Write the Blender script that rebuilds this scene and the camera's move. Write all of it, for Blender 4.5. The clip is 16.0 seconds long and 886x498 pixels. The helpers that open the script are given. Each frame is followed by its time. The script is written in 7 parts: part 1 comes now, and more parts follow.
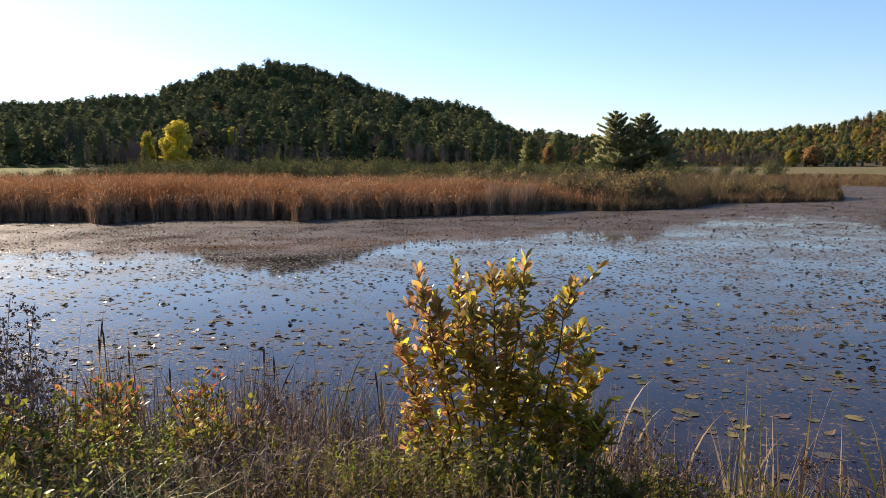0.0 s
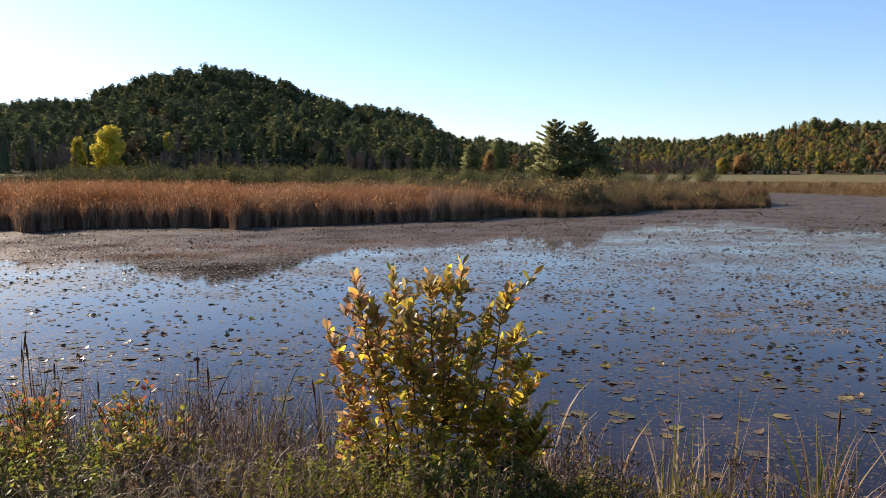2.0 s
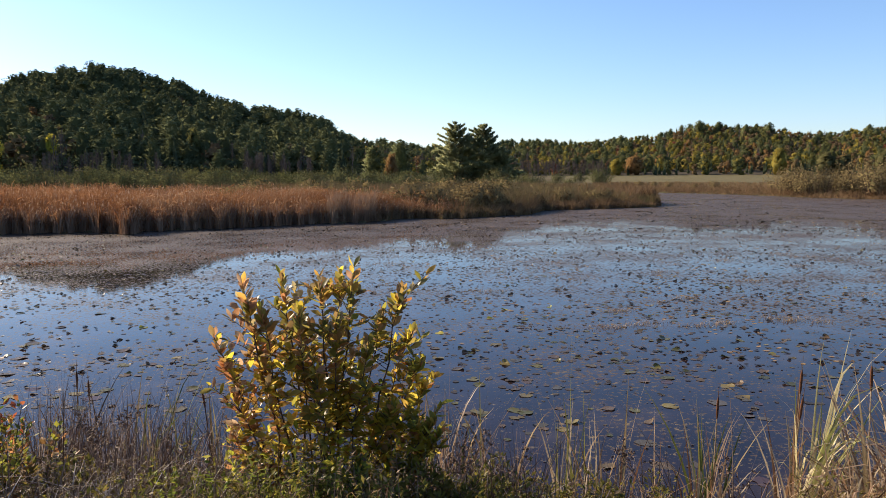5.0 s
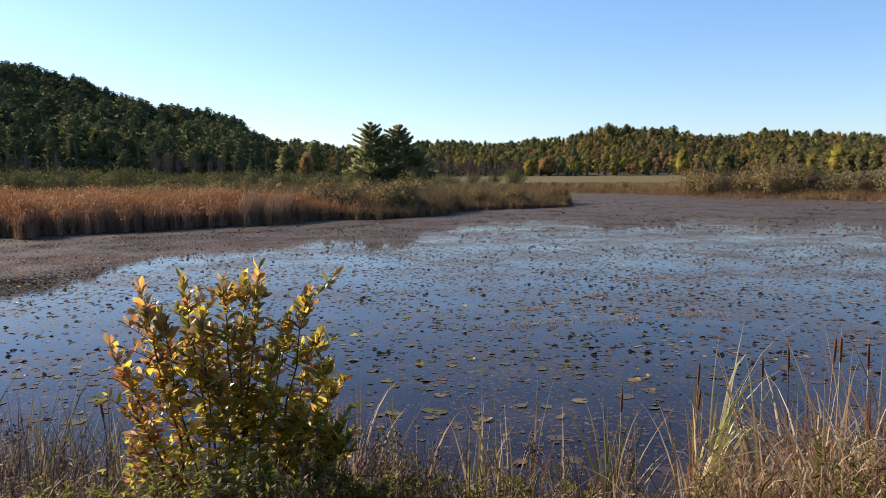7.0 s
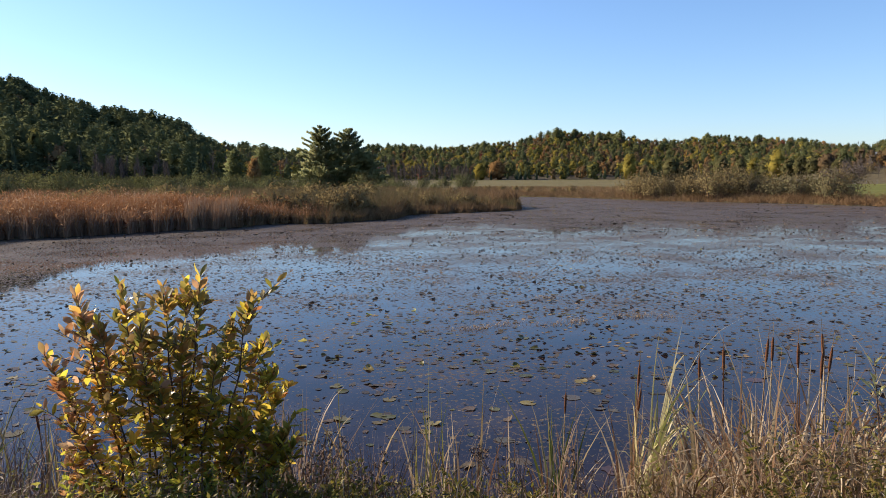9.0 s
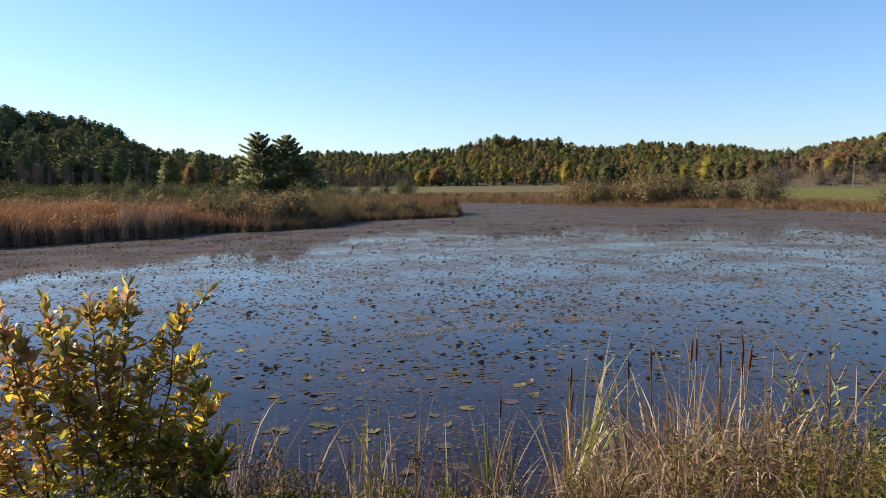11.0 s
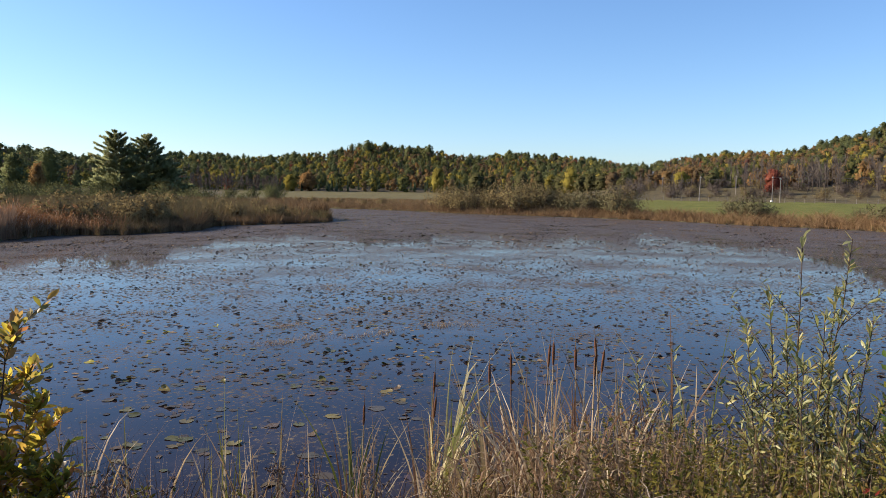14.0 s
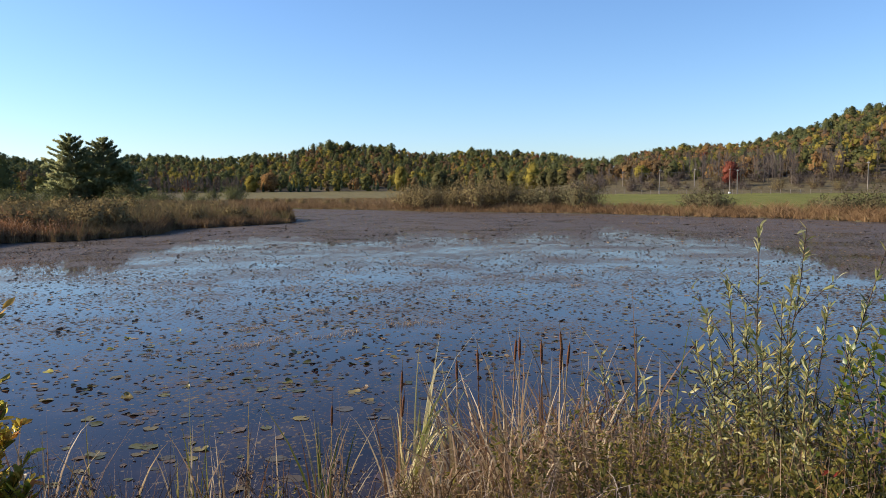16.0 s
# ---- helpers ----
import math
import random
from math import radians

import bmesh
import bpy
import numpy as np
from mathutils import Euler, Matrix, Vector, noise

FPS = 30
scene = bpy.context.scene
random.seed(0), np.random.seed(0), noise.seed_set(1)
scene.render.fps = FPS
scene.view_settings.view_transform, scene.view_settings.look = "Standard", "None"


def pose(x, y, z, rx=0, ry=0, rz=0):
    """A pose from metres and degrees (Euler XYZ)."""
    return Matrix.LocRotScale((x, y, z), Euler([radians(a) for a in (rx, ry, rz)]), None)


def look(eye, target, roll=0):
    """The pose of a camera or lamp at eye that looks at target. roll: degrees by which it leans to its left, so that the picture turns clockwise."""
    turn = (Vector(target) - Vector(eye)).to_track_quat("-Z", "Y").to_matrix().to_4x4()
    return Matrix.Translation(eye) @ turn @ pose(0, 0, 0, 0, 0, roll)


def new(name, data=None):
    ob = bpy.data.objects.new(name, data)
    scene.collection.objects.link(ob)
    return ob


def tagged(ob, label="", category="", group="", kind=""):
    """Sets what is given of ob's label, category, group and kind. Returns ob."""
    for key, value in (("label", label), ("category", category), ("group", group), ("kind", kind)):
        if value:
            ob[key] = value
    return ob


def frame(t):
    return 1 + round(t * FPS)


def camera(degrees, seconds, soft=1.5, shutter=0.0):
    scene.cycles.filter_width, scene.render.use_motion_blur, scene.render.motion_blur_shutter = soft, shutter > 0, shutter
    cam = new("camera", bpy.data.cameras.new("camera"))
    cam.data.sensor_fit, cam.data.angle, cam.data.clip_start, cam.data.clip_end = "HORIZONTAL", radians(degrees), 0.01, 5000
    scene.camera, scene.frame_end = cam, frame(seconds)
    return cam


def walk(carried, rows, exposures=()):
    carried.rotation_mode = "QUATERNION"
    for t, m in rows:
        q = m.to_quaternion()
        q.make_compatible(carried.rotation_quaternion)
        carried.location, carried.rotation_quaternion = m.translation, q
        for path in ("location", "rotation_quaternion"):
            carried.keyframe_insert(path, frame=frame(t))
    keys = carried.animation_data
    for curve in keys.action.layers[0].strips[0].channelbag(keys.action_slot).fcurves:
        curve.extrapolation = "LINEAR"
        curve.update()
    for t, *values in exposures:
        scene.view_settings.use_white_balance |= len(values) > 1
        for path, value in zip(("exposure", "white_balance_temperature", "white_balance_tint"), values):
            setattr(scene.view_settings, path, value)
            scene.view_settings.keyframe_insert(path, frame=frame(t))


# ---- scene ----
from collections import defaultdict

# camera and its way: a slow turn to the right by someone standing on the bank
cam = camera(60.7, 16.0, 0.3)
PATH = [
    (0.0, pose(-0.000, -0.000, 3.000, 83.650, 0.000, 0.000)),
    (0.5, pose(0.008, -0.004, 2.996, 83.769, -0.024, -1.358)),
    (1.0, pose(0.014, -0.010, 2.999, 83.913, -0.169, -2.523)),
    (1.5, pose(0.034, 0.001, 2.999, 84.138, -0.160, -3.535)),
    (2.0, pose(0.031, 0.009, 2.995, 84.187, -0.123, -4.414)),
    (2.5, pose(0.043, 0.005, 2.995, 84.178, 0.007, -5.468)),
    (3.0, pose(0.073, 0.052, 2.983, 84.143, 0.134, -6.716)),
    (3.5, pose(0.091, 0.051, 2.989, 84.180, 0.188, -7.878)),
    (4.0, pose(0.097, 0.039, 2.988, 84.189, 0.186, -9.143)),
    (6.5, pose(0.143, 0.018, 2.984, 84.516, 0.118, -16.300)),
    (7.0, pose(0.164, 0.028, 2.983, 84.382, 0.156, -18.084)),
    (7.5, pose(0.184, 0.036, 2.981, 84.314, 0.156, -19.596)),
    (8.0, pose(0.177, 0.022, 2.984, 84.444, 0.109, -20.286)),
    (10.5, pose(0.225, -0.051, 3.001, 84.991, 0.335, -25.047)),
    (11.0, pose(0.222, -0.065, 3.003, 85.129, 0.367, -26.261)),
    (11.5, pose(0.228, -0.065, 3.004, 85.211, 0.149, -27.430)),
    (12.0, pose(0.243, -0.058, 3.002, 85.215, 0.084, -28.330)),
    (12.5, pose(0.246, -0.067, 3.004, 85.287, -0.335, -29.897)),
    (13.0, pose(0.251, -0.071, 3.002, 85.372, -0.590, -31.978)),
    (13.5, pose(0.260, -0.068, 3.000, 85.618, -0.929, -34.810)),
    (14.0, pose(0.271, -0.064, 3.000, 85.646, -0.850, -35.954)),
    (14.5, pose(0.272, -0.066, 3.000, 85.399, -0.476, -37.087)),
    (15.0, pose(0.282, -0.059, 2.999, 85.337, -0.265, -37.959)),
    (15.5, pose(0.280, -0.058, 2.999, 85.330, 0.026, -38.492)),
    (16.0, pose(0.271, -0.068, 3.000, 85.499, 0.319, -38.729)),
]
walk(cam, PATH, [(0.0, 1.02, 5850, 17), (16.0, 0.9, 5450, 12)])

# ---- light ----
SUN_LEFT, SUN_UP = 46.0, 28.0     # degrees left of +y, degrees above the horizon
world = bpy.data.worlds.new("sky")
scene.world = world
world.use_nodes = True
wn, wl = world.node_tree.nodes, world.node_tree.links
sky = wn.new("ShaderNodeTexSky")
sky.sky_type = "NISHITA"
sky.sun_disc = False
sky.sun_elevation, sky.sun_rotation = radians(SUN_UP), radians(-SUN_LEFT)
sky.air_density, sky.dust_density, sky.ozone_density = 1.0, 0.35, 3.0
wl.new(sky.outputs[0], wn["Background"].inputs[0])
wn["Background"].inputs[1].default_value = 0.085
sun_data = bpy.data.lights.new("sun", "SUN")
sun_data.energy, sun_data.angle, sun_data.color = 5.0, radians(0.53), (1.0, 0.79, 0.51)
sun = new("sun", sun_data)
a, e = radians(SUN_LEFT), radians(SUN_UP)
sun.matrix_world = look((-60 * math.sin(a), 60 * math.cos(a), 40), (-60 * math.sin(a) + math.sin(a) * math.cos(e), 60 * math.cos(a) - math.cos(a) * math.cos(e), 40 - math.sin(e)))

# ---- materials ----


def nodes_of(name):
    m = bpy.data.materials.new(name)
    m.use_nodes = True
    return m, m.node_tree.nodes, m.node_tree.links, m.node_tree.nodes["Principled BSDF"]


def ramp(n, stops):
    r = n.new("ShaderNodeValToRGB")
    el = r.color_ramp.elements
    while len(el) < len(stops):
        el.new(0.5)
    for item, (p, c) in zip(el, stops):
        item.position, item.color = p, (*c, 1)
    return r


def foliage(name, colours, scale=0.15, through_light=0.3, rough=0.6, patch=0.5, gloss=0.3, grain=0.0):
    """Leaf material: colours vary leaf by leaf and in patches of 1/scale metres; light passes through the blades."""
    m, n, l, p = nodes_of(name)
    geo, obj = n.new("ShaderNodeNewGeometry"), n.new("ShaderNodeObjectInfo")
    noi = n.new("ShaderNodeTexNoise")
    noi.inputs["Scale"].default_value, noi.inputs["Detail"].default_value = scale, 3.0
    l.new(geo.outputs["Position"], noi.inputs["Vector"])
    spread = n.new("ShaderNodeMapRange")
    spread.inputs[1].default_value, spread.inputs[2].default_value = 0.3, 0.7
    l.new(noi.outputs[0], spread.inputs[0])
    own = n.new("ShaderNodeAttribute")      # one number for each tree of a wood
    own.attribute_name = "tint"
    both = n.new("ShaderNodeMath")
    both.operation = "ADD"
    if grain:
        some = n.new("ShaderNodeMath")
        some.operation, some.inputs[1].default_value = "MULTIPLY", 0.22
        l.new(geo.outputs["Random Per Island"], some.inputs[0])
        tree = n.new("ShaderNodeMath")
        tree.operation, tree.inputs[1].default_value = "MULTIPLY_ADD", 0.7
        l.new(own.outputs["Fac"], tree.inputs[0])
        l.new(some.outputs[0], tree.inputs[2])
        l.new(tree.outputs[0], both.inputs[0])
    else:
        l.new(geo.outputs["Random Per Island"], both.inputs[0])
    l.new(obj.outputs["Random"], both.inputs[1])
    wrap = n.new("ShaderNodeMath")
    wrap.operation = "FRACT"
    l.new(both.outputs[0], wrap.inputs[0])
    mix = n.new("ShaderNodeMix")
    mix.inputs[0].default_value = patch
    l.new(wrap.outputs[0], mix.inputs[2])
    l.new(spread.outputs[0], mix.inputs[3])
    k = len(colours)
    value = mix.outputs[0]
    if grain:      # leaf sprays too small to model: mottling and relief of that size
        fine = n.new("ShaderNodeTexNoise")
        fine.inputs["Scale"].default_value, fine.inputs["Detail"].default_value, fine.inputs["Roughness"].default_value = grain, 3.0, 0.7
        l.new(geo.outputs["Position"], fine.inputs["Vector"])
        more = n.new("ShaderNodeMath")
        more.operation, more.inputs[1].default_value, more.inputs[2].default_value = "MULTIPLY_ADD", 1.2, -0.6
        l.new(fine.outputs[0], more.inputs[0])
        total = n.new("ShaderNodeMath")
        total.operation = "ADD"
        l.new(more.outputs[0], total.inputs[0])
        l.new(mix.outputs[0], total.inputs[1])
        value = total.outputs[0]
        relief = n.new("ShaderNodeBump")
        relief.inputs["Strength"].default_value, relief.inputs["Distance"].default_value = 0.6, 0.4
        l.new(fine.outputs[0], relief.inputs["Height"])
        l.new(relief.outputs[0], p.inputs["Normal"])
    r = ramp(n, [(0.5 if k == 1 else 0.12 + 0.76 * i / (k - 1), c) for i, c in enumerate(colours)])
    l.new(value, r.inputs[0])
    l.new(r.outputs[0], p.inputs["Base Color"])
    p.inputs["Roughness"].default_value = rough
    p.inputs["Specular IOR Level"].default_value = gloss
    if through_light > 0:
        tr, add = n.new("ShaderNodeBsdfTranslucent"), n.new("ShaderNodeMixShader")
        add.inputs[0].default_value = through_light
        l.new(r.outputs[0], tr.inputs[0])
        l.new(p.outputs[0], add.inputs[1])
        l.new(tr.outputs[0], add.inputs[2])
        l.new(add.outputs[0], n["Material Output"].inputs[0])
    return m


def rough_stuff(name, c1, c2, scale=3.0, bump=0.3, rough=0.9, fine=12.0):
    """Two-scale mottled matte material for bark, soil, posts and walls."""
    m, n, l, p = nodes_of(name)
    co = n.new("ShaderNodeNewGeometry")
    a1, a2 = n.new("ShaderNodeTexNoise"), n.new("ShaderNodeTexNoise")
    a1.inputs["Scale"].default_value, a2.inputs["Scale"].default_value = scale, scale * fine
    a1.inputs["Detail"].default_value = a2.inputs["Detail"].default_value = 5.0
    for x in (a1, a2):
        l.new(co.outputs["Position"], x.inputs["Vector"])
    mx = n.new("ShaderNodeMix")
    mx.inputs[0].default_value = 0.45
    l.new(a1.outputs[0], mx.inputs[2])
    l.new(a2.outputs[0], mx.inputs[3])
    r = ramp(n, [(0.36, c1), (0.62, c2)])
    l.new(mx.outputs[0], r.inputs[0])
    l.new(r.outputs[0], p.inputs["Base Color"])
    p.inputs["Roughness"].default_value = rough
    p.inputs["Specular IOR Level"].default_value = 0.12 if rough > 0.8 else 0.4
    b = n.new("ShaderNodeBump")
    b.inputs["Strength"].default_value, b.inputs["Distance"].default_value = bump, 0.4 / scale
    l.new(mx.outputs[0], b.inputs["Height"])
    l.new(b.outputs[0], p.inputs["Normal"])
    return m


def water_material():
    """Dark still water, with a thin scatter of leaf scraps and scum that thickens with the distance from the near bank."""
    m, n, l, p = nodes_of("pond_water")
    geo = n.new("ShaderNodeNewGeometry")

    def cloud(scale, detail, rough=0.5):
        x = n.new("ShaderNodeTexNoise")
        x.inputs["Scale"].default_value, x.inputs["Detail"].default_value, x.inputs["Roughness"].default_value = scale, detail, rough
        l.new(geo.outputs["Position"], x.inputs["Vector"])
        return x

    bed = cloud(0.9, 6.0)
    deep = ramp(n, [(0.35, (0.008, 0.005, 0.006)), (0.55, (0.016, 0.0095, 0.011)), (0.72, (0.04, 0.027, 0.022))])
    l.new(bed.outputs[0], deep.inputs[0])
    l.new(deep.outputs[0], p.inputs["Base Color"])
    p.inputs["Roughness"].default_value = 0.02
    p.inputs["IOR"].default_value = 1.21
    ripple, calm = cloud(5.0, 3.0), cloud(0.25, 2.0)
    swell = n.new("ShaderNodeMath")
    swell.operation = "MULTIPLY"
    l.new(ripple.outputs[0], swell.inputs[0])
    l.new(calm.outputs[0], swell.inputs[1])
    b = n.new("ShaderNodeBump")
    b.inputs["Strength"].default_value, b.inputs["Distance"].default_value = 0.05, 0.02
    l.new(swell.outputs[0], b.inputs["Height"])
    l.new(b.outputs[0], p.inputs["Normal"])
    specks, patch, tone = cloud(12.0, 5.0, 0.72), cloud(0.3, 4.0, 0.6), cloud(6.0, 4.0)
    far = n.new("ShaderNodeVectorMath")
    far.operation = "LENGTH"
    l.new(geo.outputs["Position"], far.inputs[0])
    reach = ramp(n, [(0.0, (0.0,) * 3), (0.10, (0.17,) * 3), (0.22, (0.43,) * 3), (0.36, (0.64,) * 3), (0.6, (0.8,) * 3), (1.0, (0.85,) * 3)])
    scaled = n.new("ShaderNodeMath")
    scaled.operation, scaled.inputs[1].default_value = "MULTIPLY", 0.01
    l.new(far.outputs["Value"], scaled.inputs[0])
    l.new(scaled.outputs[0], reach.inputs[0])
    lot = n.new("ShaderNodeMath")      # cover: 0.22 of the distance's share, and patches
    lot.operation, lot.inputs[1].default_value = "MULTIPLY", 0.22
    l.new(reach.outputs[0], lot.inputs[0])
    soft = n.new("ShaderNodeMath")
    soft.operation, soft.inputs[1].default_value = "MULTIPLY_ADD", 0.34
    l.new(patch.outputs[0], soft.inputs[0])
    l.new(lot.outputs[0], soft.inputs[2])
    total = n.new("ShaderNodeMath")
    total.operation = "ADD"
    l.new(specks.outputs[0], total.inputs[0])
    l.new(soft.outputs[0], total.inputs[1])
    cut = n.new("ShaderNodeMapRange")
    cut.inputs[1].default_value, cut.inputs[2].default_value = 0.78, 0.805
    l.new(total.outputs[0], cut.inputs[0])
    scrap = n.new("ShaderNodeBsdfPrincipled")
    tint = ramp(n, [(0.34, (0.038, 0.027, 0.021)), (0.5, (0.075, 0.053, 0.040)), (0.62, (0.08, 0.062, 0.036)), (0.72, (0.17, 0.125, 0.075))])
    l.new(tone.outputs[0], tint.inputs[0])
    l.new(tint.outputs[0], scrap.inputs["Base Color"])
    scrap.inputs["Roughness"].default_value, scrap.inputs["Specular IOR Level"].default_value = 0.65, 0.28
    mix = n.new("ShaderNodeMixShader")
    l.new(cut.outputs[0], mix.inputs[0])
    l.new(p.outputs[0], mix.inputs[1])
    l.new(scrap.outputs[0], mix.inputs[2])
    l.new(mix.outputs[0], n["Material Output"].inputs[0])
    return m


WATER = water_material()
SOIL = rough_stuff("bank_soil", (0.022, 0.016, 0.011), (0.06, 0.045, 0.028), 2.0, 0.6)
MARSH = rough_stuff("marsh_floor", (0.07, 0.055, 0.03), (0.15, 0.12, 0.06), 0.6, 0.5)
MEADOW = rough_stuff("green_meadow", (0.096, 0.100, 0.018), (0.158, 0.155, 0.036), 0.12, 0.3, fine=25.0)
STRAW = rough_stuff("straw_meadow", (0.098, 0.085, 0.036), (0.16, 0.132, 0.056), 0.10, 0.3, fine=25.0)
FOREST_FLOOR = rough_stuff("forest_floor", (0.035, 0.032, 0.022), (0.10, 0.08, 0.05), 0.15, 0.4)
BARK = rough_stuff("bark", (0.05, 0.042, 0.035), (0.14, 0.12, 0.10), 4.0, 0.5)
TWIG = rough_stuff("twig_bark", (0.045, 0.03, 0.022), (0.12, 0.085, 0.06), 20.0, 0.3)

PINE = foliage("pine_needles", [(0.150, 0.166, 0.074), (0.168, 0.182, 0.080), (0.196, 0.202, 0.088)], 0.05, 0.7, 0.6, gloss=0.0, grain=1.5)
SPRUCE = foliage("spruce_needles", [(0.062, 0.076, 0.042), (0.080, 0.094, 0.048), (0.100, 0.114, 0.054)], 0.08, 0.25, 0.6, gloss=0.0, grain=1.6)
PINE_NEAR = foliage("white_pine_needles", [(0.21, 0.225, 0.12), (0.27, 0.285, 0.14), (0.33, 0.335, 0.15), (0.36, 0.31, 0.155)], 0.35, 0.65, 0.55, 0.6, gloss=0.0)
YELLOW = foliage("yellow_leaves", [(0.22, 0.185, 0.045), (0.32, 0.26, 0.05), (0.42, 0.34, 0.075)], 0.1, 0.45, gloss=0.0, grain=1.6)
POPLAR = foliage("golden_poplar_leaves", [(0.40, 0.35, 0.05), (0.56, 0.48, 0.06), (0.66, 0.56, 0.08)], 0.1, 0.55, gloss=0.0, grain=1.6)
ORANGE = foliage("orange_leaves", [(0.20, 0.122, 0.055), (0.29, 0.17, 0.065), (0.37, 0.23, 0.09)], 0.1, 0.45, gloss=0.0, grain=1.6)
RED = foliage("red_leaves", [(0.15, 0.05, 0.04), (0.24, 0.075, 0.05), (0.28, 0.12, 0.06)], 0.1, 0.3, gloss=0.0, grain=1.6)
RUSSET = foliage("russet_leaves", [(0.125, 0.088, 0.05), (0.18, 0.124, 0.062), (0.23, 0.165, 0.072)], 0.06, 0.3, gloss=0.0, grain=1.6)
OLIVE = foliage("olive_leaves", [(0.085, 0.09, 0.036), (0.13, 0.132, 0.048), (0.195, 0.182, 0.056)], 0.06, 0.4, gloss=0.0, grain=1.6)
FOOT_TREE = foliage("dark_olive_leaves", [(0.075, 0.072, 0.032), (0.10, 0.095, 0.04), (0.13, 0.12, 0.05)], 0.1, 0.3, gloss=0.0, grain=1.6)
BARE = foliage("bare_twigs", [(0.085, 0.066, 0.055), (0.13, 0.105, 0.086), (0.17, 0.14, 0.118)], 0.06, 0.0, 0.85, gloss=0.0)
SCRUB = foliage("willow_scrub", [(0.08, 0.088, 0.036), (0.105, 0.11, 0.045), (0.125, 0.127, 0.054), (0.125, 0.108, 0.056)], 0.12, 0.2, gloss=0.0)
SAGE = foliage("grey_willow_leaves", [(0.12, 0.105, 0.055), (0.155, 0.137, 0.07), (0.19, 0.168, 0.088)], 0.3, 0.3, gloss=0.0)
REED = foliage("dry_cattail_stand", [(0.24, 0.10, 0.042), (0.36, 0.16, 0.066), (0.42, 0.215, 0.095), (0.48, 0.295, 0.16)], 0.22, 0.45, 0.6, gloss=0.0)
REED_LOW = foliage("grey_reed_stems", [(0.27, 0.165, 0.105), (0.35, 0.225, 0.145), (0.42, 0.29, 0.195)], 0.3, 0.5, 0.7, gloss=0.0)
SEDGE = foliage("brown_sedge", [(0.13, 0.08, 0.042), (0.21, 0.13, 0.065), (0.31, 0.20, 0.105), (0.15, 0.12, 0.048)], 0.25, 0.3, 0.65, gloss=0.0)

# ---- mesh builders ----
rng = np.random.default_rng(7)


def mesh_of(name, v, f, mats, idx=None, smooth=False, normals=None, tint=None):
    """A mesh from arrays of corners and of triangles or quads; idx picks a material for each face; normals round the shading of a whole clump."""
    me = bpy.data.meshes.new(name)
    v, f = np.asarray(v, np.float32), np.asarray(f, np.int32)
    k = f.shape[1]
    if normals is not None:
        face = np.cross(v[f[:, 1]] - v[f[:, 0]], v[f[:, 2]] - v[f[:, 0]])
        back = (face * normals[f[:, 0]]).sum(1) < 0
        f[back] = f[back][:, ::-1]
        smooth = True
    me.vertices.add(len(v))
    me.vertices.foreach_set("co", v.ravel())
    me.loops.add(f.size)
    me.loops.foreach_set("vertex_index", f.ravel())
    me.polygons.add(len(f))
    me.polygons.foreach_set("loop_start", np.arange(0, f.size, k, dtype=np.int32))
    me.polygons.foreach_set("loop_total", np.full(len(f), k, np.int32))
    for m in mats if isinstance(mats, (list, tuple)) else [mats]:
        me.materials.append(m)
    if idx is not None:
        me.polygons.foreach_set("material_index", np.asarray(idx, np.int32))
    if smooth:
        me.polygons.foreach_set("use_smooth", np.ones(len(f), bool))
    me.update(calc_edges=True)
    me.validate()
    if tint is not None:
        me.attributes.new("tint", "FLOAT", "POINT").data.foreach_set("value", np.asarray(tint, np.float32))
    if normals is not None:
        me.normals_split_custom_set_from_vertices(np.asarray(normals, np.float32))
    return me


def join(*pieces):
    """Pieces (corners, triangles) as one."""
    vs, fs, k = [], [], 0
    for v, f in pieces:
        vs.append(v)
        fs.append(np.asarray(f) + k)
        k += len(v)
    return np.concatenate(vs), np.concatenate(fs)


def unit(v):
    return v / np.maximum(np.linalg.norm(v, axis=-1, keepdims=True), 1e-9)


def blades(base, height, width, lean, bend=0.25, facing=None):
    """Grass or reed blades: base (n,3), height and width (n), lean (n,2) sideways reach of the tip as a share of the height."""
    n = len(base)
    az = rng.uniform(0, 2 * np.pi, n) if facing is None else facing
    side = np.stack([np.cos(az), np.sin(az), np.zeros(n)], 1) * (width / 2)[:, None]
    tip = np.concatenate([lean * height[:, None], height[:, None]], 1)
    mid = tip * np.array([1, 1, 0]) * 0.3 * (1 - bend) + np.array([0, 0, 1]) * (height * 0.55)[:, None]
    v = np.stack([base - side, base + side, base + mid - side * 0.8, base + mid + side * 0.8, base + tip], 1).reshape(-1, 3)
    o = (np.arange(n) * 5)[:, None]
    f = np.concatenate([o + [0, 1, 3], o + [0, 3, 2], o + [2, 3, 4]])
    return v, f


def cards(c, size, along=None, ratio=0.55, flat=0.0):
    """Leaf sprays: folded rhombs about the centres c (n,3), of the given length, along a direction or anyhow."""
    n = len(c)
    size = np.broadcast_to(size, (n,))
    d = unit(rng.normal(size=(n, 3)) if along is None else along + rng.normal(size=(n, 3)) * 0.25)
    w = rng.normal(size=(n, 3))
    w[:, 2] *= 1 - flat
    w = unit(np.cross(d, np.cross(w, d)))
    up = np.cross(d, w)
    s = size[:, None]
    v = np.stack([c - d * s * 0.5, c + w * s * ratio * 0.5 + up * s * 0.08, c + d * s * 0.5, c - w * s * ratio * 0.5 + up * s * 0.08], 1).reshape(-1, 3)
    o = (np.arange(n) * 4)[:, None]
    return v, np.concatenate([o + [0, 1, 2], o + [0, 2, 3]])


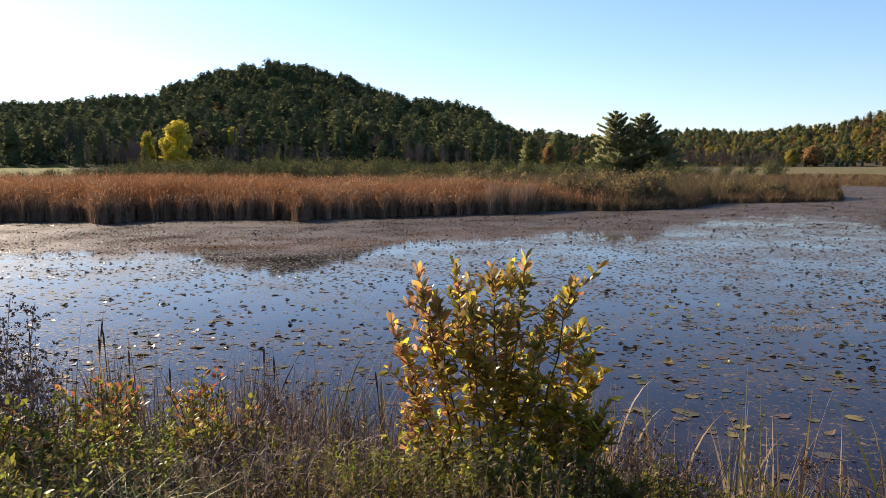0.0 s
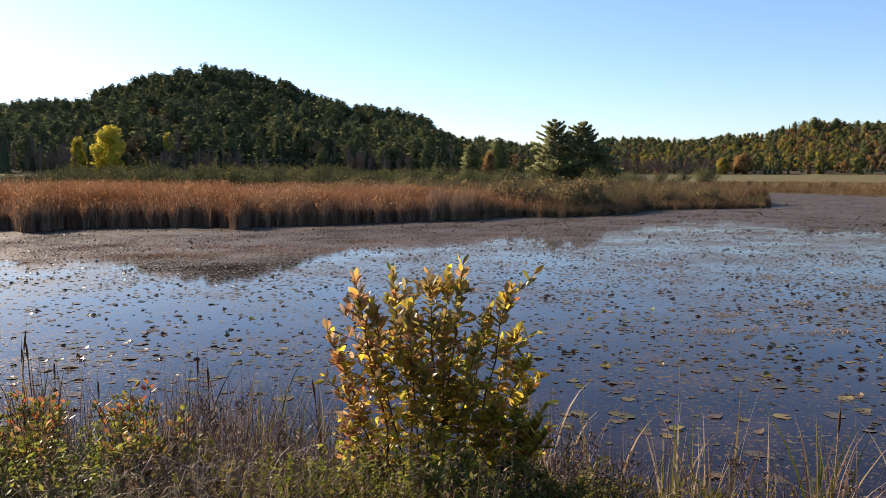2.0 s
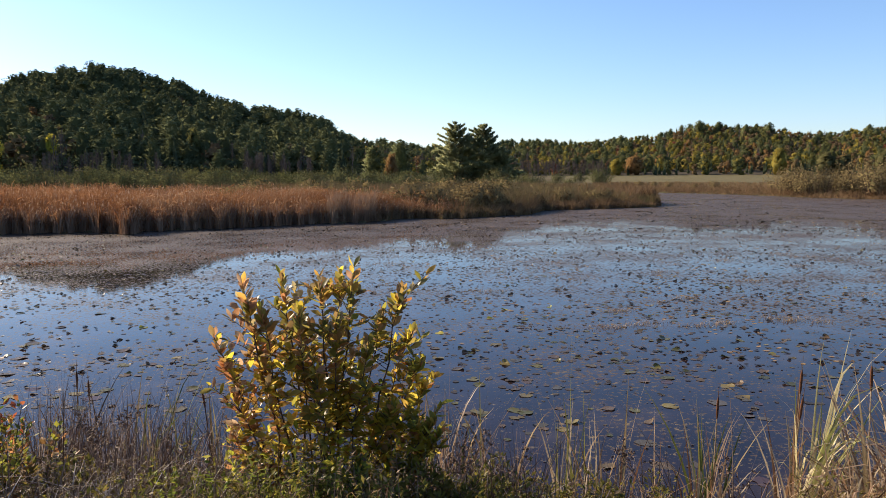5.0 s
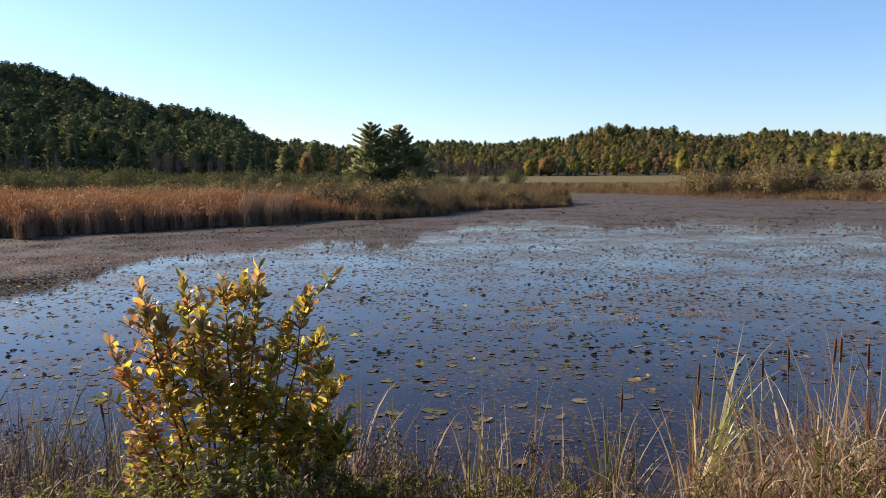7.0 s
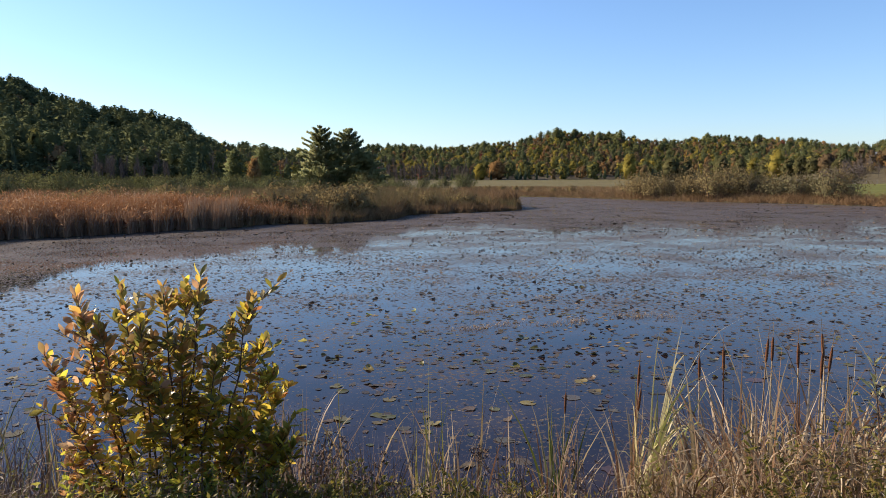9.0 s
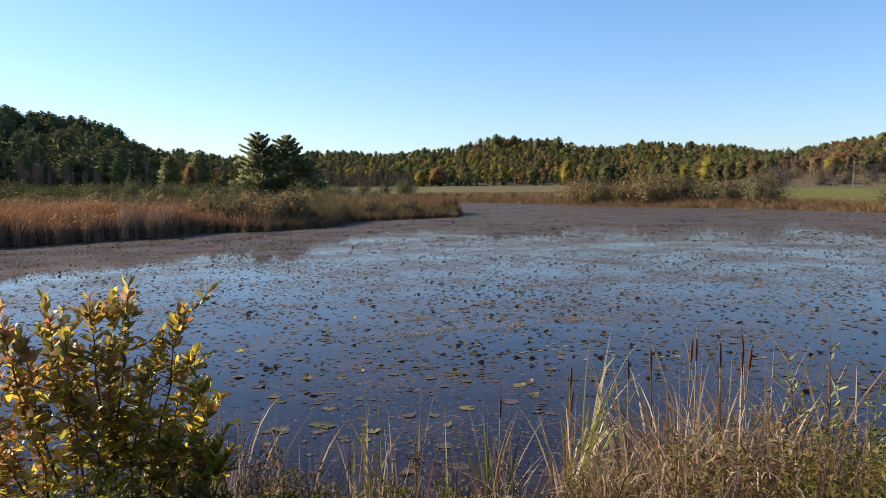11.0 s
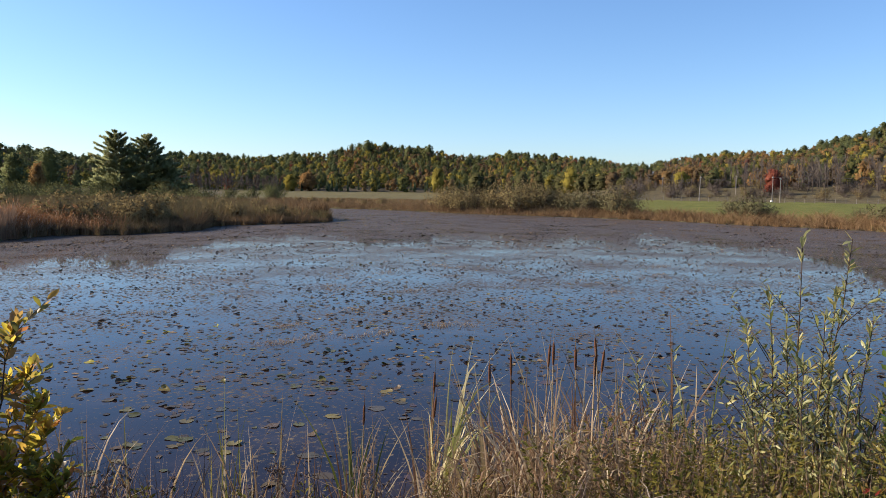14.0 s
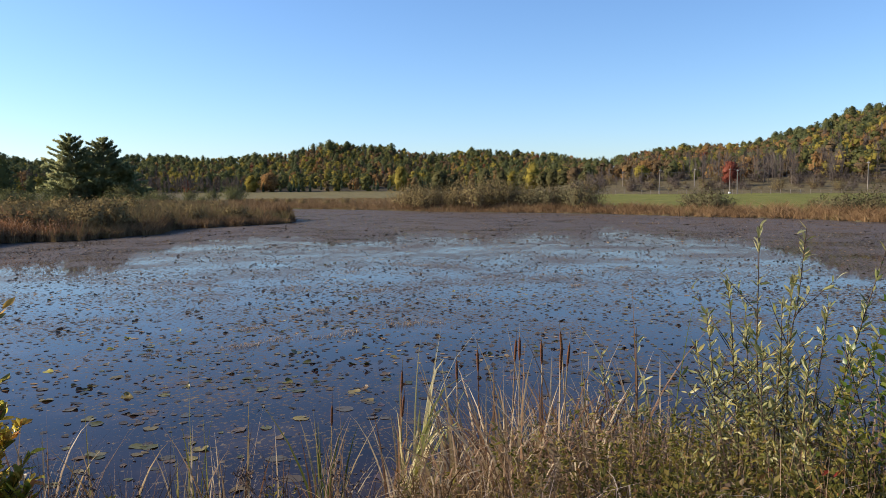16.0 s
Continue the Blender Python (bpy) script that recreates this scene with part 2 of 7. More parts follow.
def tube(points, r0, r1, sides=5):
    """A tapered limb along points."""
    p = np.asarray(points, float)
    k = len(p)
    t = unit(np.gradient(p, axis=0))
    ref = np.where(np.abs(t[:, 2:3]) > 0.9, [[1.0, 0, 0]], [[0, 0, 1.0]])
    x = unit(np.cross(t, ref))
    y = np.cross(t, x)
    a = np.arange(sides) * 2 * np.pi / sides
    r = np.linspace(r0, r1, k)[:, None, None]
    v = (p[:, None] + r * (np.cos(a)[None, :, None] * x[:, None] + np.sin(a)[None, :, None] * y[:, None])).reshape(-1, 3)
    f = []
    for i in range(k - 1):
        for j in range(sides):
            q = (j + 1) % sides
            f += [(i * sides + j, i * sides + q, (i + 1) * sides + q), (i * sides + j, (i + 1) * sides + q, (i + 1) * sides + j)]
    return v, np.array(f)


def thing(name, label, category, at=(0, 0, 0), group="", kind=""):
    ob = new(name)
    ob.location = at
    ob.empty_display_size = 0.1
    return tagged(ob, label, category, group, kind)


JOINED = ("foliage", "lower_foliage", "reddened_foliage", "coloured_foliage", "twig", "limb", "branch", "seed_head", "crown")


def part(name, vf, material, parent, label="", idx=None, smooth=False):
    """A part: its mesh in the parent's own space."""
    ob = new(name, mesh_of(name, vf[0], vf[1], material, idx, smooth, vf[2] if len(vf) > 2 else None))
    ob.parent = parent
    if label:
        ob["label"] = label
    if name in JOINED:
        ob["kind"] = "stuff"
    return ob


def stuff(name, vf, material, label, category, idx=None):
    return tagged(new(name, mesh_of(name, vf[0], vf[1], material, idx, normals=vf[2] if len(vf) > 2 else None, tint=vf[3] if len(vf) > 3 else None)), label, category, kind="stuff")


def rounded(v, low=0.35, stray=0.2):
    """Normals that point out from the heart of a crown."""
    heart = np.array([v[:, 0].mean(), v[:, 1].mean(), v[:, 2].min() + low * (v[:, 2].max() - v[:, 2].min())])
    d = unit((v - heart) * np.array([1, 1, 0.9]))
    return unit(d + rng.normal(0, stray, v.shape))


def polar(az, r):
    """Plan position from degrees right of +y and metres."""
    t = np.radians(az)
    return np.stack([np.sin(t) * r, np.cos(t) * r], -1)


# ---- lie of the land: all by bearing (degrees right of +y) and distance from the standpoint ----
NEAR = ([-180, -100, -75, -55, -40, -28, -10, 0, 20, 35, 50, 65, 80, 95, 110, 180], [60, 60, 45, 14, 9.4, 7.7, 6.4, 6.0, 5.7, 5.3, 5.0, 5.2, 6.5, 12, 60, 60])
FAR = ([-180, -75, -50, -38, -30.4, -25.3, -24.6, -23.3, -22.5, -19.9, -12.2, -11.3, -10.4, -9.6, -3.6, 3.3, 6.5, 7.8, 9.6, 13.3, 18.6, 19.4, 24.7, 27.3, 27.9, 28.2, 30.3, 35.4, 37.9, 46.4, 50.5, 58.3, 63.7, 67.6, 80, 95, 110, 180],
       [40, 44, 48, 47, 46.0, 44.5, 41.9, 42.3, 43.7, 44.0, 43.0, 40.8, 41.0, 42.5, 43.5, 46.5, 47.3, 49.5, 51.0, 51.0, 56.0, 62.0, 67.0, 70.0, 73.0, 121, 119, 108, 102, 95.2, 91.9, 82.5, 80.2, 75.2, 66, 58, 50, 40])
BAY_BACK = ([23.4, 24.5, 26, 27.9], [122, 101, 86, 73])
BAY_FAR = ([23.4, 24.9, 28.3], [124, 130, 121])
SKYLINE = ([-180, -60, -45, -30, -26, -23.9, -21.8, -19.6, -18, -16.5, -14.5, -12.5, -10.1, -7.7, -5.2, -2.7, -1, 1.5, 3.2, 3.9, 4.9, 6.6, 8.4, 10.3, 13, 17.1, 19.4, 21.6, 23.2, 24.8, 26.8, 28.5, 30.3, 31.8, 34.9, 36.5, 38.6, 40.7, 42.8, 45.3, 47.8, 49.3, 51.1, 52.3, 54.2, 56.3, 58, 59.8, 61.2, 62.3, 63.6, 65, 66.3, 68.5, 75, 90, 180],
           [2.5, 2.5, 3.4, 3.87, 4.13, 4.43, 4.73, 5.18, 6.0, 6.53, 6.98, 7.28, 7.1, 6.54, 5.68, 5.0, 4.68, 4.26, 3.97, 3.3, 2.88, 2.5, 2.4, 2.03, 2.1, 2.41, 2.46, 2.34, 2.36, 2.55, 2.7, 3.1, 3.55, 3.3, 3.25, 2.75, 2.69, 2.95, 2.92, 2.71, 2.45, 2.15, 2.05, 2.45, 2.78, 3.0, 3.1, 3.04, 3.21, 3.5, 3.81, 4.2, 4.8, 5.3, 5.6, 3.0, 2.5])
EDGE = ([-180, -30, 3, 6, 12, 20, 43, 46, 52, 70, 180], [320, 310, 310, 330, 400, 430, 425, 345, 300, 285, 300])
CREST = ([-180, -30, 3, 5, 12, 43, 48, 60, 70, 180], [520, 520, 470, 560, 640, 640, 620, 560, 480, 520])


def by(table, az):
    return np.interp(az, table[0], table[1])


def near_shore(az):
    return by(NEAR, az) * (1 + 0.02 * np.sin(az * 0.21) + 0.012 * np.sin(az * 0.47 + 1))


def far_shore(az):
    return by(FAR, az) + 0.35 * np.sin(az * 3.1) + 0.25 * np.sin(az * 7.7 + 2)


def is_water(az, r):
    bay = (az > 23.4) & (az < 28.3) & (r > by(BAY_BACK, az)) & (r < by(BAY_FAR, az))
    return ((r > near_shore(az)) & (r < far_shore(az))) | bay


def canopy(az):
    """Height of the trees on the crest."""
    return np.interp(az, [-30, 3, 8, 43, 50, 62, 70], [11.0, 10.5, 7.2, 6.6, 5.6, 6.4, 8.4])


def ground_height(az, r):
    near, far = near_shore(az), far_shore(az)
    u = (near - r) / np.maximum(near - 2.2, 0.5)
    bank = np.where(u > 0, 1.42 * np.clip(u, 0, 1) ** 0.6, np.maximum(u, -0.4))
    bank = np.where(r < near, bank, np.maximum(bank, -0.55))
    edge, crest = by(EDGE, az), by(CREST, az)
    low = 0.10 + np.clip((r - far) / 5, 0, 1) * 0.12 + np.clip((r - 120) / (edge - 120), 0, 1) * 1.7
    low = low + 4.2 * np.clip((r - 236) / np.maximum(edge - 236, 1), 0, 1) * np.interp(az, [44, 50, 66, 72], [0, 1, 1, 0.4]) * (r > 236)
    top = 3 + crest * np.tan(np.radians(by(SKYLINE, az))) - canopy(az)
    s = np.clip((r - edge) / (crest - edge), 0, 1)
    z = low + (top - low) * (0.75 * s + 0.25 * s * s)
    back = np.clip((r - crest) / 900, 0, 1)
    z = z * (1 - 0.75 * back)
    inland = np.clip((r - near) / 10, 0, 1)
    z = np.where(near >= far, np.maximum(bank * (1 - inland) + 1.2 * inland, 0) * (r < far + 30) + z * (r >= far + 30), z)
    wet = is_water(az, r)
    return np.where(wet, np.where(r < 12, bank, -0.6), np.where(r <= near, bank, z))


def on_ground(xy):
    az, r = np.degrees(np.arctan2(xy[:, 0], xy[:, 1])), np.hypot(xy[:, 0], xy[:, 1])
    return np.concatenate([xy, ground_height(az, r)[:, None]], 1)


def build_ground():
    az = np.concatenate([np.arange(-180, -60, 4.0), np.arange(-60, -34, 1.0), np.arange(-34, 74, 0.5), np.arange(74, 100, 1.0), np.arange(100, 180, 4.0)])
    r = np.concatenate([np.concatenate([[0.02], np.arange(0.3, 12, 0.3)]), np.arange(12, 38, 2.5), np.arange(38, 136, 1.8), np.arange(136, 250, 6), np.arange(250, 720, 12), [760, 820, 900, 1000, 1200, 1500, 1900, 2500, 3500]])
    A, R = np.meshgrid(az, r, indexing="ij")
    z = ground_height(A, R)
    xy = polar(A, R)
    lump = np.array([noise.noise((x * 0.9, y * 0.9, 0)) for x, y in xy.reshape(-1, 2)]).reshape(z.shape)
    z = z + lump * np.where(R < 9, 0.05, np.where(R < 136, 0.03, 0.25))
    v = np.concatenate([xy, z[..., None]], -1).reshape(-1, 3)
    n, k = len(az), len(r)
    i, j = np.meshgrid(np.arange(n), np.arange(k - 1), indexing="ij")
    i2 = (i + 1) % n
    f = np.stack([i * k + j, i2 * k + j, i2 * k + j + 1, i * k + j + 1], -1).reshape(-1, 4)
    ca, cr = A[:, :-1].ravel() + 0.17, R[:, :-1].ravel()
    idx = np.where(cr < 14, 0, 1)
    idx = np.where((cr > 118) & (ca > 20) & (ca < 44) & (cr < by(EDGE, ca)), 3, idx)
    idx = np.where((cr > far_shore(ca) + 14) & (ca >= 44) & (cr < 232), 2, idx)
    idx = np.where((cr > 185) & (ca < -26.3) & (cr < 330), 2, idx)
    idx = np.where(cr > by(EDGE, ca), 4, idx)
    idx = np.where((np.abs(ca - 51.2) < 1.3) & (cr > 380) & (cr < 560), 2, idx)
    ground = new("ground", mesh_of("ground", v, f, [SOIL, MARSH, MEADOW, STRAW, FOREST_FLOOR], idx, True))
    tagged(ground, "earth bank, marsh, meadows and wooded hills round the pond", "ground", kind="structure")


build_ground()


def build_water():
    bm = bmesh.new()
    az = np.concatenate([np.arange(-180, 180, 6)])
    rim = [bm.verts.new((*polar(a, 150.0), 0.0)) for a in az]
    bm.faces.new(rim[::-1])
    me = bpy.data.meshes.new("water")
    bm.to_mesh(me)
    bm.free()
    me.materials.append(WATER)
    tagged(new("water", me), "still dark pond water with floating leaves and scraps", "water", kind="structure")


build_water()

# ---- trees ----


def sprays(c, out, size, stray=0.4, long=1.0):
    """Small three-cornered leaf sprays facing out from a crown; long stretches them along the bough."""
    n = len(c)
    o = unit(out + rng.normal(0, stray, (n, 3)))
    a = unit(np.cross(o, rng.normal(size=(n, 3))))
    b = np.cross(o, a)
    s = np.broadcast_to(size, (n,))[:, None]
    k = [rng.uniform(0.45, 0.85, (n, 1)) * s for _ in range(3)]
    v = np.stack([c + a * k[0] * long, c - a * k[1] * 0.55 * long + b * k[1] * 0.7, c - a * k[2] * 0.45 * long - b * k[2] * 0.7], 1).reshape(-1, 3)
    return v, np.arange(3 * n).reshape(-1, 3)


def tufts(c, along, size, ratio=0.4, stray=0.3):
    """Feathery three-cornered needle or leaf tufts that point along a direction."""
    n = len(c)
    d = unit(unit(along) + rng.normal(0, stray, (n, 3)))
    w = unit(np.cross(d, rng.normal(size=(n, 3)) * 0.6 + np.array([0, 0, 1.0])))
    s = np.broadcast_to(size, (n,))[:, None]
    v = np.stack([c - d * s * 0.45 + w * s * ratio * rng.uniform(0.3, 0.6, (n, 1)), c - d * s * 0.35 - w * s * ratio * rng.uniform(0.3, 0.6, (n, 1)), c + d * s * 0.6], 1).reshape(-1, 3)
    return v, np.arange(3 * n).reshape(-1, 3)


def hull(radius, height, sides):
    """A closed crown body: rings of uneven radius between a foot and a tip."""
    k = len(radius)
    a = np.arange(sides) * 2 * np.pi / sides
    v = [np.array([[0, 0, height[0]]])]
    for r, z in zip(radius, height):
        b = a + rng.uniform(0, 6.28)
        q = r * rng.uniform(0.72, 1.2, sides)
        v.append(np.stack([np.cos(b) * q, np.sin(b) * q, z + rng.normal(0, 0.12, sides) * r], 1)[np.argsort(np.mod(b, 6.28))])
    v.append(np.array([[0, 0, height[-1] * 1.04]]))
    f = []
    for j in range(sides):
        q = (j + 1) % sides
        f.append((0, 1 + q, 1 + j))
        for i in range(k - 1):
            b = 1 + i * sides
            f += [(b + j, b + q, b + sides + q), (b + j, b + sides + q, b + sides + j)]
        f.append((1 + (k - 1) * sides + j, 1 + (k - 1) * sides + q, 1 + k * sides))
    return np.concatenate(v), np.array(f)


def far_conifer(h, w, n, size, blunt, tiers, ragged, foot=0.05):
    """A spruce of the far woods: trunk, body of tiered boughs, and sprays that fray its outline."""
    rad, top = [], []
    for i in range(tiers):
        q = i / tiers
        full = w / 2 * min(1, (q + 0.2) / 0.35) ** 0.5 * (1 - q) ** blunt * rng.uniform(1 - ragged, 1 + ragged * 0.5)
        rad += [full, full * rng.uniform(0.55, 0.75)]
        top += [h * (foot + (1 - foot) * q), h * (foot + (1 - foot) * (q + 0.62 / tiers))]
    body = hull(np.array(rad)[::2] * 0.6, np.array(top)[::2] * 0.97, 5)
    q = np.clip((rng.integers(0, tiers, n) + rng.normal(0.15, 0.22, n)) / tiers, 0, 0.985)
    a = rng.uniform(0, 6.28, n)
    r = np.interp(q, np.arange(tiers) / tiers, rad[::2]) * rng.uniform(0.5, 1.1, n)
    c = np.stack([np.cos(a) * r, np.sin(a) * r, h * (foot + (1 - foot) * q)], 1)
    spray = sprays(c, np.stack([np.cos(a) * 0.7, np.sin(a) * 0.7, np.full(n, 0.8)], 1), size * (0.4 + 0.7 * (1 - q)) * rng.uniform(0.7, 1.25, n), 0.5)
    trunk = tube([(0, 0, 0), (0, 0, h)], h * 0.014, 0.03, 3)
    v, f = join(trunk, body, spray)
    return v, f, rounded(v, 0.2, 0.22)


def far_pine(h, w, n, size, tiers=6, foot=0.02):
    """A pine of the far woods: trunk and a full crown of lapping boughs, rounding in to a short ragged tip."""
    def reach(q):
        return w / 2 * np.interp(q, [0, 0.35, 0.6, 0.8, 0.93, 1.0], [0.9, 1.0, 0.9, 0.66, 0.33, 0.06])

    level = np.array([0.02, 0.3, 0.55, 0.78, 0.93])
    body = hull(reach(level) * 0.58, h * (foot + (0.95 - foot) * level), 5)
    q = rng.uniform(0.0, 1.0, n) ** 0.95
    wave = 0.86 + 0.16 * np.cos(6.28 * (q * tiers + rng.uniform(0, 1)))
    a = rng.uniform(0, 6.28, n)
    lobe = 1 + 0.2 * np.sin(2 * a + rng.uniform(0, 6.28) + 5 * q) + 0.16 * np.sin(3 * a + 11 * q)
    r = reach(q) * wave * lobe * rng.uniform(0.68, 1.08, n)
    c = np.stack([np.cos(a) * r, np.sin(a) * r, h * (foot + (0.99 - foot) * q) + 0.1 * r], 1)
    spray = tufts(c, np.stack([np.cos(a), np.sin(a), np.full(n, 0.35)], 1), size * rng.uniform(0.6, 1.3, n) * (1.1 - 0.45 * q), 0.62, 0.4)
    v, f = join(tube([(0, 0, 0), (0, 0, h)], h * 0.014, 0.03, 3), body, spray)
    heart = np.stack([np.zeros(len(v)), np.zeros(len(v)), v[:, 2] - 0.2 * h], 1)
    stray = np.repeat(rng.normal(0, 0.08, (len(v) // 3 + 1, 3)), 3, 0)[:len(v)]
    stray[:len(v) - len(spray[0])] = 0
    return v, f, unit(unit(v - heart) + stray)


def far_hardwood(h, w, n, size, lobes=6, foot=0.05, taper=0.0, full=1.0):
    """A broadleaf tree of the far woods: trunk and a crown of leafy lobes with frayed outlines."""
    pieces, normals = [tube([(0, 0, 0), (0, 0, h * 0.8)], h * 0.018, 0.04, 3)], []
    normals.append(np.tile([0, -0.5, 0.5], (len(pieces[0][0]), 1)))
    for i in range(lobes):
        a, q = i * 2.4 + rng.uniform(0, 0.8), foot + (0.86 - foot) * (i + 0.5) / lobes
        off = w * 0.25 * np.sin(np.pi * min(1, (q - foot + 0.2) / (1.15 - foot)))
        mid = np.array((np.cos(a) * off, np.sin(a) * off, h * q))
        rad, tall = w * rng.uniform(0.2, 0.29) * (1 + taper * (0.45 - q)), 0.7 * h / w
        v, f = hull(np.array([0.45, 0.66, 0.45]) * rad * full, np.array([-0.6, 0.0, 0.55]) * rad * tall * full, 5)
        v[-1] = (0, 0, rad * tall * 0.62 * full)
        d = unit(rng.normal(size=(n // lobes, 3)) + np.array([0, 0, 0.3]))
        sv, sf = sprays(d * np.array([1, 1, tall]) * rad * rng.uniform(0.66, 1.15, (n // lobes, 1)), d, size * rng.uniform(0.6, 1.25, n // lobes), 0.6)
        for pv, pf in ((v, f), (sv, sf)):
            pieces.append((pv + mid, pf))
            normals.append(unit(0.4 * unit(pv) + unit(pv + mid - np.array([0, 0, h * 0.35])) + (0 if pv is v else np.repeat(rng.normal(0, 0.18, (len(pv) // 3, 3)), 3, 0))))
    return (*join(*pieces), np.concatenate(normals))


def bare_tree(h, w, n=20):
    """A far leafless tree: trunk and a brush of rising twigs."""
    trunk = tube([(0, 0, 0), (0, 0.02 * w, h * 0.55), (0, 0, h * 0.95)], h * 0.014, 0.03, 4)
    q = rng.uniform(0.25, 0.9, n)
    a = rng.uniform(0, 6.28, n)
    base = np.stack([np.zeros(n), np.zeros(n), h * q], 1)
    up = h * rng.uniform(0.16, 0.34, n) * (1.1 - q * 0.5)
    out = w / 2 * rng.uniform(0.4, 1.0, n) * (1.15 - q)
    lean = np.stack([np.cos(a), np.sin(a)], 1) * (out / up)[:, None]
    tw = [trunk, blades(base, up, np.full(n, 0.16), lean, -1.2)]
    m = n * 3
    i = rng.integers(0, n, m)
    g = rng.uniform(0.4, 1, m)[:, None]
    tip = base[i] + np.concatenate([lean[i] * up[i][:, None], up[i][:, None]], 1) * g
    tw.append(blades(tip, rng.uniform(0.5, 1.6, m), np.full(m, 0.10), rng.normal(0, 0.5, (m, 2))))
    return join(*tw)


def spread(protos, at, scale, turn, soft=False, slope=0.0):
    """Copies of prototypes (corners, triangles) at the points, merged; slope tilts the rounded normals of the crowns the way the hillside faces."""
    out, ns, ts = [], [], []
    which = rng.integers(0, len(protos), len(at))
    for k, (v, f, *given) in enumerate(protos):
        sel = which == k
        m = int(sel.sum())
        if not m:
            continue
        t, s = turn[sel], scale[sel]
        c, sn = np.cos(t)[:, None], np.sin(t)[:, None]
        x, y, z = v[:, 0][None], v[:, 1][None], v[:, 2][None]
        sx = (s * rng.uniform(0.85, 1.15, m))[:, None]
        w = np.stack([(x * c - y * sn) * sx, (x * sn + y * c) * sx, z * s[:, None]], -1) + at[sel][:, None]
        ff = (f[None] + (np.arange(m) * len(v))[:, None, None]).reshape(-1, 3)
        out.append((w.reshape(-1, 3), ff))
        ts.append(np.repeat(rng.uniform(0, 1, m), len(v)))
        if soft:
            q = given[0] if given else rounded(v)
            qx, qy = q[:, 0][None], q[:, 1][None]
            turned = np.stack([qx * c - qy * sn, qx * sn + qy * c, np.broadcast_to(q[:, 2][None], (m, len(v)))], -1)
            fall = np.concatenate([-unit(at[sel][:, :2]), np.full((m, 1), 0.75)], 1)
            k = np.broadcast_to(slope, (len(at),))[sel]
            ns.append(unit(turned + (fall * k[:, None])[:, None]).reshape(-1, 3))
    return (*join(*out), np.concatenate(ns), np.concatenate(ts)) if soft else join(*out)


PROTO = {
    "pine": [far_pine(rng.uniform(12.0, 13.4), rng.uniform(8.2, 9.8), 250, 1.7, int(rng.integers(4, 7))) for _ in range(12)],
    "spruce": [far_conifer(12, 5.2, 84, 0.95, 0.85, 6, 0.12, 0.02) for _ in range(6)],
    "yellow": [far_hardwood(11, 9.0, 132, 1.0) for _ in range(6)],
    "orange": [far_hardwood(11, 9.0, 132, 1.0) for _ in range(6)],
    "red": [far_hardwood(10, 8, 132, 1.0) for _ in range(3)],
    "russet": [far_hardwood(11, 9.0, 132, 1.0) for _ in range(7)],
    "olive": [far_hardwood(12, 9.0, 132, 1.0) for _ in range(7)],
    "bare": [bare_tree(12, 6.5, 20) for _ in range(5)],
}
MATERIAL = {"pine": PINE, "spruce": SPRUCE, "yellow": YELLOW, "orange": ORANGE, "red": RED, "russet": RUSSET, "olive": OLIVE, "bare": BARE}
LABEL = {
    "pine": ("pine_wood", "dark green pine wood covering the hill", "forest"),
    "spruce": ("spruce_wood", "dark spruces among the hillside trees", "forest"),
    "yellow": ("yellow_wood", "yellow autumn trees on the far hillsides", "forest"),
    "orange": ("orange_wood", "orange autumn maples on the far hillsides", "forest"),
    "red": ("red_wood", "red autumn maples on the far hillsides", "forest"),
    "russet": ("russet_wood", "russet-brown autumn trees on the far hillsides", "forest"),
    "olive": ("green_wood", "olive green broadleaf trees on the far hillsides", "forest"),
    "bare": ("leafless_wood", "grey leafless trees at the foot of hills", "forest"),
}
KINDS = ["pine", "spruce", "yellow", "orange", "red", "russet", "olive", "bare"]


def mixture(az, s, patch):
    """Shares of the KINDS at a bearing and a share s of the slope; patch drifts from -1 to 1."""
    if az < 4.5:
        foot = max(0, 1 - s / 0.22)
        return [0.90 - 0.5 * foot, 0.05 + 0.1 * foot, 0.004, 0.004, 0, 0.02 + 0.15 * foot, 0.02, 0.25 * foot]
    if az < 22:
        if s < 0.4:
            return [0.03, 0.10, 0.42 + 0.2 * patch, 0.14, 0.01, 0.12, 0.26, 0.34]
        return [0.54, 0.08, 0.09, 0.04, 0.005, 0.12, 0.16, 0.03]
    if az < 43:
        if s < 0.1:
            return [0.0, 0.85, 0.03, 0.02, 0.0, 0.03, 0.04, 0.03]
        p = 0.05 + (0.18 if az < 29 or s > 0.85 else 0)
        return [p + 0.04, 0.07, 0.24 + 0.15 * patch, 0.12 - 0.04 * patch, 0.015, 0.20, 0.38, 0.05]
    if az < 52:
        return [0.13, 0.13, 0.06, 0.06, 0.02, 0.24, 0.38, 0.08]
    if az < 62:
        return [0.03, 0.02, 0.10, 0.20, 0.012, 0.36, 0.18, 0.30 if s < 0.6 else 0.06]
    return [0.03 + 0.38 * s, 0.04, 0.16, 0.14, 0.005, 0.26, 0.22, 0.45 * (1 - s)]


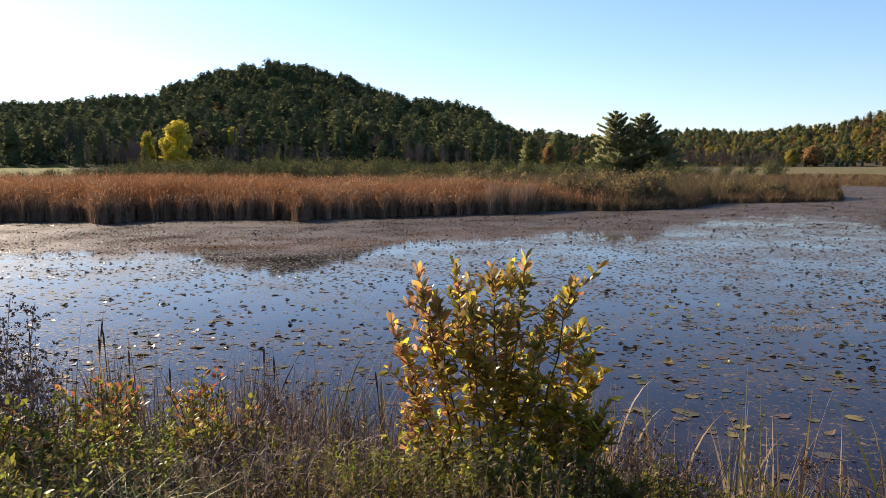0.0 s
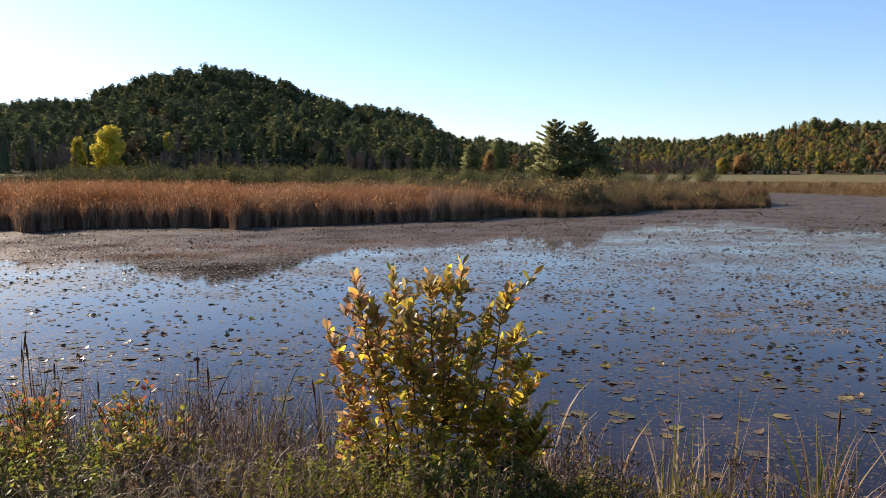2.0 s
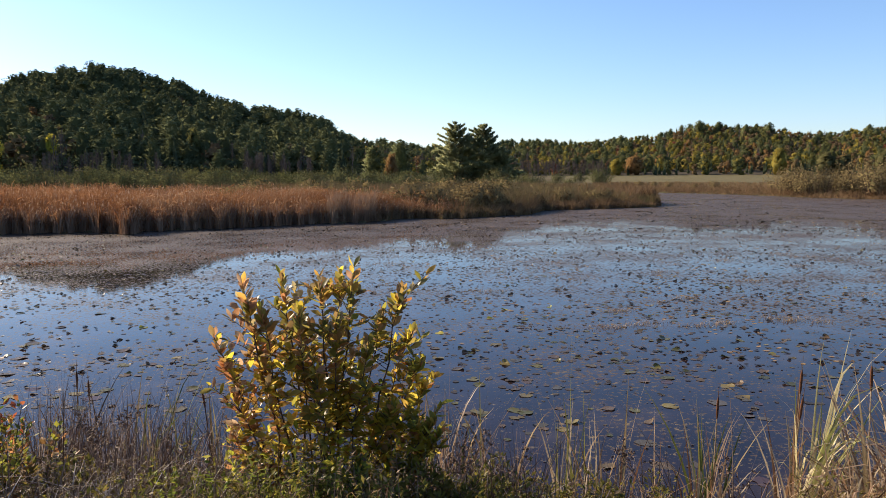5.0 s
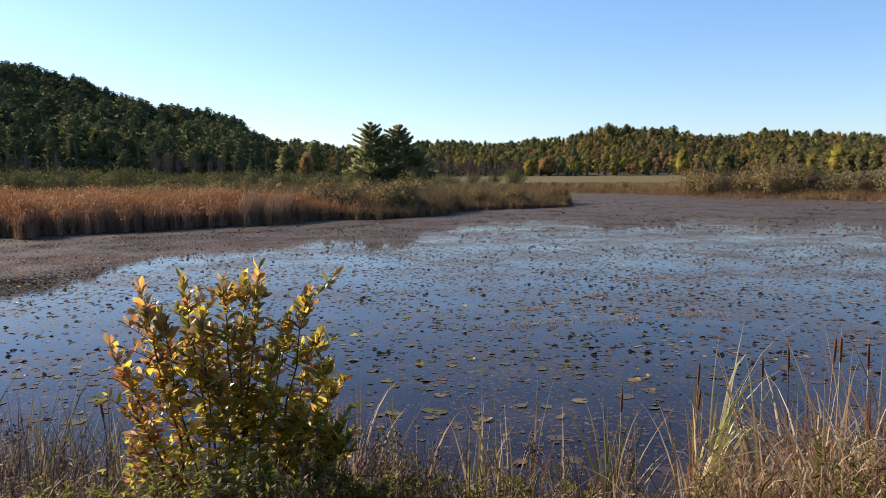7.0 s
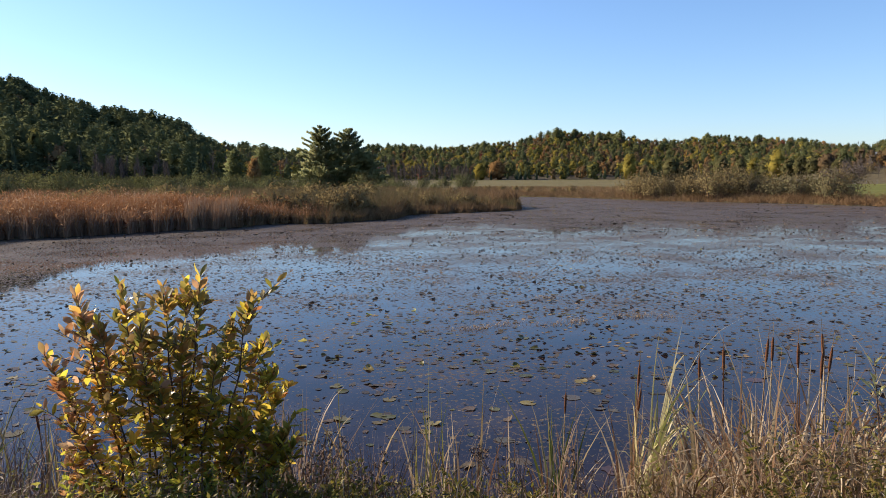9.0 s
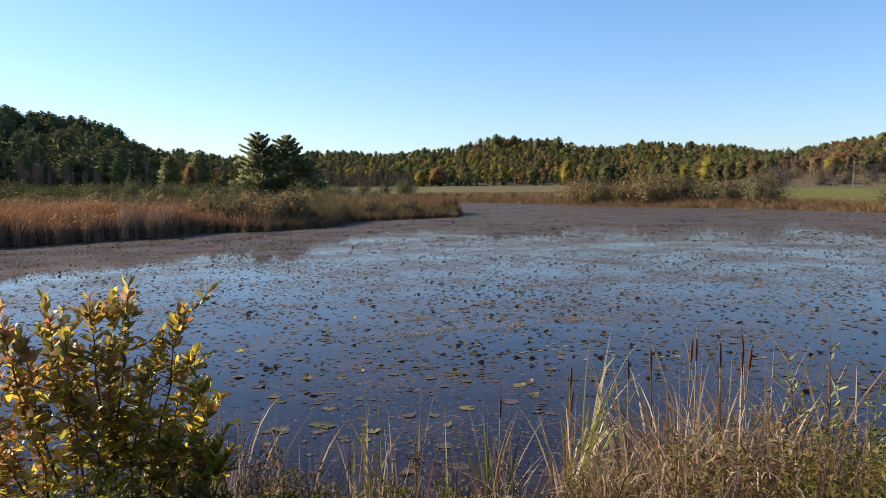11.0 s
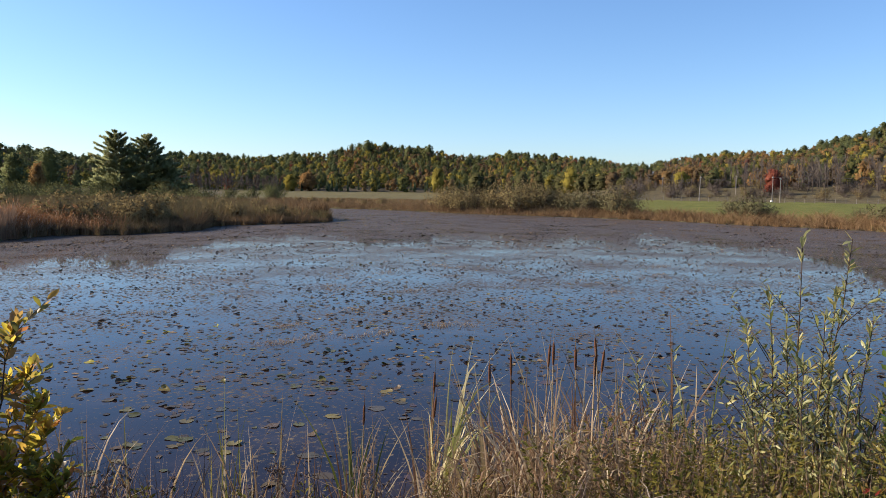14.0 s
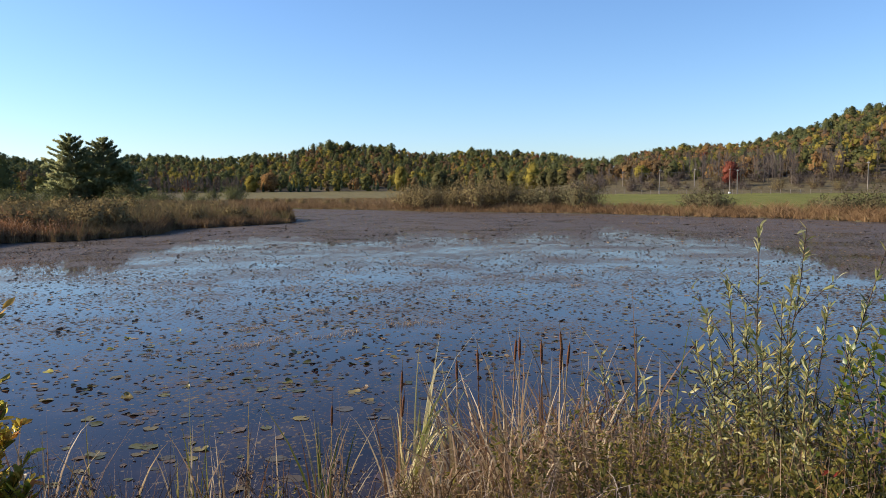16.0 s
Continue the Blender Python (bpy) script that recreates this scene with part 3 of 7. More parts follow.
def build_forest():
    spots = defaultdict(list)
    rows = [(r, 7, 78, 5.1) for r in np.concatenate([np.arange(248, 470, 7.2), np.arange(470, 700, 7.5)])]
    rows += [(r, -36, 7, 7.4) for r in np.arange(300, 560, 10.5)]      # taller, wider pines on the hill
    for r, left, right, gap in rows:
        step = math.degrees(gap / r)
        slots = np.arange(left, right, step)
        for az0 in slots:
            az, rr = az0 + rng.uniform(-0.5, 0.5) * step, r + rng.uniform(-4.5, 4.5)
            edge, crest = np.interp(az, *EDGE), np.interp(az, *CREST)
            if rr < edge or rr > crest + 12:
                continue
            if abs(az - 51.4) < 0.5 and 330 < rr < 510:
                continue
            s = (rr - edge) / (crest - edge)
            if az > 44 and s < 0.25 and rng.random() > 0.72 + 1.2 * s:
                continue
            patch = noise.noise((az * 0.35, rr * 0.012, 3.0))
            w = np.maximum(np.array(mixture(az, s, patch), float), 0)
            if az > 20:      # trees of a colour stand in groups
                w = w * np.exp(1.6 * np.array([noise.noise((az * 0.5, rr * 0.02, 11.0 * k)) for k in range(8)]))
            kind = KINDS[rng.choice(8, p=w / w.sum())]
            size = (rng.uniform(0.78, 1.16) if az < 6 else rng.uniform(0.72, 1.12)) * float(np.interp(az, [-30, 3, 8, 43, 50, 62, 70], [1.16, 1.1, 0.76, 0.74, 0.66, 0.72, 0.9]))
            if kind == "spruce" and s < 0.12 and az > 20:
                size *= 0.8
            if az < 6 and s > 0.86:      # smaller trees close together along the crest
                size *= 0.96
                spots[kind].append((az + step * 0.5, rr + rng.uniform(-3, 3), size * rng.uniform(0.85, 1.0)))
            spots[kind].append((az, rr, size))
    # loose tufts added, turned skyward, to lighten dark gaps between the hill's crowns
    n = 42000
    az, u = rng.uniform(-36, 6, n), rng.uniform(0, 1, n)
    edge, crest = by(EDGE, az), by(CREST, az)
    rr = edge + 2 + (crest - edge) * u
    at = on_ground(polar(az, rr))
    at[:, 2] += canopy(az) * rng.uniform(0.1, 0.52, n)
    out = np.concatenate([-unit(at[:, :2]) * 0.6, np.full((n, 1), 0.7)], 1)
    v, f = tufts(at, out * np.array([1, 1, 0.4]), rng.uniform(0.9, 1.9, n), 0.6, 0.5)
    stuff("undergrowth_wood", (v, f, np.repeat(unit(out + rng.normal(0, 0.08, (n, 3))), 3, 0), np.repeat(rng.random(n), 3)), PINE, "loose pine tufts added to lighten gaps in the hillside wood", "forest")
    for kind in KINDS:
        q = np.array(spots[kind])
        at = on_ground(polar(q[:, 0], q[:, 1]))
        at[:, 2] -= 0.4
        vf = spread(PROTO[kind], at, q[:, 2], rng.uniform(0, 6.28, len(q)), kind != "bare", np.interp(q[:, 0], [3, 10, 40], [0.9, 0.7, 0.6]))
        name, label, cat = LABEL[kind]
        stuff(name, vf, MATERIAL[kind], label, cat)


build_forest()


def single_tree(name, label, kind_of, az, r, height, width, crown_material, n=700, size=0.6, seed_foot=0.25, lobes=14):
    """A tree that stands out by itself: trunk and crown parts."""
    p = on_ground(polar(np.array([az]), np.array([r])))[0]
    t = thing(name, label, "tree", p - np.array([0, 0, 0.3]))
    part("trunk", tube([(0, 0, 0), (0.03 * width, 0, height * 0.5), (0, 0, height * 0.95)], height * 0.016, 0.03, 5), BARK, t)
    if kind_of == "conifer":
        crown = far_conifer(height, width, 1100, 0.62, 0.8, 9, 0.18, 0.02)
    elif kind_of == "pine":
        crown = far_pine(height, width, 1300, 1.05, 7, 0.1)
    else:
        crown = far_hardwood(height, width, n * 2, size * 0.8, lobes, seed_foot)
    part("crown", crown, crown_material, t)
    return t


def height_to(az, r, el):
    """Tree height that reaches the elevation el (degrees) at that bearing and distance."""
    g = ground_height(np.array([az]), np.array([r]))[0]
    return 3 + r * math.tan(radians(el)) - g + 0.3


single_tree("poplar_tree", "tall golden-yellow poplar at the foot of the dark hill", "leaf", -19.25, 300, height_to(-19.25, 300, 3.2), 13.5, POPLAR, 1500, 0.85, 0.1, 9)
single_tree("poplar_tree", "slim yellow poplar beside a taller one", "leaf", -21.2, 302, height_to(-21.2, 302, 2.3), 6.0, POPLAR, 900, 0.65, 0.08)
single_tree("birch_tree", "small yellow birch against dark pines", "leaf", -15.4, 322, height_to(-15.4, 322, 2.75), 5.0, POPLAR, 350, 0.6, 0.55)
single_tree("spruce_tree", "dark pointed spruce behind the marsh shrubs", "conifer", -11.95, 240, height_to(-11.95, 240, 2.0), 6.4, SPRUCE)
single_tree("pine_tree", "small blue-green pine behind marsh shrubs", "conifer", 4.06, 215, height_to(4.06, 215, 1.45), 5.2, SPRUCE)
single_tree("pine_tree", "green pine standing beside an orange tree", "pine", 6.58, 235, height_to(6.58, 235, 2.15), 7.0, PINE)
single_tree("pine_tree", "dark round-topped pine behind an orange tree", "pine", 8.6, 262, height_to(8.6, 262, 2.6), 9.5, PINE)
single_tree("maple_tree", "small orange-yellow maple in front of dark pines", "leaf", 7.9, 228, height_to(7.9, 228, 1.6), 4.4, ORANGE, 600, 0.5, 0.1)
single_tree("maple_tree", "crimson maple beside utility poles at the field edge", "leaf", 59.5, 262, height_to(59.5, 262, 1.95), 6.6, RED, 520, 0.7, 0.12, 9)
single_tree("pine_tree", "white pine rising above the wooded ridge", "pine", 30.3, 610, height_to(30.3, 610, 3.75), 12, PINE)
single_tree("pine_tree", "lone pine top rising above the wooded ridge", "pine", 34.9, 610, height_to(34.9, 610, 3.5), 8, PINE)
single_tree("pine_tree", "round pine crown above orange hillside maples", "pine", 56.3, 565, height_to(56.3, 565, 3.2), 11, PINE)
single_tree("pine_tree", "ragged pine on the skyline of the ridge", "pine", 33.4, 610, height_to(33.4, 610, 3.4), 8, PINE)
single_tree("pine_tree", "pine on the skyline beside the autumn hill", "pine", 24.9, 600, height_to(24.9, 600, 2.8), 9, PINE)
single_tree("maple_tree", "bright orange maple at the far field edge", "leaf", 25.9, 432, height_to(25.9, 432, 1.35), 12, ORANGE, 600, 0.9, 0.1)
single_tree("maple_tree", "yellow-green maple at the far field edge", "leaf", 24.6, 430, height_to(24.6, 430, 1.15), 8, YELLOW, 500, 0.9, 0.1)


# dark round trees along the foot of the ridge
for az, el, width, kind, material in ((41.9, 1.42, 9.5, "dark olive tree", FOOT_TREE), (43.1, 1.22, 7.5, "dark olive tree", FOOT_TREE), (44.0, 1.25, 6.5, "yellow-green tree", YELLOW), (44.9, 1.2, 8.0, "dark olive tree", FOOT_TREE),
                                      (45.5, 1.75, 8.5, "yellow-green tree", YELLOW), (46.3, 1.1, 7.0, "dark olive tree", FOOT_TREE), (47.0, 1.3, 6.0, "dark olive tree", FOOT_TREE), (47.9, 1.35, 8.0, "dark olive tree", FOOT_TREE),
                                      (48.6, 1.45, 7.0, "brown-leaved tree", RUSSET), (49.3, 1.05, 5.5, "dark olive tree", FOOT_TREE), (35.6, 1.65, 9.0, "yellow-green tree", YELLOW), (38.5, 1.3, 11.0, "dark olive tree", FOOT_TREE),
                                      (39.6, 1.1, 9.0, "dark olive tree", FOOT_TREE), (53.4, 1.5, 7.0, "yellow tree", YELLOW), (55.4, 1.35, 6.5, "dark olive tree", FOOT_TREE)):
    r = float(by(EDGE, az)) - 5
    single_tree("broadleaf_tree", kind + " at the foot of the wooded ridge", "leaf", az, r, height_to(az, r, el + 0.2), width * 1.1, material, 420, 0.8, 0.08)
for az, up in ((61.3, 0.25), (62.3, 0.35), (63.2, 0.35), (63.75, 0.3), (64.5, 0.15), (65.9, 0.3), (66.9, 0.4), (67.9, 0.3), (31.6, 0.3), (44.3, 0.2), (40.9, 0.2)):
    r = float(by(CREST, az)) - 4
    single_tree("pine_tree", "ragged white pine standing over the crest of the ridge", "pine", az, r, height_to(az, r, float(by(SKYLINE, az)) + up), 7.5, PINE)


def leafless_grove(label, n, spans, r0, r1, low, high):
    """Grey leafless trees standing thick at the foot of a hill."""
    protos = [bare_tree(12, 7.0, 40) for _ in range(5)]
    pick = np.array(spans)[rng.integers(0, len(spans), n)]
    at = on_ground(polar(rng.uniform(pick[:, 0], pick[:, 1]), rng.uniform(r0, r1, n)))
    stuff("leafless_grove", spread(protos, at, rng.uniform(low, high, n), rng.uniform(0, 6.28, n)), BARE, label, "forest")


leafless_grove("grey leafless trees on the rough slope by the poles", 80, ((57, 64), (57, 64), (65, 66.5)), 262, 325, 0.45, 0.85)
leafless_grove("low grey leafless trees on the slope below the farmhouse", 30, ((49.5, 56.5),), 255, 310, 0.28, 0.5)
leafless_grove("grey leafless trees at the foot of the dark hill", 90, ((-17, -8.5), (-25, -21), (-3, 2)), 290, 312, 0.45, 0.8)
leafless_grove("grey leafless trees along the edge of the far field", 90, ((16, 24),), 395, 425, 0.45, 0.7)
single_tree("birch_tree", "yellow-green birch halfway up the dark hill", "leaf", -6.3, 335, height_to(-6.3, 335, 3.4), 7.0, OLIVE, 500, 0.7, 0.1)


def white_pine(label, az, r, top_el, width, seed):
    """A near white pine: trunk, crooked limbs and tiers of needle tufts with gaps between them."""
    g = np.random.default_rng(seed)
    p = on_ground(polar(np.array([az]), np.array([r])))[0]
    h = 3 + r * math.tan(radians(top_el)) - p[2] + 0.3
    t = thing("white_pine", label, "tree", p - np.array([0, 0, 0.3]), "pair of pines")
    part("trunk", tube([(0, 0, 0), (0.1, 0.05, h * 0.3), (-0.08, 0, h * 0.65), (0, 0, h * 0.98)], h * 0.022, 0.04, 7), BARK, t)
    wood, c, s, d = [], [], [], []
    tiers = 20
    for k in range(14):
        c.append(np.array([[g.normal(0, 0.05 + 0.025 * k), g.normal(0, 0.05 + 0.025 * k), h * 0.995 - 0.17 * k]])), s.append(np.array([0.42 + 0.03 * k])), d.append(np.array([[g.normal(0, 0.3), g.normal(0, 0.3), 1.0]]))
    for i in range(tiers):
        q = (i + g.uniform(-0.25, 0.25)) / (tiers - 1)
        q = min(max(q, 0), 1)
        z = h * (0.05 + 0.91 * q)
        for a in g.uniform(0, 6.28) + np.arange(6) * 1.047 + g.normal(0, 0.25, 6):
            L = (width / 2) * (0.07 + 0.93 * (1 - q) ** 0.72) * g.uniform(0.45, 1.18) * (0.8 if q < 0.08 else 1)
            rise = 0.10 + 0.35 * q + g.normal(0, 0.08)
            line = [np.array((np.cos(a) * L * k, np.sin(a) * L * k, z + rise * L * k + (0.12 * L * k * k if k > 0.5 else -0.04 * L * np.sin(3 * k)))) for k in (0, 0.35, 0.7, 1.0)]
            wood.append(tube(line, 0.02 + 0.012 * L, 0.012, 3))
            m = int(5 + L * 52)
            k = g.uniform(0.22, 1.03, m) ** 0.8
            side = g.normal(0, 0.13, m) * L * (1.15 - k * 0.6)
            pos = np.stack([np.cos(a) * L * k - np.sin(a) * side, np.sin(a) * L * k + np.cos(a) * side, z + rise * L * k + 0.12 * L * np.maximum(k - 0.5, 0) + g.normal(0.05, 0.10, m)], 1)
            c.append(pos)
            s.append(g.uniform(0.4, 0.85, m))
            d.append(np.tile([np.cos(a) * 0.7, np.sin(a) * 0.7, 0.35], (m, 1)) + g.normal(0, 0.4, (m, 3)))
    part("limb", join(*wood), BARK, t)
    crown = tufts(np.concatenate(c), np.concatenate(d) + np.array([0, 0, 0.25]), np.concatenate(s) * 0.95, 0.42, 0.45)
    part("crown", (*crown, rounded(crown[0], 0.3, 0.2)), PINE_NEAR, t)


white_pine("tall white pine with tiered sunlit boughs behind the reeds", 12.75, 178, 3.92, 16.0, 3)
white_pine("dark spreading white pine beside its taller twin", 14.75, 180, 3.72, 17.0, 4)
white_pine("lower white pine with drooping dark boughs beside two taller ones", 15.9, 184, 2.0, 14.0, 5)

# ---- shrubs of the marsh ----


def shrub_mesh(h, w, n, size, g, twigs=95):
    """A many-stemmed shrub: a fan of rising stems and twigs, leafy along their upper part."""
    a, o = g.uniform(0, 6.28, twigs), g.uniform(0, 1, twigs) ** 0.6 * w * 0.42
    out = np.stack([np.cos(a), np.sin(a)], 1)
    base = np.concatenate([out * o[:, None] * 0.55, np.zeros((twigs, 1))], 1)
    bumps = 1 + 0.22 * np.sin(a * 2 + g.uniform(0, 6.28)) * (o / w) + 0.16 * np.sin(a * 5 + g.uniform(0, 6.28))
    up = h * g.uniform(0.55, 1.0, twigs) * (1.05 - 1.6 * (o / w) ** 2) * bumps
    lean = out * (o * 0.6 / up)[:, None] + g.normal(0, 0.10, (twigs, 2))
    wood = blades(base, up, g.uniform(0.012, 0.032, twigs), lean, 0.1)
    i = g.integers(0, twigs, n)
    k = g.uniform(0.18, 1.02, n)[:, None] ** 0.7
    tip = np.concatenate([lean * up[:, None], up[:, None]], 1)
    c = base[i] + tip[i] * np.concatenate([k ** 1.6, k ** 1.6, k], 1) + g.normal(0, 0.05 * w ** 0.5, (n, 3))
    c[:, 2] = np.maximum(c[:, 2], 0.1)
    face = np.concatenate([out[i] * 0.8, np.full((n, 1), 0.5)], 1)
    return wood, sprays(c, face, g.uniform(0.5, 1.3, n) * size, 0.6, 1.2)


def shrub_set(name, label, material, count, h, w, n, size, seed):
    g = np.random.default_rng(seed)
    out = []
    for _ in range(count):
        wood, leaf = shrub_mesh(h * g.uniform(0.85, 1.1), w * g.uniform(0.85, 1.15), n, size, g)
        out.append((mesh_of("stems", *wood, TWIG), mesh_of("foliage", *leaf, material, normals=rounded(leaf[0], 0.0, 0.07))))
    return name, label, out


def plant_shrub(kit, az, r, scale, group, label=""):
    name, text, meshes = kit
    p = on_ground(polar(np.array([az]), np.array([r])))[0]
    t = thing(name, label or text, "shrub", p - np.array([0, 0, 0.05]), group)
    t.rotation_euler[2] = rng.uniform(0, 6.28)
    t.scale = (scale * rng.uniform(0.9, 1.2), scale * rng.uniform(0.9, 1.2), scale)
    stems, leaves = meshes[int(rng.integers(len(meshes)))]
    for part_name, me in (("stem", stems), ("foliage", leaves)):
        o = new(part_name, me)
        o.parent = t
    return t


GALE = foliage("sweet_gale_leaves", [(0.135, 0.102, 0.052), (0.185, 0.142, 0.066), (0.23, 0.175, 0.082), (0.155, 0.145, 0.058)], 0.2, 0.3, gloss=0.0)
SCRUB_KIT = shrub_set("willow_shrub", "olive green willow shrub among marsh reeds", SCRUB, 6, 3.1, 5.0, 1600, 0.135, 21)
SAGE_KIT = shrub_set("grey_willow_shrub", "grey-green willow shrub on the far shore", SAGE, 5, 3.1, 4.4, 1000, 0.15, 22)
LOW_KIT = shrub_set("sweet_gale_shrub", "low olive-brown marsh shrub", GALE, 5, 1.9, 2.8, 720, 0.15, 23)
YELLOW_KIT = shrub_set("yellowing_shrub", "rounded yellow-green shrub behind the reeds", OLIVE, 2, 4.2, 5.2, 1500, 0.3, 24)
BROWN_KIT = shrub_set("alder_shrub", "thin-leaved brown alder shrub on the far shore", GALE, 4, 3.6, 5.0, 900, 0.15, 25)

for az in np.arange(-34, 12, 0.55):      # the long thicket behind the cattails
    k = float(np.interp(az, [-34, -27, -22, 0, 12], [0.55, 0.6, 1.25, 1.05, 0.95]))
    plant_shrub(SCRUB_KIT, az + rng.uniform(-0.5, 0.5), rng.uniform(112, 165), k * rng.uniform(0.8, 1.25), "willow thicket")
for az in np.arange(-20, 25, 1.3):
    plant_shrub(SCRUB_KIT, az + rng.uniform(-0.6, 0.6), rng.uniform(150, 205), rng.uniform(0.9, 1.5), "willow thicket")
for az in (-5.3, -6.4, -4.4):
    plant_shrub(YELLOW_KIT, az, 160 + rng.uniform(-12, 12), rng.uniform(0.8, 1.0), "willow thicket")
plant_shrub(YELLOW_KIT, 0.0, 150, 0.75, "willow thicket")
for az in (12.2, 13.5, 15, 16.4, 17.6, 18.8, 20.2, 21.3):
    plant_shrub(SCRUB_KIT, az, rng.uniform(120, 150), rng.uniform(0.7, 0.95), "willow thicket")
for i in range(95):      # low bushes out on the reed point
    az = rng.uniform(-6, 24.5)
    lo, hi = far_shore(az) + (3.5 if az > 8 else 9), 108 if az < 22 else 84
    plant_shrub(LOW_KIT, az, lo + (hi - lo) * rng.random() ** 1.5, rng.uniform(0.7, 1.25) * (0.8 if az > 20 else 1), "low marsh bushes")
for az in np.arange(36.0, 49.8, 0.34):      # the far shore
    r = far_shore(az) + rng.uniform(3, 14)
    plant_shrub(BROWN_KIT if az < 44.5 or rng.random() < 0.3 else SAGE_KIT, az + rng.uniform(-0.3, 0.3), r, rng.uniform(0.85, 1.25) * (0.95 if az < 41 else 1.12), "far shore shrubs")
for az, k in ((57.0, 0.9), (57.7, 1.1), (58.5, 1.0), (59.2, 0.8), (50.4, 0.45), (54.6, 0.35), (65.1, 0.7), (65.9, 0.85), (66.8, 0.9), (67.6, 0.95), (68.6, 1.05), (70.2, 1.0), (72, 1.1)):
    plant_shrub(SAGE_KIT, az, far_shore(az) + rng.uniform(5, 9), k, "far shore shrubs")
for az, r in ((25.2, 138), (26.4, 141), (28.6, 139), (29.9, 136), (31.5, 133), (27.3, 150), (24.1, 150)):
    plant_shrub(LOW_KIT, az + rng.uniform(-0.3, 0.3), r + rng.uniform(-4, 12), rng.uniform(0.5, 1.1), "meadow edge bushes", "low yellow-green bush at the meadow edge")
GREY_KIT = shrub_set("leafless_shrub", "grey leafless brush on the rough slope", BARE, 4, 3.4, 5.2, 800, 0.16, 26)
for i in range(150):      # rough slope behind the poles
    az, r = rng.uniform(48.5, 70), rng.uniform(241, 312)
    if rng.random() < 0.4:
        plant_shrub(BROWN_KIT, az, r, rng.uniform(0.4, 1.2), "slope bushes", "brown brush on the rough slope behind the field")
    else:
        plant_shrub(GREY_KIT, az, r, rng.uniform(0.45, 1.3), "slope bushes")

# ---- reeds ----


def scatter(n, az0, az1, inner, outer, power=1.0, fade=None):
    """Points by bearing between an inner and an outer distance, thicker near the inner one with power above 1."""
    az = rng.uniform(az0, az1, n)
    u = rng.uniform(0, 1, n) ** power
    lo, hi = inner(az), outer(az)
    r = lo + (hi - lo) * u
    keep = ~is_water(az, r)
    if fade:
        keep &= rng.random(n) < np.interp(az, fade, [1, 0])
    return az[keep], r[keep]


def reed_bed(name, label, material, az, r, tall, wide, lean=0.17, wind=(0.03, 0.02), rise=1.0, foot=0.75, low=0.55, lumps=0.22):
    base = on_ground(polar(az, r))
    base[:, 2] -= 0.08
    shore = np.where((az > 23.4) & (az < 28.2) & (r > 100), by(BAY_FAR, az), far_shore(az))
    h = tall(az) * rng.uniform(low, 1.06, len(az)) ** 0.8 * np.interp(r - shore + rng.normal(0, 0.3, len(az)), [0, rise], [foot, 1])
    # stands rise and sink in clumps
    clump = np.array([noise.noise((x * 0.35, y * 0.35, 5.0)) + 0.5 * noise.noise((x * 1.1, y * 1.1, 8.0)) for x, y, _ in base])
    h *= 1 + lumps * clump
    vf = blades(base, h, wide * rng.uniform(0.6, 1.3, len(az)), rng.normal(0, lean, (len(az), 2)) + np.array(wind))
    to_water = np.concatenate([-unit(base[:, :2]), np.zeros((len(az), 1))], 1)
    up = np.repeat(unit(rng.normal(0, 0.2, (len(az), 3)) + to_water * 0.55 + np.array([0, 0, 0.6])), 5, 0)
    stuff(name, (*vf, up), material, label, "reeds")
    return base, h


def cattail_height(az):
    return np.interp(az, [-45, -20, -4, 3, 8, 14], [2.15, 2.15, 1.98, 1.88, 1.75, 1.4])


def reed_depth(az):
    return far_shore(az) + np.interp(az, [-45, -20, -8, 0, 8, 10], [60, 45, 26, 18, 12, 8])


az, r = scatter(46000, -40, 14, lambda q: far_shore(q) + 0.1 + 0.5 * np.abs(np.sin(q * 5.3) + np.sin(q * 12.7 + 1)), lambda q: far_shore(q) + 5, 1.3, (3, 14))
base, h = reed_bed("cattail_stand", "dense stand of dry orange-brown cattails at the water's edge", REED, az, r, cattail_height, 0.036, 0.14, (0.03, 0.02), 2.6, 0.5)
az, r = scatter(32000, -40, 14, lambda q: far_shore(q) + 5, reed_depth, 1.0, (1, 12))
base2, h2 = reed_bed("cattail_stand", "broad bed of dry orange-brown cattails", REED, az, r, cattail_height, 0.05, 0.17)
az, r = scatter(22000, -38, 10, lambda q: far_shore(q) - 0.1, lambda q: far_shore(q) + 1.6, 1.0, (6, 10))
reed_bed("cattail_stems", "grey-brown lower stems of the cattail stand", REED_LOW, az, r, lambda q: 0.7 * cattail_height(q), 0.03, 0.22, (0.0, 0.0), 1.0, 0.8, 0.1)
PALE_REED = foliage("pale_reed", [(0.34, 0.20, 0.12), (0.44, 0.28, 0.165), (0.52, 0.36, 0.23)], 0.3, 0.45, 0.65, gloss=0.0)
for a0, a1, m in ((3.2, 6.8, 2600),):
    az, r = scatter(m, a0, a1, lambda q: far_shore(q) + 0.1, lambda q: far_shore(q) + 3.0, 1.2)
    reed_bed("pale_reed", "paler beige reeds among the orange cattails", PALE_REED, az, r, lambda q: 1.04 * cattail_height(q), 0.045, 0.10, (0.03, 0.02), 1.5, 0.6)
fb, fh = np.concatenate([base, base2]), np.concatenate([h, h2])
pick = rng.choice(len(fb), 9000, replace=False)
tops = fb[pick] + np.stack([rng.normal(0.12, 0.15, 9000), rng.normal(0, 0.15, 9000), fh[pick] * rng.uniform(0.85, 1.0, 9000)], 1)
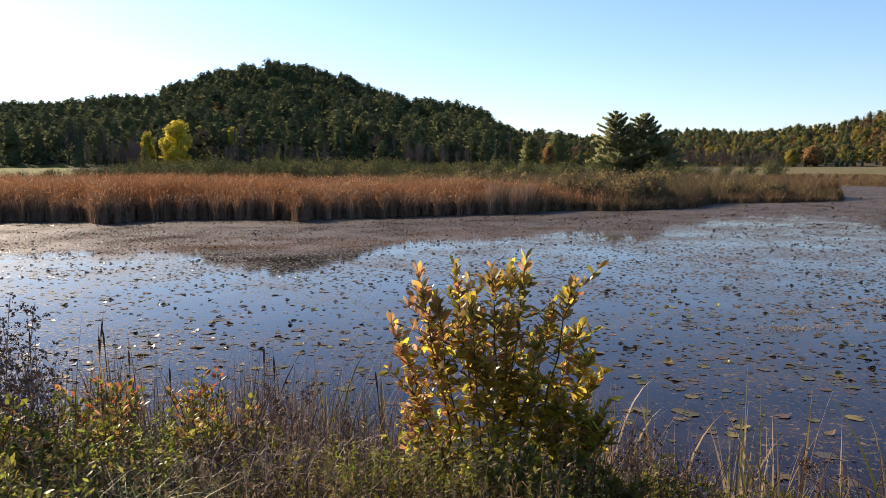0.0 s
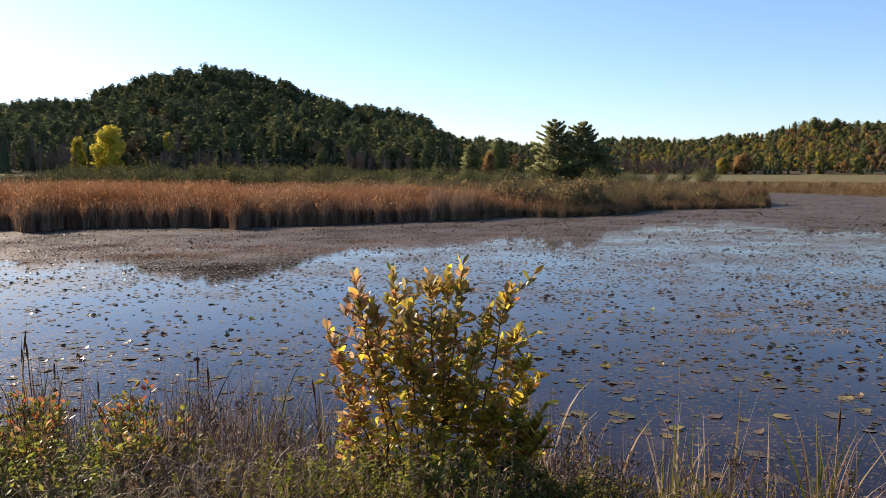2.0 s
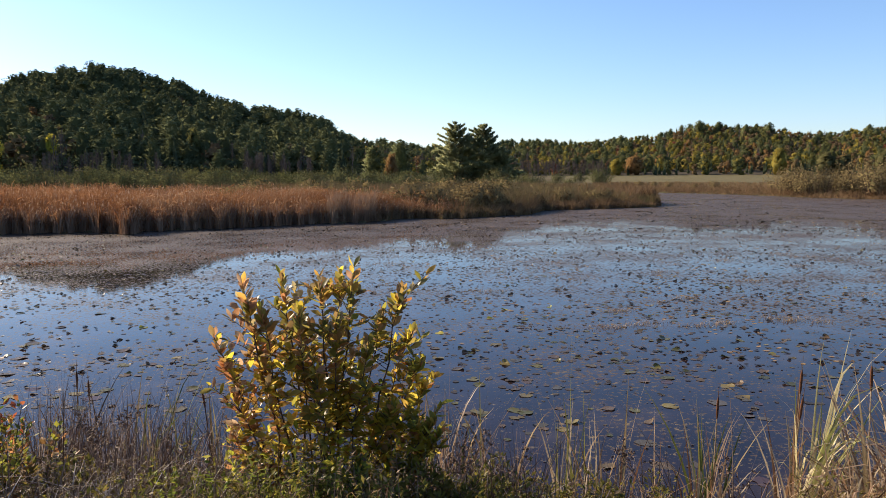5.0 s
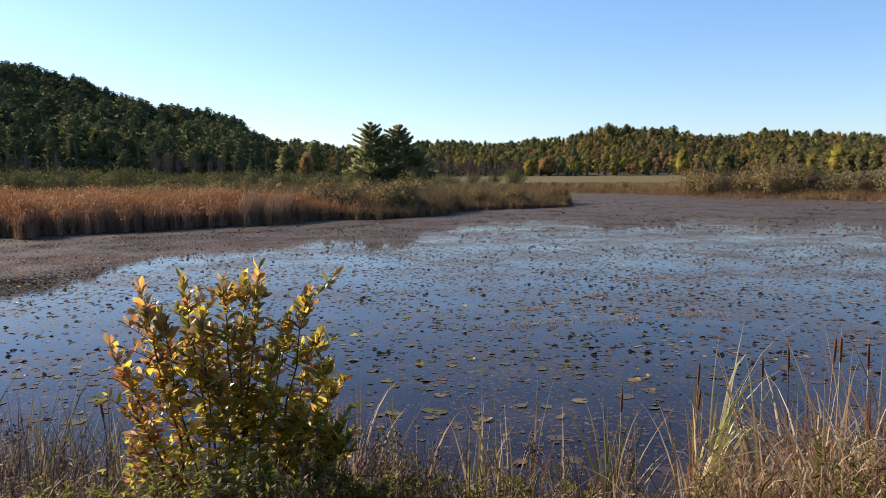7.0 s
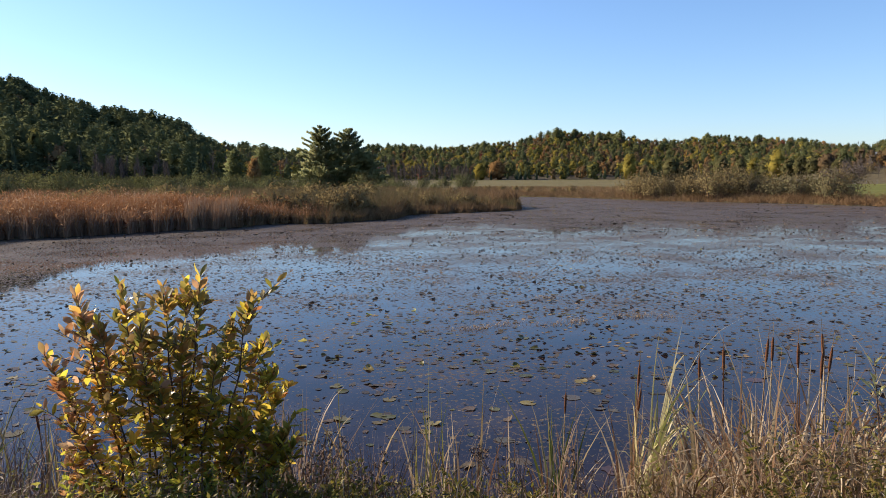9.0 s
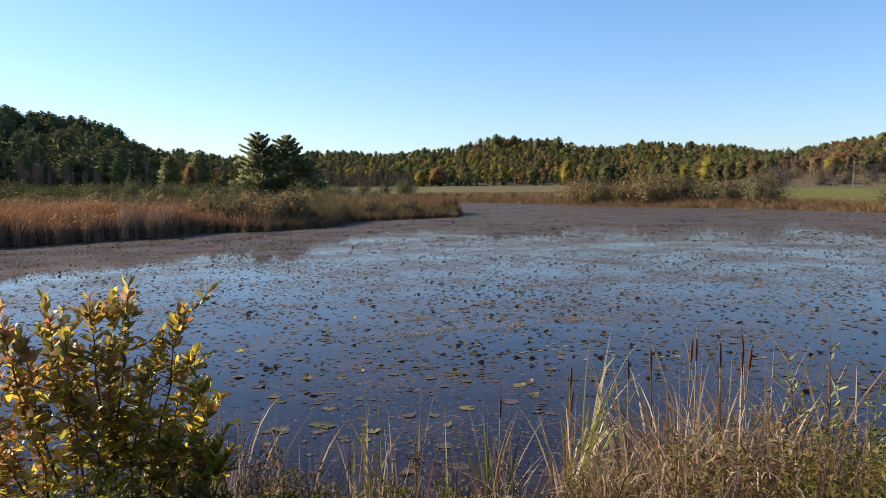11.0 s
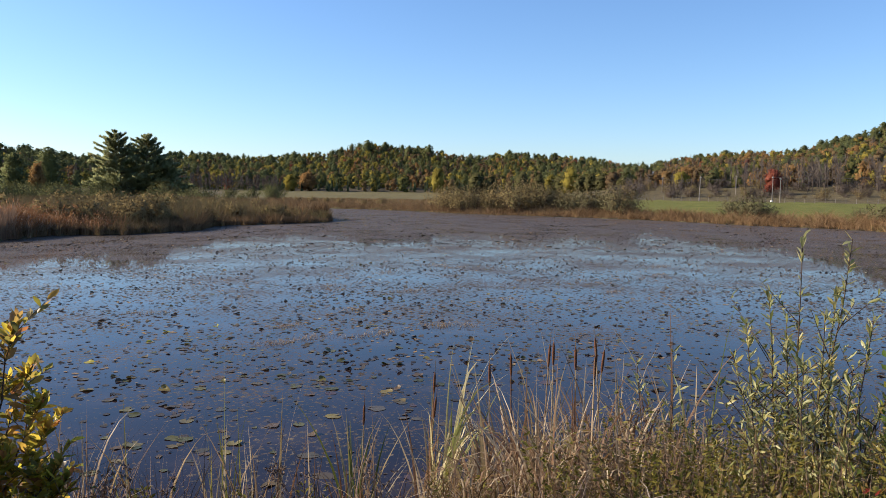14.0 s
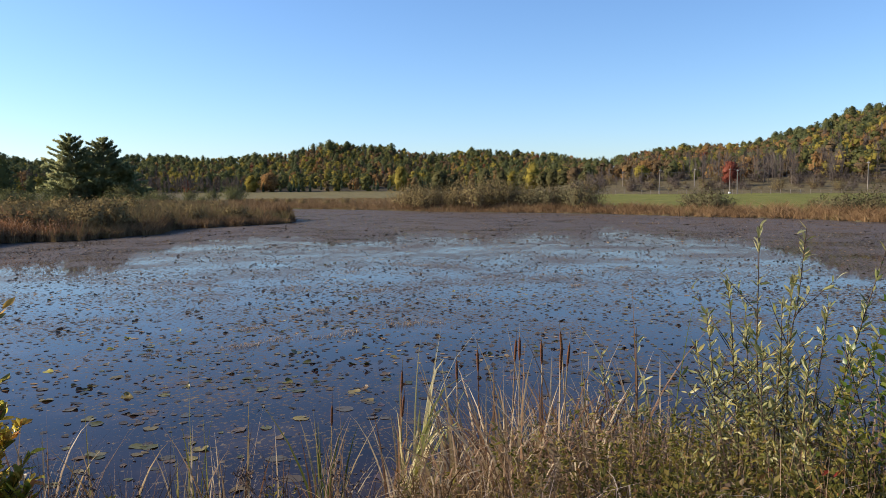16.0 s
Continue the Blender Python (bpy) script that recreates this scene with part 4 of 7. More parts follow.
# leaves of the bed bent over at all angles
n = 30000
pick2 = rng.integers(0, len(fb), n)
bent = fb[pick2] + np.stack([rng.normal(0, 0.12, n), rng.normal(0, 0.12, n), fh[pick2] * rng.uniform(0.12, 1.0, n) ** 0.7], 1)
stuff("bent_cattail_leaves", cards(bent, rng.uniform(0.2, 0.5, n), np.concatenate([rng.normal(0, 1, (n, 2)), rng.uniform(-0.6, 1.2, (n, 1))], 1), 0.09), REED, "bent dry leaves among the cattails", "reeds")
FLUFF = foliage("cattail_fluff", [(0.38, 0.20, 0.10), (0.46, 0.28, 0.15), (0.52, 0.36, 0.22)], 0.3, 0.25, 0.8)
stuff("reed_plumes", cards(tops, rng.uniform(0.08, 0.2, 9000), np.tile([0.2, 0, 1.0], (9000, 1)), 0.35), FLUFF, "pale plumes on the dry reed tops", "reeds")


def sedge_height(az):
    return np.interp(az, [2, 9, 14, 20, 27, 28.3, 36, 48, 75], [1.7, 1.35, 1.25, 1.35, 0.95, 0.85, 0.95, 1.2, 1.35])


az, r = scatter(34000, 6.5, 28.0, lambda q: far_shore(q) + 0.1, lambda q: far_shore(q) + 5, 1.2)
reed_bed("sedge_fringe", "brown sedge and grass fringing the reed point", SEDGE, az, r, sedge_height, 0.04, 0.42, (0.03, -0.05), 3.5, 0.4, 0.35, 0.5)
az, r = scatter(30000, -8, 28.0, lambda q: far_shore(q) + np.interp(q, [-8, 8], [20, 5]), lambda q: np.where(q > 22.5, by(BAY_BACK, np.maximum(q, 23.5)), 125.0))
reed_bed("marsh_grass", "olive-brown marsh grass behind the cattails", SEDGE, az, r, lambda q: np.full(len(q), 1.75), 0.06, 0.28, (0.03, 0.02), 1.0, 1.0, 0.4)
az, r = scatter(32000, 3, 28.0, lambda q: far_shore(q) + np.interp(q, [3, 9, 28], [8, 2, 2]), lambda q: np.where(q > 22.5, by(BAY_BACK, np.maximum(q, 23.5)), 112.0), 1.3)
reed_bed("marsh_scrub", "olive-brown leafy scrub of the reed point", GALE, az, r, lambda q: np.interp(q, [3, 10, 20, 27.5], [1.9, 1.9, 1.8, 1.0]), 0.06, 0.3, (0.02, 0.02), 4.0, 0.4, 0.35)
az, r = scatter(30000, 23.6, 76, lambda q: np.where(q < 28.2, by(BAY_FAR, q), far_shore(q)) + 0.1, lambda q: np.where(q < 28.2, by(BAY_FAR, q), far_shore(q)) + np.interp(q, [23, 36, 48, 76], [14, 12, 9, 8]), 1.2)
reed_bed("shore_reeds", "tan and brown reeds along the far shore", SEDGE, az, r, sedge_height, 0.06, 0.75, (0.03, 0.0), 2.5, 0.4, 0.25, 0.7)
az, r = scatter(16000, 23, 47, lambda q: np.where(q < 28.2, by(BAY_FAR, q), far_shore(q)) + 10, lambda q: np.full(len(q), 200.0), 1.5)
reed_bed("meadow_grass", "pale dry grass of the far meadow", SEDGE, az, r, lambda q: np.full(len(q), 0.6), 0.12, 0.3)

# ---- poles, fence, houses and bales beyond the far shore ----
POLE = rough_stuff("weathered_pole", (0.17, 0.145, 0.12), (0.29, 0.255, 0.22), 3.0, 0.3)
METAL_ROOF = rough_stuff("grey_roof", (0.16, 0.17, 0.19), (0.26, 0.27, 0.29), 0.6, 0.1, 0.85)
WHITE_WALL = rough_stuff("white_siding", (0.62, 0.62, 0.60), (0.80, 0.80, 0.78), 0.8, 0.1)
DARK_GLASS = rough_stuff("dark_window_glass", (0.02, 0.025, 0.03), (0.05, 0.055, 0.06), 1.0, 0.0, 0.1)
BALE_WRAP = rough_stuff("white_bale_wrap", (0.60, 0.59, 0.56), (0.78, 0.77, 0.74), 2.0, 0.3, 0.5)
WIRE = rough_stuff("wire", (0.06, 0.06, 0.06), (0.12, 0.12, 0.12), 5.0, 0.0, 0.6)


def box(size, at=(0, 0, 0)):
    x, y, z = size[0] / 2, size[1] / 2, size[2] / 2
    v = np.array([(a * x, b * y, c * z) for a in (-1, 1) for b in (-1, 1) for c in (-1, 1)]) + np.array(at)
    f = np.array([(0, 1, 3), (0, 3, 2), (4, 6, 7), (4, 7, 5), (0, 4, 5), (0, 5, 1), (2, 3, 7), (2, 7, 6), (0, 2, 6), (0, 6, 4), (1, 5, 7), (1, 7, 3)])
    return v, f


def ground_at(az, r):
    return on_ground(polar(np.array([az]), np.array([r])))[0]


pole_tops = []
for az, r, top_el, lean in ((52.1, 268, 1.28, 0.0), (54.66, 236, 1.37, 0.5), (57.1, 262, 1.41, 0.0), (59.46, 240, 1.40, 0.1), (59.97, 225, 1.29, -0.1), (68.0, 196, 1.71, 0.0)):
    p = ground_at(az, r)
    h = 3 + r * math.tan(radians(top_el)) - p[2]
    t = thing("utility_pole", "leaning grey wooden utility pole" if lean > 0.3 else "grey wooden utility pole beyond the meadow", "utility pole", p, "line of utility poles")
    part("pole", tube([(0, 0, -0.5), (lean * 0.5, 0, h * 0.5), (lean, 0, h)], 0.13, 0.09, 8), POLE, t)
    arm = part("crossarm", box((0.9, 0.10, 0.10), (lean, 0, h - 0.5)), POLE, t)
    for dx in (-0.4, 0.0, 0.4):
        part("insulator", tube([(lean + dx, 0, h - 0.45), (lean + dx, 0, h - 0.25)], 0.05, 0.03, 5), WHITE_WALL, arm)
    pole_tops.append(p + np.array([lean, 0, h - 0.3]))
for a0, b0 in zip(pole_tops[:4], pole_tops[1:4] + pole_tops[5:]):
    k = np.linspace(0, 1, 14)[:, None]
    line = a0 + (b0 - a0) * k - np.array([0, 0, 1.0]) * (4 * k * (1 - k)) * 0.9
    w = thing("power_line", "thin black overhead wire between two poles", "cable", (0, 0, 0), "overhead wires")
    part("wire", tube(line, 0.018, 0.018, 3), WIRE, w)

post_mesh = mesh_of("post", *tube([(0, 0, -0.3), (0.02, 0, 0.6), (0, 0, 1.25)], 0.07, 0.06, 5), POLE)
fence = thing("fence", "grey wooden post fence along the pasture", "fence", (0, 0, 0))
for az in np.arange(48.5, 67.0, 0.62):
    o = new("post", post_mesh)
    o.parent, o.location = fence, ground_at(az, 229 + 3 * math.sin(az))
rails = [np.array([ground_at(az, 229 + 3 * math.sin(az)) + np.array([0, 0, zz]) for az in np.arange(48.5, 67.0, 0.31)]) for zz in (0.5, 1.0)]
for line in rails:
    part("wire", tube(line, 0.012, 0.012, 3), WIRE, fence)


def house(label, az, r, w, d, wall_h, roof_h, turn, walls, roof):
    p = ground_at(az, r)
    t = thing("farmhouse", label, "house", p - np.array([0, 0, 0.4]))
    t.rotation_euler[2] = radians(turn)
    part("wall", box((w, d, wall_h + 0.8), (0, 0, wall_h / 2)), walls, t)
    gv = np.array([(-w / 2, -d / 2, wall_h + 0.4), (w / 2, -d / 2, wall_h + 0.4), (w / 2, d / 2, wall_h + 0.4), (-w / 2, d / 2, wall_h + 0.4), (-w / 2, 0, wall_h + 0.4 + roof_h), (w / 2, 0, wall_h + 0.4 + roof_h)])
    part("gable", (gv, np.array([(0, 3, 4), (1, 5, 2)])), walls, t)
    o, q = 0.5, 0.18
    rv = []
    for s in (-1, 1):
        rv += [(-w / 2 - o, s * (d / 2 + o), wall_h + 0.25), (w / 2 + o, s * (d / 2 + o), wall_h + 0.25), (w / 2 + o, 0, wall_h + 0.45 + roof_h), (-w / 2 - o, 0, wall_h + 0.45 + roof_h)]
    rv = np.array(rv)
    rv = np.concatenate([rv, rv + np.array([0, 0, q])])
    quads = [(0, 1, 2, 3), (4, 7, 6, 5), (8, 11, 10, 9), (12, 13, 14, 15), (0, 8, 9, 1), (4, 5, 13, 12), (1, 9, 10, 2), (0, 3, 11, 8), (5, 6, 14, 13), (4, 12, 15, 7)]
    part("roof", (rv, np.array([(a, b, c) for a, b, c, e in quads] + [(a, c, e) for a, b, c, e in quads])), roof, t)
    for x in (-w * 0.28, 0.0, w * 0.28):
        win = part("window", box((1.1, 0.12, 1.3), (x, -d / 2 - 0.03, wall_h * 0.55)), WHITE_WALL, t)
        part("pane", box((0.9, 0.06, 1.1), (x, -d / 2 - 0.09, wall_h * 0.55)), DARK_GLASS, win)
    part("door", box((1.0, 0.1, 2.0), (w * 0.42, -d / 2 - 0.04, 1.4)), METAL_ROOF, t)


def where_ground_rises(az, el):
    """Distance at which the slope at that bearing reaches the elevation."""
    r = np.arange(300, 560, 2.0)
    z = ground_height(np.full(len(r), az), r)
    return float(r[np.argmin(np.abs(np.degrees(np.arctan2(z - 3, r)) - el))])


house("grey-roofed farmhouse among autumn trees on the hillside", 51.4, where_ground_rises(51.4, 1.15), 4.6, 4.2, 2.0, 1.8, -48, POLE, METAL_ROOF)
house("small white house half hidden by hillside trees", 49.4, where_ground_rises(49.4, 1.35), 3.6, 3.6, 3.0, 1.6, -40, WHITE_WALL, METAL_ROOF)

p = ground_at(59.45, 232)
bale = thing("round_bale", "round hay bale in white plastic wrap", "hay bale", p)
bale.scale = (0.8, 0.8, 0.8)
a = np.linspace(0, 2 * np.pi, 19)[:-1]
bale_v = np.concatenate([np.stack([np.full(18, x), np.cos(a) * rr, 0.36 + np.sin(a) * rr], 1) for x, rr in ((-0.36, 0.30), (-0.32, 0.36), (0.32, 0.36), (0.36, 0.30))])
bale_f = []
for ring in range(3):
    for j in range(18):
        q = (j + 1) % 18
        bale_f += [(ring * 18 + j, ring * 18 + q, ring * 18 + 18 + q), (ring * 18 + j, ring * 18 + 18 + q, ring * 18 + 18 + j)]
for j in range(1, 17):
    bale_f += [(0, j + 1, j), (54, 54 + j, 54 + j + 1)]
part("wrap", (bale_v, np.array(bale_f)), BALE_WRAP, bale)

# ---- plants of the near bank ----
BLADE_DRY = foliage("dry_blade", [(0.042, 0.023, 0.009), (0.085, 0.05, 0.02), (0.15, 0.092, 0.036), (0.38, 0.265, 0.12)], 1.5, 0.25, 0.5, 0.3, 0.08)
BLADE_GREEN = foliage("green_blade", [(0.06, 0.078, 0.018), (0.105, 0.12, 0.028), (0.185, 0.18, 0.05), (0.32, 0.245, 0.095)], 1.5, 0.35, 0.45, 0.3)
BLADE_TAN = foliage("tan_cattail_blade", [(0.15, 0.08, 0.044), (0.25, 0.15, 0.082), (0.34, 0.24, 0.145), (0.54, 0.43, 0.28), (0.26, 0.195, 0.10)], 1.5, 0.35, 0.45, 0.15, 0.15)
STEM_DRY = foliage("dry_stem", [(0.10, 0.06, 0.04), (0.18, 0.112, 0.075), (0.32, 0.225, 0.155)], 2.0, 0.0, 0.7, 0.3, 0.1)
SPIKE = rough_stuff("cattail_spike", (0.075, 0.032, 0.016), (0.15, 0.065, 0.03), 30.0, 0.5, 0.95)
SEED = foliage("dark_seed_heads", [(0.08, 0.05, 0.034), (0.14, 0.09, 0.06), (0.24, 0.16, 0.11)], 3.0, 0.0, 0.9, 0.3)
VIB = foliage("viburnum_leaf", [(0.20, 0.19, 0.035), (0.36, 0.31, 0.04), (0.60, 0.47, 0.045), (0.46, 0.25, 0.06), (0.28, 0.23, 0.05), (0.56, 0.45, 0.05), (0.56, 0.33, 0.07)], 2.2, 0.76, 0.33, 0.2, 0.55)
VIB_OLIVE = foliage("olive_viburnum_leaf", [(0.15, 0.145, 0.036), (0.22, 0.195, 0.046), (0.33, 0.265, 0.06), (0.38, 0.20, 0.065), (0.26, 0.175, 0.065), (0.42, 0.34, 0.16)], 2.2, 0.66, 0.34, 0.2, 0.5)
VIB_GREEN = foliage("green_viburnum_leaf", [(0.16, 0.17, 0.03), (0.27, 0.26, 0.038), (0.42, 0.36, 0.046), (0.55, 0.43, 0.055)], 2.2, 0.76, 0.34, 0.2, 0.5)
VIB_RED = foliage("red_viburnum_leaf", [(0.40, 0.17, 0.06), (0.48, 0.26, 0.12), (0.50, 0.36, 0.22)], 2.2, 0.65, 0.32, 0.2)
DOGWOOD = foliage("dogwood_leaf", [(0.08, 0.11, 0.018), (0.16, 0.185, 0.025), (0.32, 0.30, 0.036), (0.16, 0.16, 0.034), (0.34, 0.18, 0.05), (0.10, 0.065, 0.03)], 2.5, 0.5, 0.4, 0.45)
HERB = foliage("herb_leaf", [(0.055, 0.058, 0.012), (0.125, 0.12, 0.022), (0.24, 0.20, 0.035), (0.21, 0.14, 0.045)], 2.5, 0.45, 0.45, 0.4, 0.12)
HERB_DRY = foliage("withered_herb_leaf", [(0.075, 0.05, 0.03), (0.15, 0.105, 0.06), (0.28, 0.21, 0.125), (0.14, 0.12, 0.042)], 1.8, 0.35, 0.5, 0.45, 0.1)
WILLOW = foliage("willow_leaf", [(0.18, 0.19, 0.055), (0.29, 0.285, 0.10), (0.44, 0.41, 0.19), (0.38, 0.31, 0.085)], 2.5, 0.4, 0.4, 0.3)
LOW_LEAF = foliage("backlit_yellow_green_leaf", [(0.30, 0.32, 0.03), (0.50, 0.46, 0.04), (0.66, 0.54, 0.05)], 2.2, 0.65, 0.4, 0.2, 0.2)
AUTUMN_RED = foliage("orange_red_leaf", [(0.34, 0.09, 0.04), (0.46, 0.17, 0.06), (0.55, 0.28, 0.08)], 2.0, 0.5, 0.4, 0.2)
BLEACHED = foliage("bleached_stem", [(0.42, 0.36, 0.28), (0.55, 0.48, 0.38)], 2.0, 0.1, 0.6, 0.2, 0.2)
BRAMBLE_RED = foliage("scarlet_leaf", [(0.42, 0.04, 0.03), (0.55, 0.09, 0.06)], 2.0, 0.4, 0.4, 0.2)
PAD = foliage("lily_pad_leaf", [(0.04, 0.042, 0.016), (0.08, 0.077, 0.023), (0.13, 0.115, 0.034), (0.12, 0.076, 0.036), (0.065, 0.046, 0.028), (0.22, 0.175, 0.048)], 0.8, 0.15, 0.42, 0.3, 0.2)
PAD_DULL = foliage("dead_lily_leaf", [(0.022, 0.018, 0.014), (0.043, 0.034, 0.024), (0.095, 0.07, 0.045), (0.042, 0.037, 0.02)], 0.35, 0.1, 0.55, 0.35)
PAD_PALE = foliage("pale_floating_leaf", [(0.40, 0.33, 0.10), (0.55, 0.50, 0.30)], 0.8, 0.2, 0.5, 0.2)


def straps(base, height, width, azim, reach, droop, seg=5, fold=0.25, twist=0.6):
    """Strap leaves that rise and arch over: reach sideways and droop of the tip as shares of the height."""
    n = len(base)
    height, width, azim, reach, droop = (np.broadcast_to(np.asarray(q, float), (n,)) for q in (height, width, azim, reach, droop))
    s = np.linspace(0, 1, seg + 1)[None]
    out = reach[:, None] * (0.2 * s + 0.8 * s ** 2.6) * height[:, None]
    up = height[:, None] * (s * (1 + 0.25 * droop[:, None]) - droop[:, None] * s ** 3.2)
    d = np.stack([np.cos(azim), np.sin(azim)], 1)
    c = base[:, None] + np.concatenate([d[:, None] * out[..., None], up[..., None]], -1)
    ang = azim[:, None] + np.pi / 2 + twist * rng.normal(size=(n, 1)) + rng.normal(0, 0.5, (n, 1)) * s
    w = (width[:, None] / 2 * np.clip(1.0 - s ** 2.3, 0.03, 1) * (0.75 + 0.35 * np.sin(np.pi * s)))[..., None]
    side = np.stack([np.cos(ang), np.sin(ang), np.zeros_like(ang)], -1) * w
    lift = np.concatenate([-d[:, None] * np.ones_like(s)[..., None] * w * fold, np.zeros((n, seg + 1, 1))], -1)
    v = np.stack([c - side, c + lift, c + side], 2).reshape(-1, 3)
    f = []
    for i in range(seg):
        for j in (0, 1):
            q = i * 3 + j
            f += [(q, q + 1, q + 4), (q, q + 4, q + 3)]
    f = (np.array(f)[None] + (np.arange(n) * (seg + 1) * 3)[:, None, None]).reshape(-1, 3)
    return v, f


def leaves(p, along, size, ratio=0.5, cup=0.18, peak=0.45, curl=0.15):
    """Real leaf blades: six-point outline folded on the midrib, from p along a direction."""
    n = len(p)
    size = np.broadcast_to(size, (n,))[:, None]
    d = unit(along)
    w = unit(np.cross(d, rng.normal(size=(n, 3)) * 0.45 + np.array([0, 0, 1.0])))
    up = np.cross(w, d)
    def at(x, y, z):
        return p + d * size * x + w * size * y + up * size * z
    h = ratio / 2
    b = curl * rng.uniform(-1, 1, (n, 1))
    v = np.stack([at(0, 0, 0), at(peak, 0, -cup * h + b * 0.5), at(0.75, 0, b * 0.6), at(1, 0, b * -0.4 - 0.06), at(0.22, h * 0.62, cup * h), at(peak + 0.1, h, cup * h + b * 0.4), at(0.82, h * 0.6, b * 0.2),
                  at(0.22, -h * 0.62, cup * h), at(peak + 0.1, -h, cup * h + b * 0.4), at(0.82, -h * 0.6, b * 0.2)], 1).reshape(-1, 3)
    f = np.array([(0, 1, 4), (4, 1, 5), (1, 2, 5), (5, 2, 6), (2, 3, 6), (0, 7, 1), (7, 8, 1), (1, 8, 2), (8, 9, 2), (2, 9, 3)])
    return v, (f[None] + (np.arange(n) * 10)[:, None, None]).reshape(-1, 3)


def small_leaves(p, along, size, ratio=0.5):
    """Lesser leaves: a folded kite of four triangles."""
    n = len(p)
    size = np.broadcast_to(size, (n,))[:, None]
    d = unit(along)
    w = unit(np.cross(d, rng.normal(size=(n, 3)) * 0.45 + np.array([0, 0, 1.0])))
    up = np.cross(w, d)
    h = ratio / 2 * size
    v = np.stack([p, p + d * size * 0.5 - up * h * 0.25, p + d * size - up * size * 0.1, p + d * size * 0.45 + w * h, p + d * size * 0.45 - w * h], 1).reshape(-1, 3)
    f = np.array([(0, 1, 3), (3, 1, 2), (0, 4, 1), (4, 2, 1)])
    return v, (f[None] + (np.arange(n) * 5)[:, None, None]).reshape(-1, 3)


def bank_points(n, az0, az1, r0, r1):
    az = rng.uniform(az0, az1, n)
    return on_ground(polar(az, rng.uniform(r0, r1, n)))


def cattail(az, r, top, spikes=True, leaf_n=5, leaf_mat=None, arch=0.25, label="", leaf_top=None, spike_len=0.15, sway=None, broad=0.03, sag=0.0):
    """A cattail clump: stalk with its brown spike, and strap leaves, each a part. top: height of the spike's upper end above the water."""
    p = ground_at(az, r)
    p[2] = max(p[2] - 0.05, -0.15)
    t = thing("cattail", label or ("tall cattail with a brown seed spike at the water's edge" if spikes else "clump of cattail leaves at the water's edge"), "cattail", p, "near cattails")
    h = top - p[2]
    if spikes:
        lean = rng.normal(0, 0.035, 2) * h
        def on(k):
            return (lean[0] * k * k, lean[1] * k * k, h * k)
        a, b = 1 - spike_len / h, 1.0
        stalk = part("stalk", tube([on(0), on(0.5), on(a)], 0.006, 0.004, 5), leaf_mat or BLADE_TAN, t)
        q = np.array([on(k) for k in np.linspace(a, b, 7)])
        rr = np.array([0.004, 0.0078, 0.0086, 0.0086, 0.0084, 0.0074, 0.0025])
        v, f = tube(q, 1, 1, 8)
        v = q.repeat(8, 0) + (v - q.repeat(8, 0)) * rr.repeat(8)[:, None]
        part("spike", (v, f), SPIKE, stalk, "velvety brown seed spike", smooth=True)
        part("tip", tube([on(b), on(b + 0.09 / h)], 0.0025, 0.001, 4), BLADE_TAN, stalk)
    for _ in range(leaf_n):
        hh = (leaf_top - p[2] if leaf_top else h) * rng.uniform(0.62, 1.05) * (1 + 0.6 * sag)
        way = rng.uniform(0, 6.28) if sway is None else rng.normal(sway, 0.75)
        part("leaf", straps(np.array([[rng.normal(0, broad), rng.normal(0, broad), 0]]), hh, rng.uniform(0.017, 0.031), way, abs(rng.normal(arch, 0.08)), max(0, rng.normal(arch * 0.4 + sag, 0.12 + 0.3 * sag)), 8), leaf_mat or BLADE_TAN, t)
    return t


# the cattails that carry spikes: bearing, distance, height of the spike's top
for az, r, top in ((32.8, 5.27, 1.51), (38.0, 5.16, 1.77), (37.7, 5.16, 1.61), (42.7, 5.08, 1.86), (44.4, 5.06, 1.95), (46.3, 5.03, 2.01), (47.2, 5.01, 2.05), (49.2, 4.98, 2.02), (49.8, 4.97, 2.0), (50.1, 4.96, 2.02), (51.4, 4.94, 2.11)):
    cattail(az, r, top, True, 5, BLADE_TAN, 0.22)
for az, r, top in ((-25.3, 7.25, 1.63), (-24.9, 7.22, 1.51), (-24.3, 7.18, 1.57), (-29.2, 7.62, 1.52), (-23.0, 7.09, 1.39), (-20.3, 6.89, 1.25), (-13.7, 6.42, 1.49), (-12.8, 6.35, 1.4), (-4.5, 5.93, 1.38), (9.6, 5.61, 1.41)):
    cattail(az, r, top, True, 4, BLADE_DRY, 0.2)
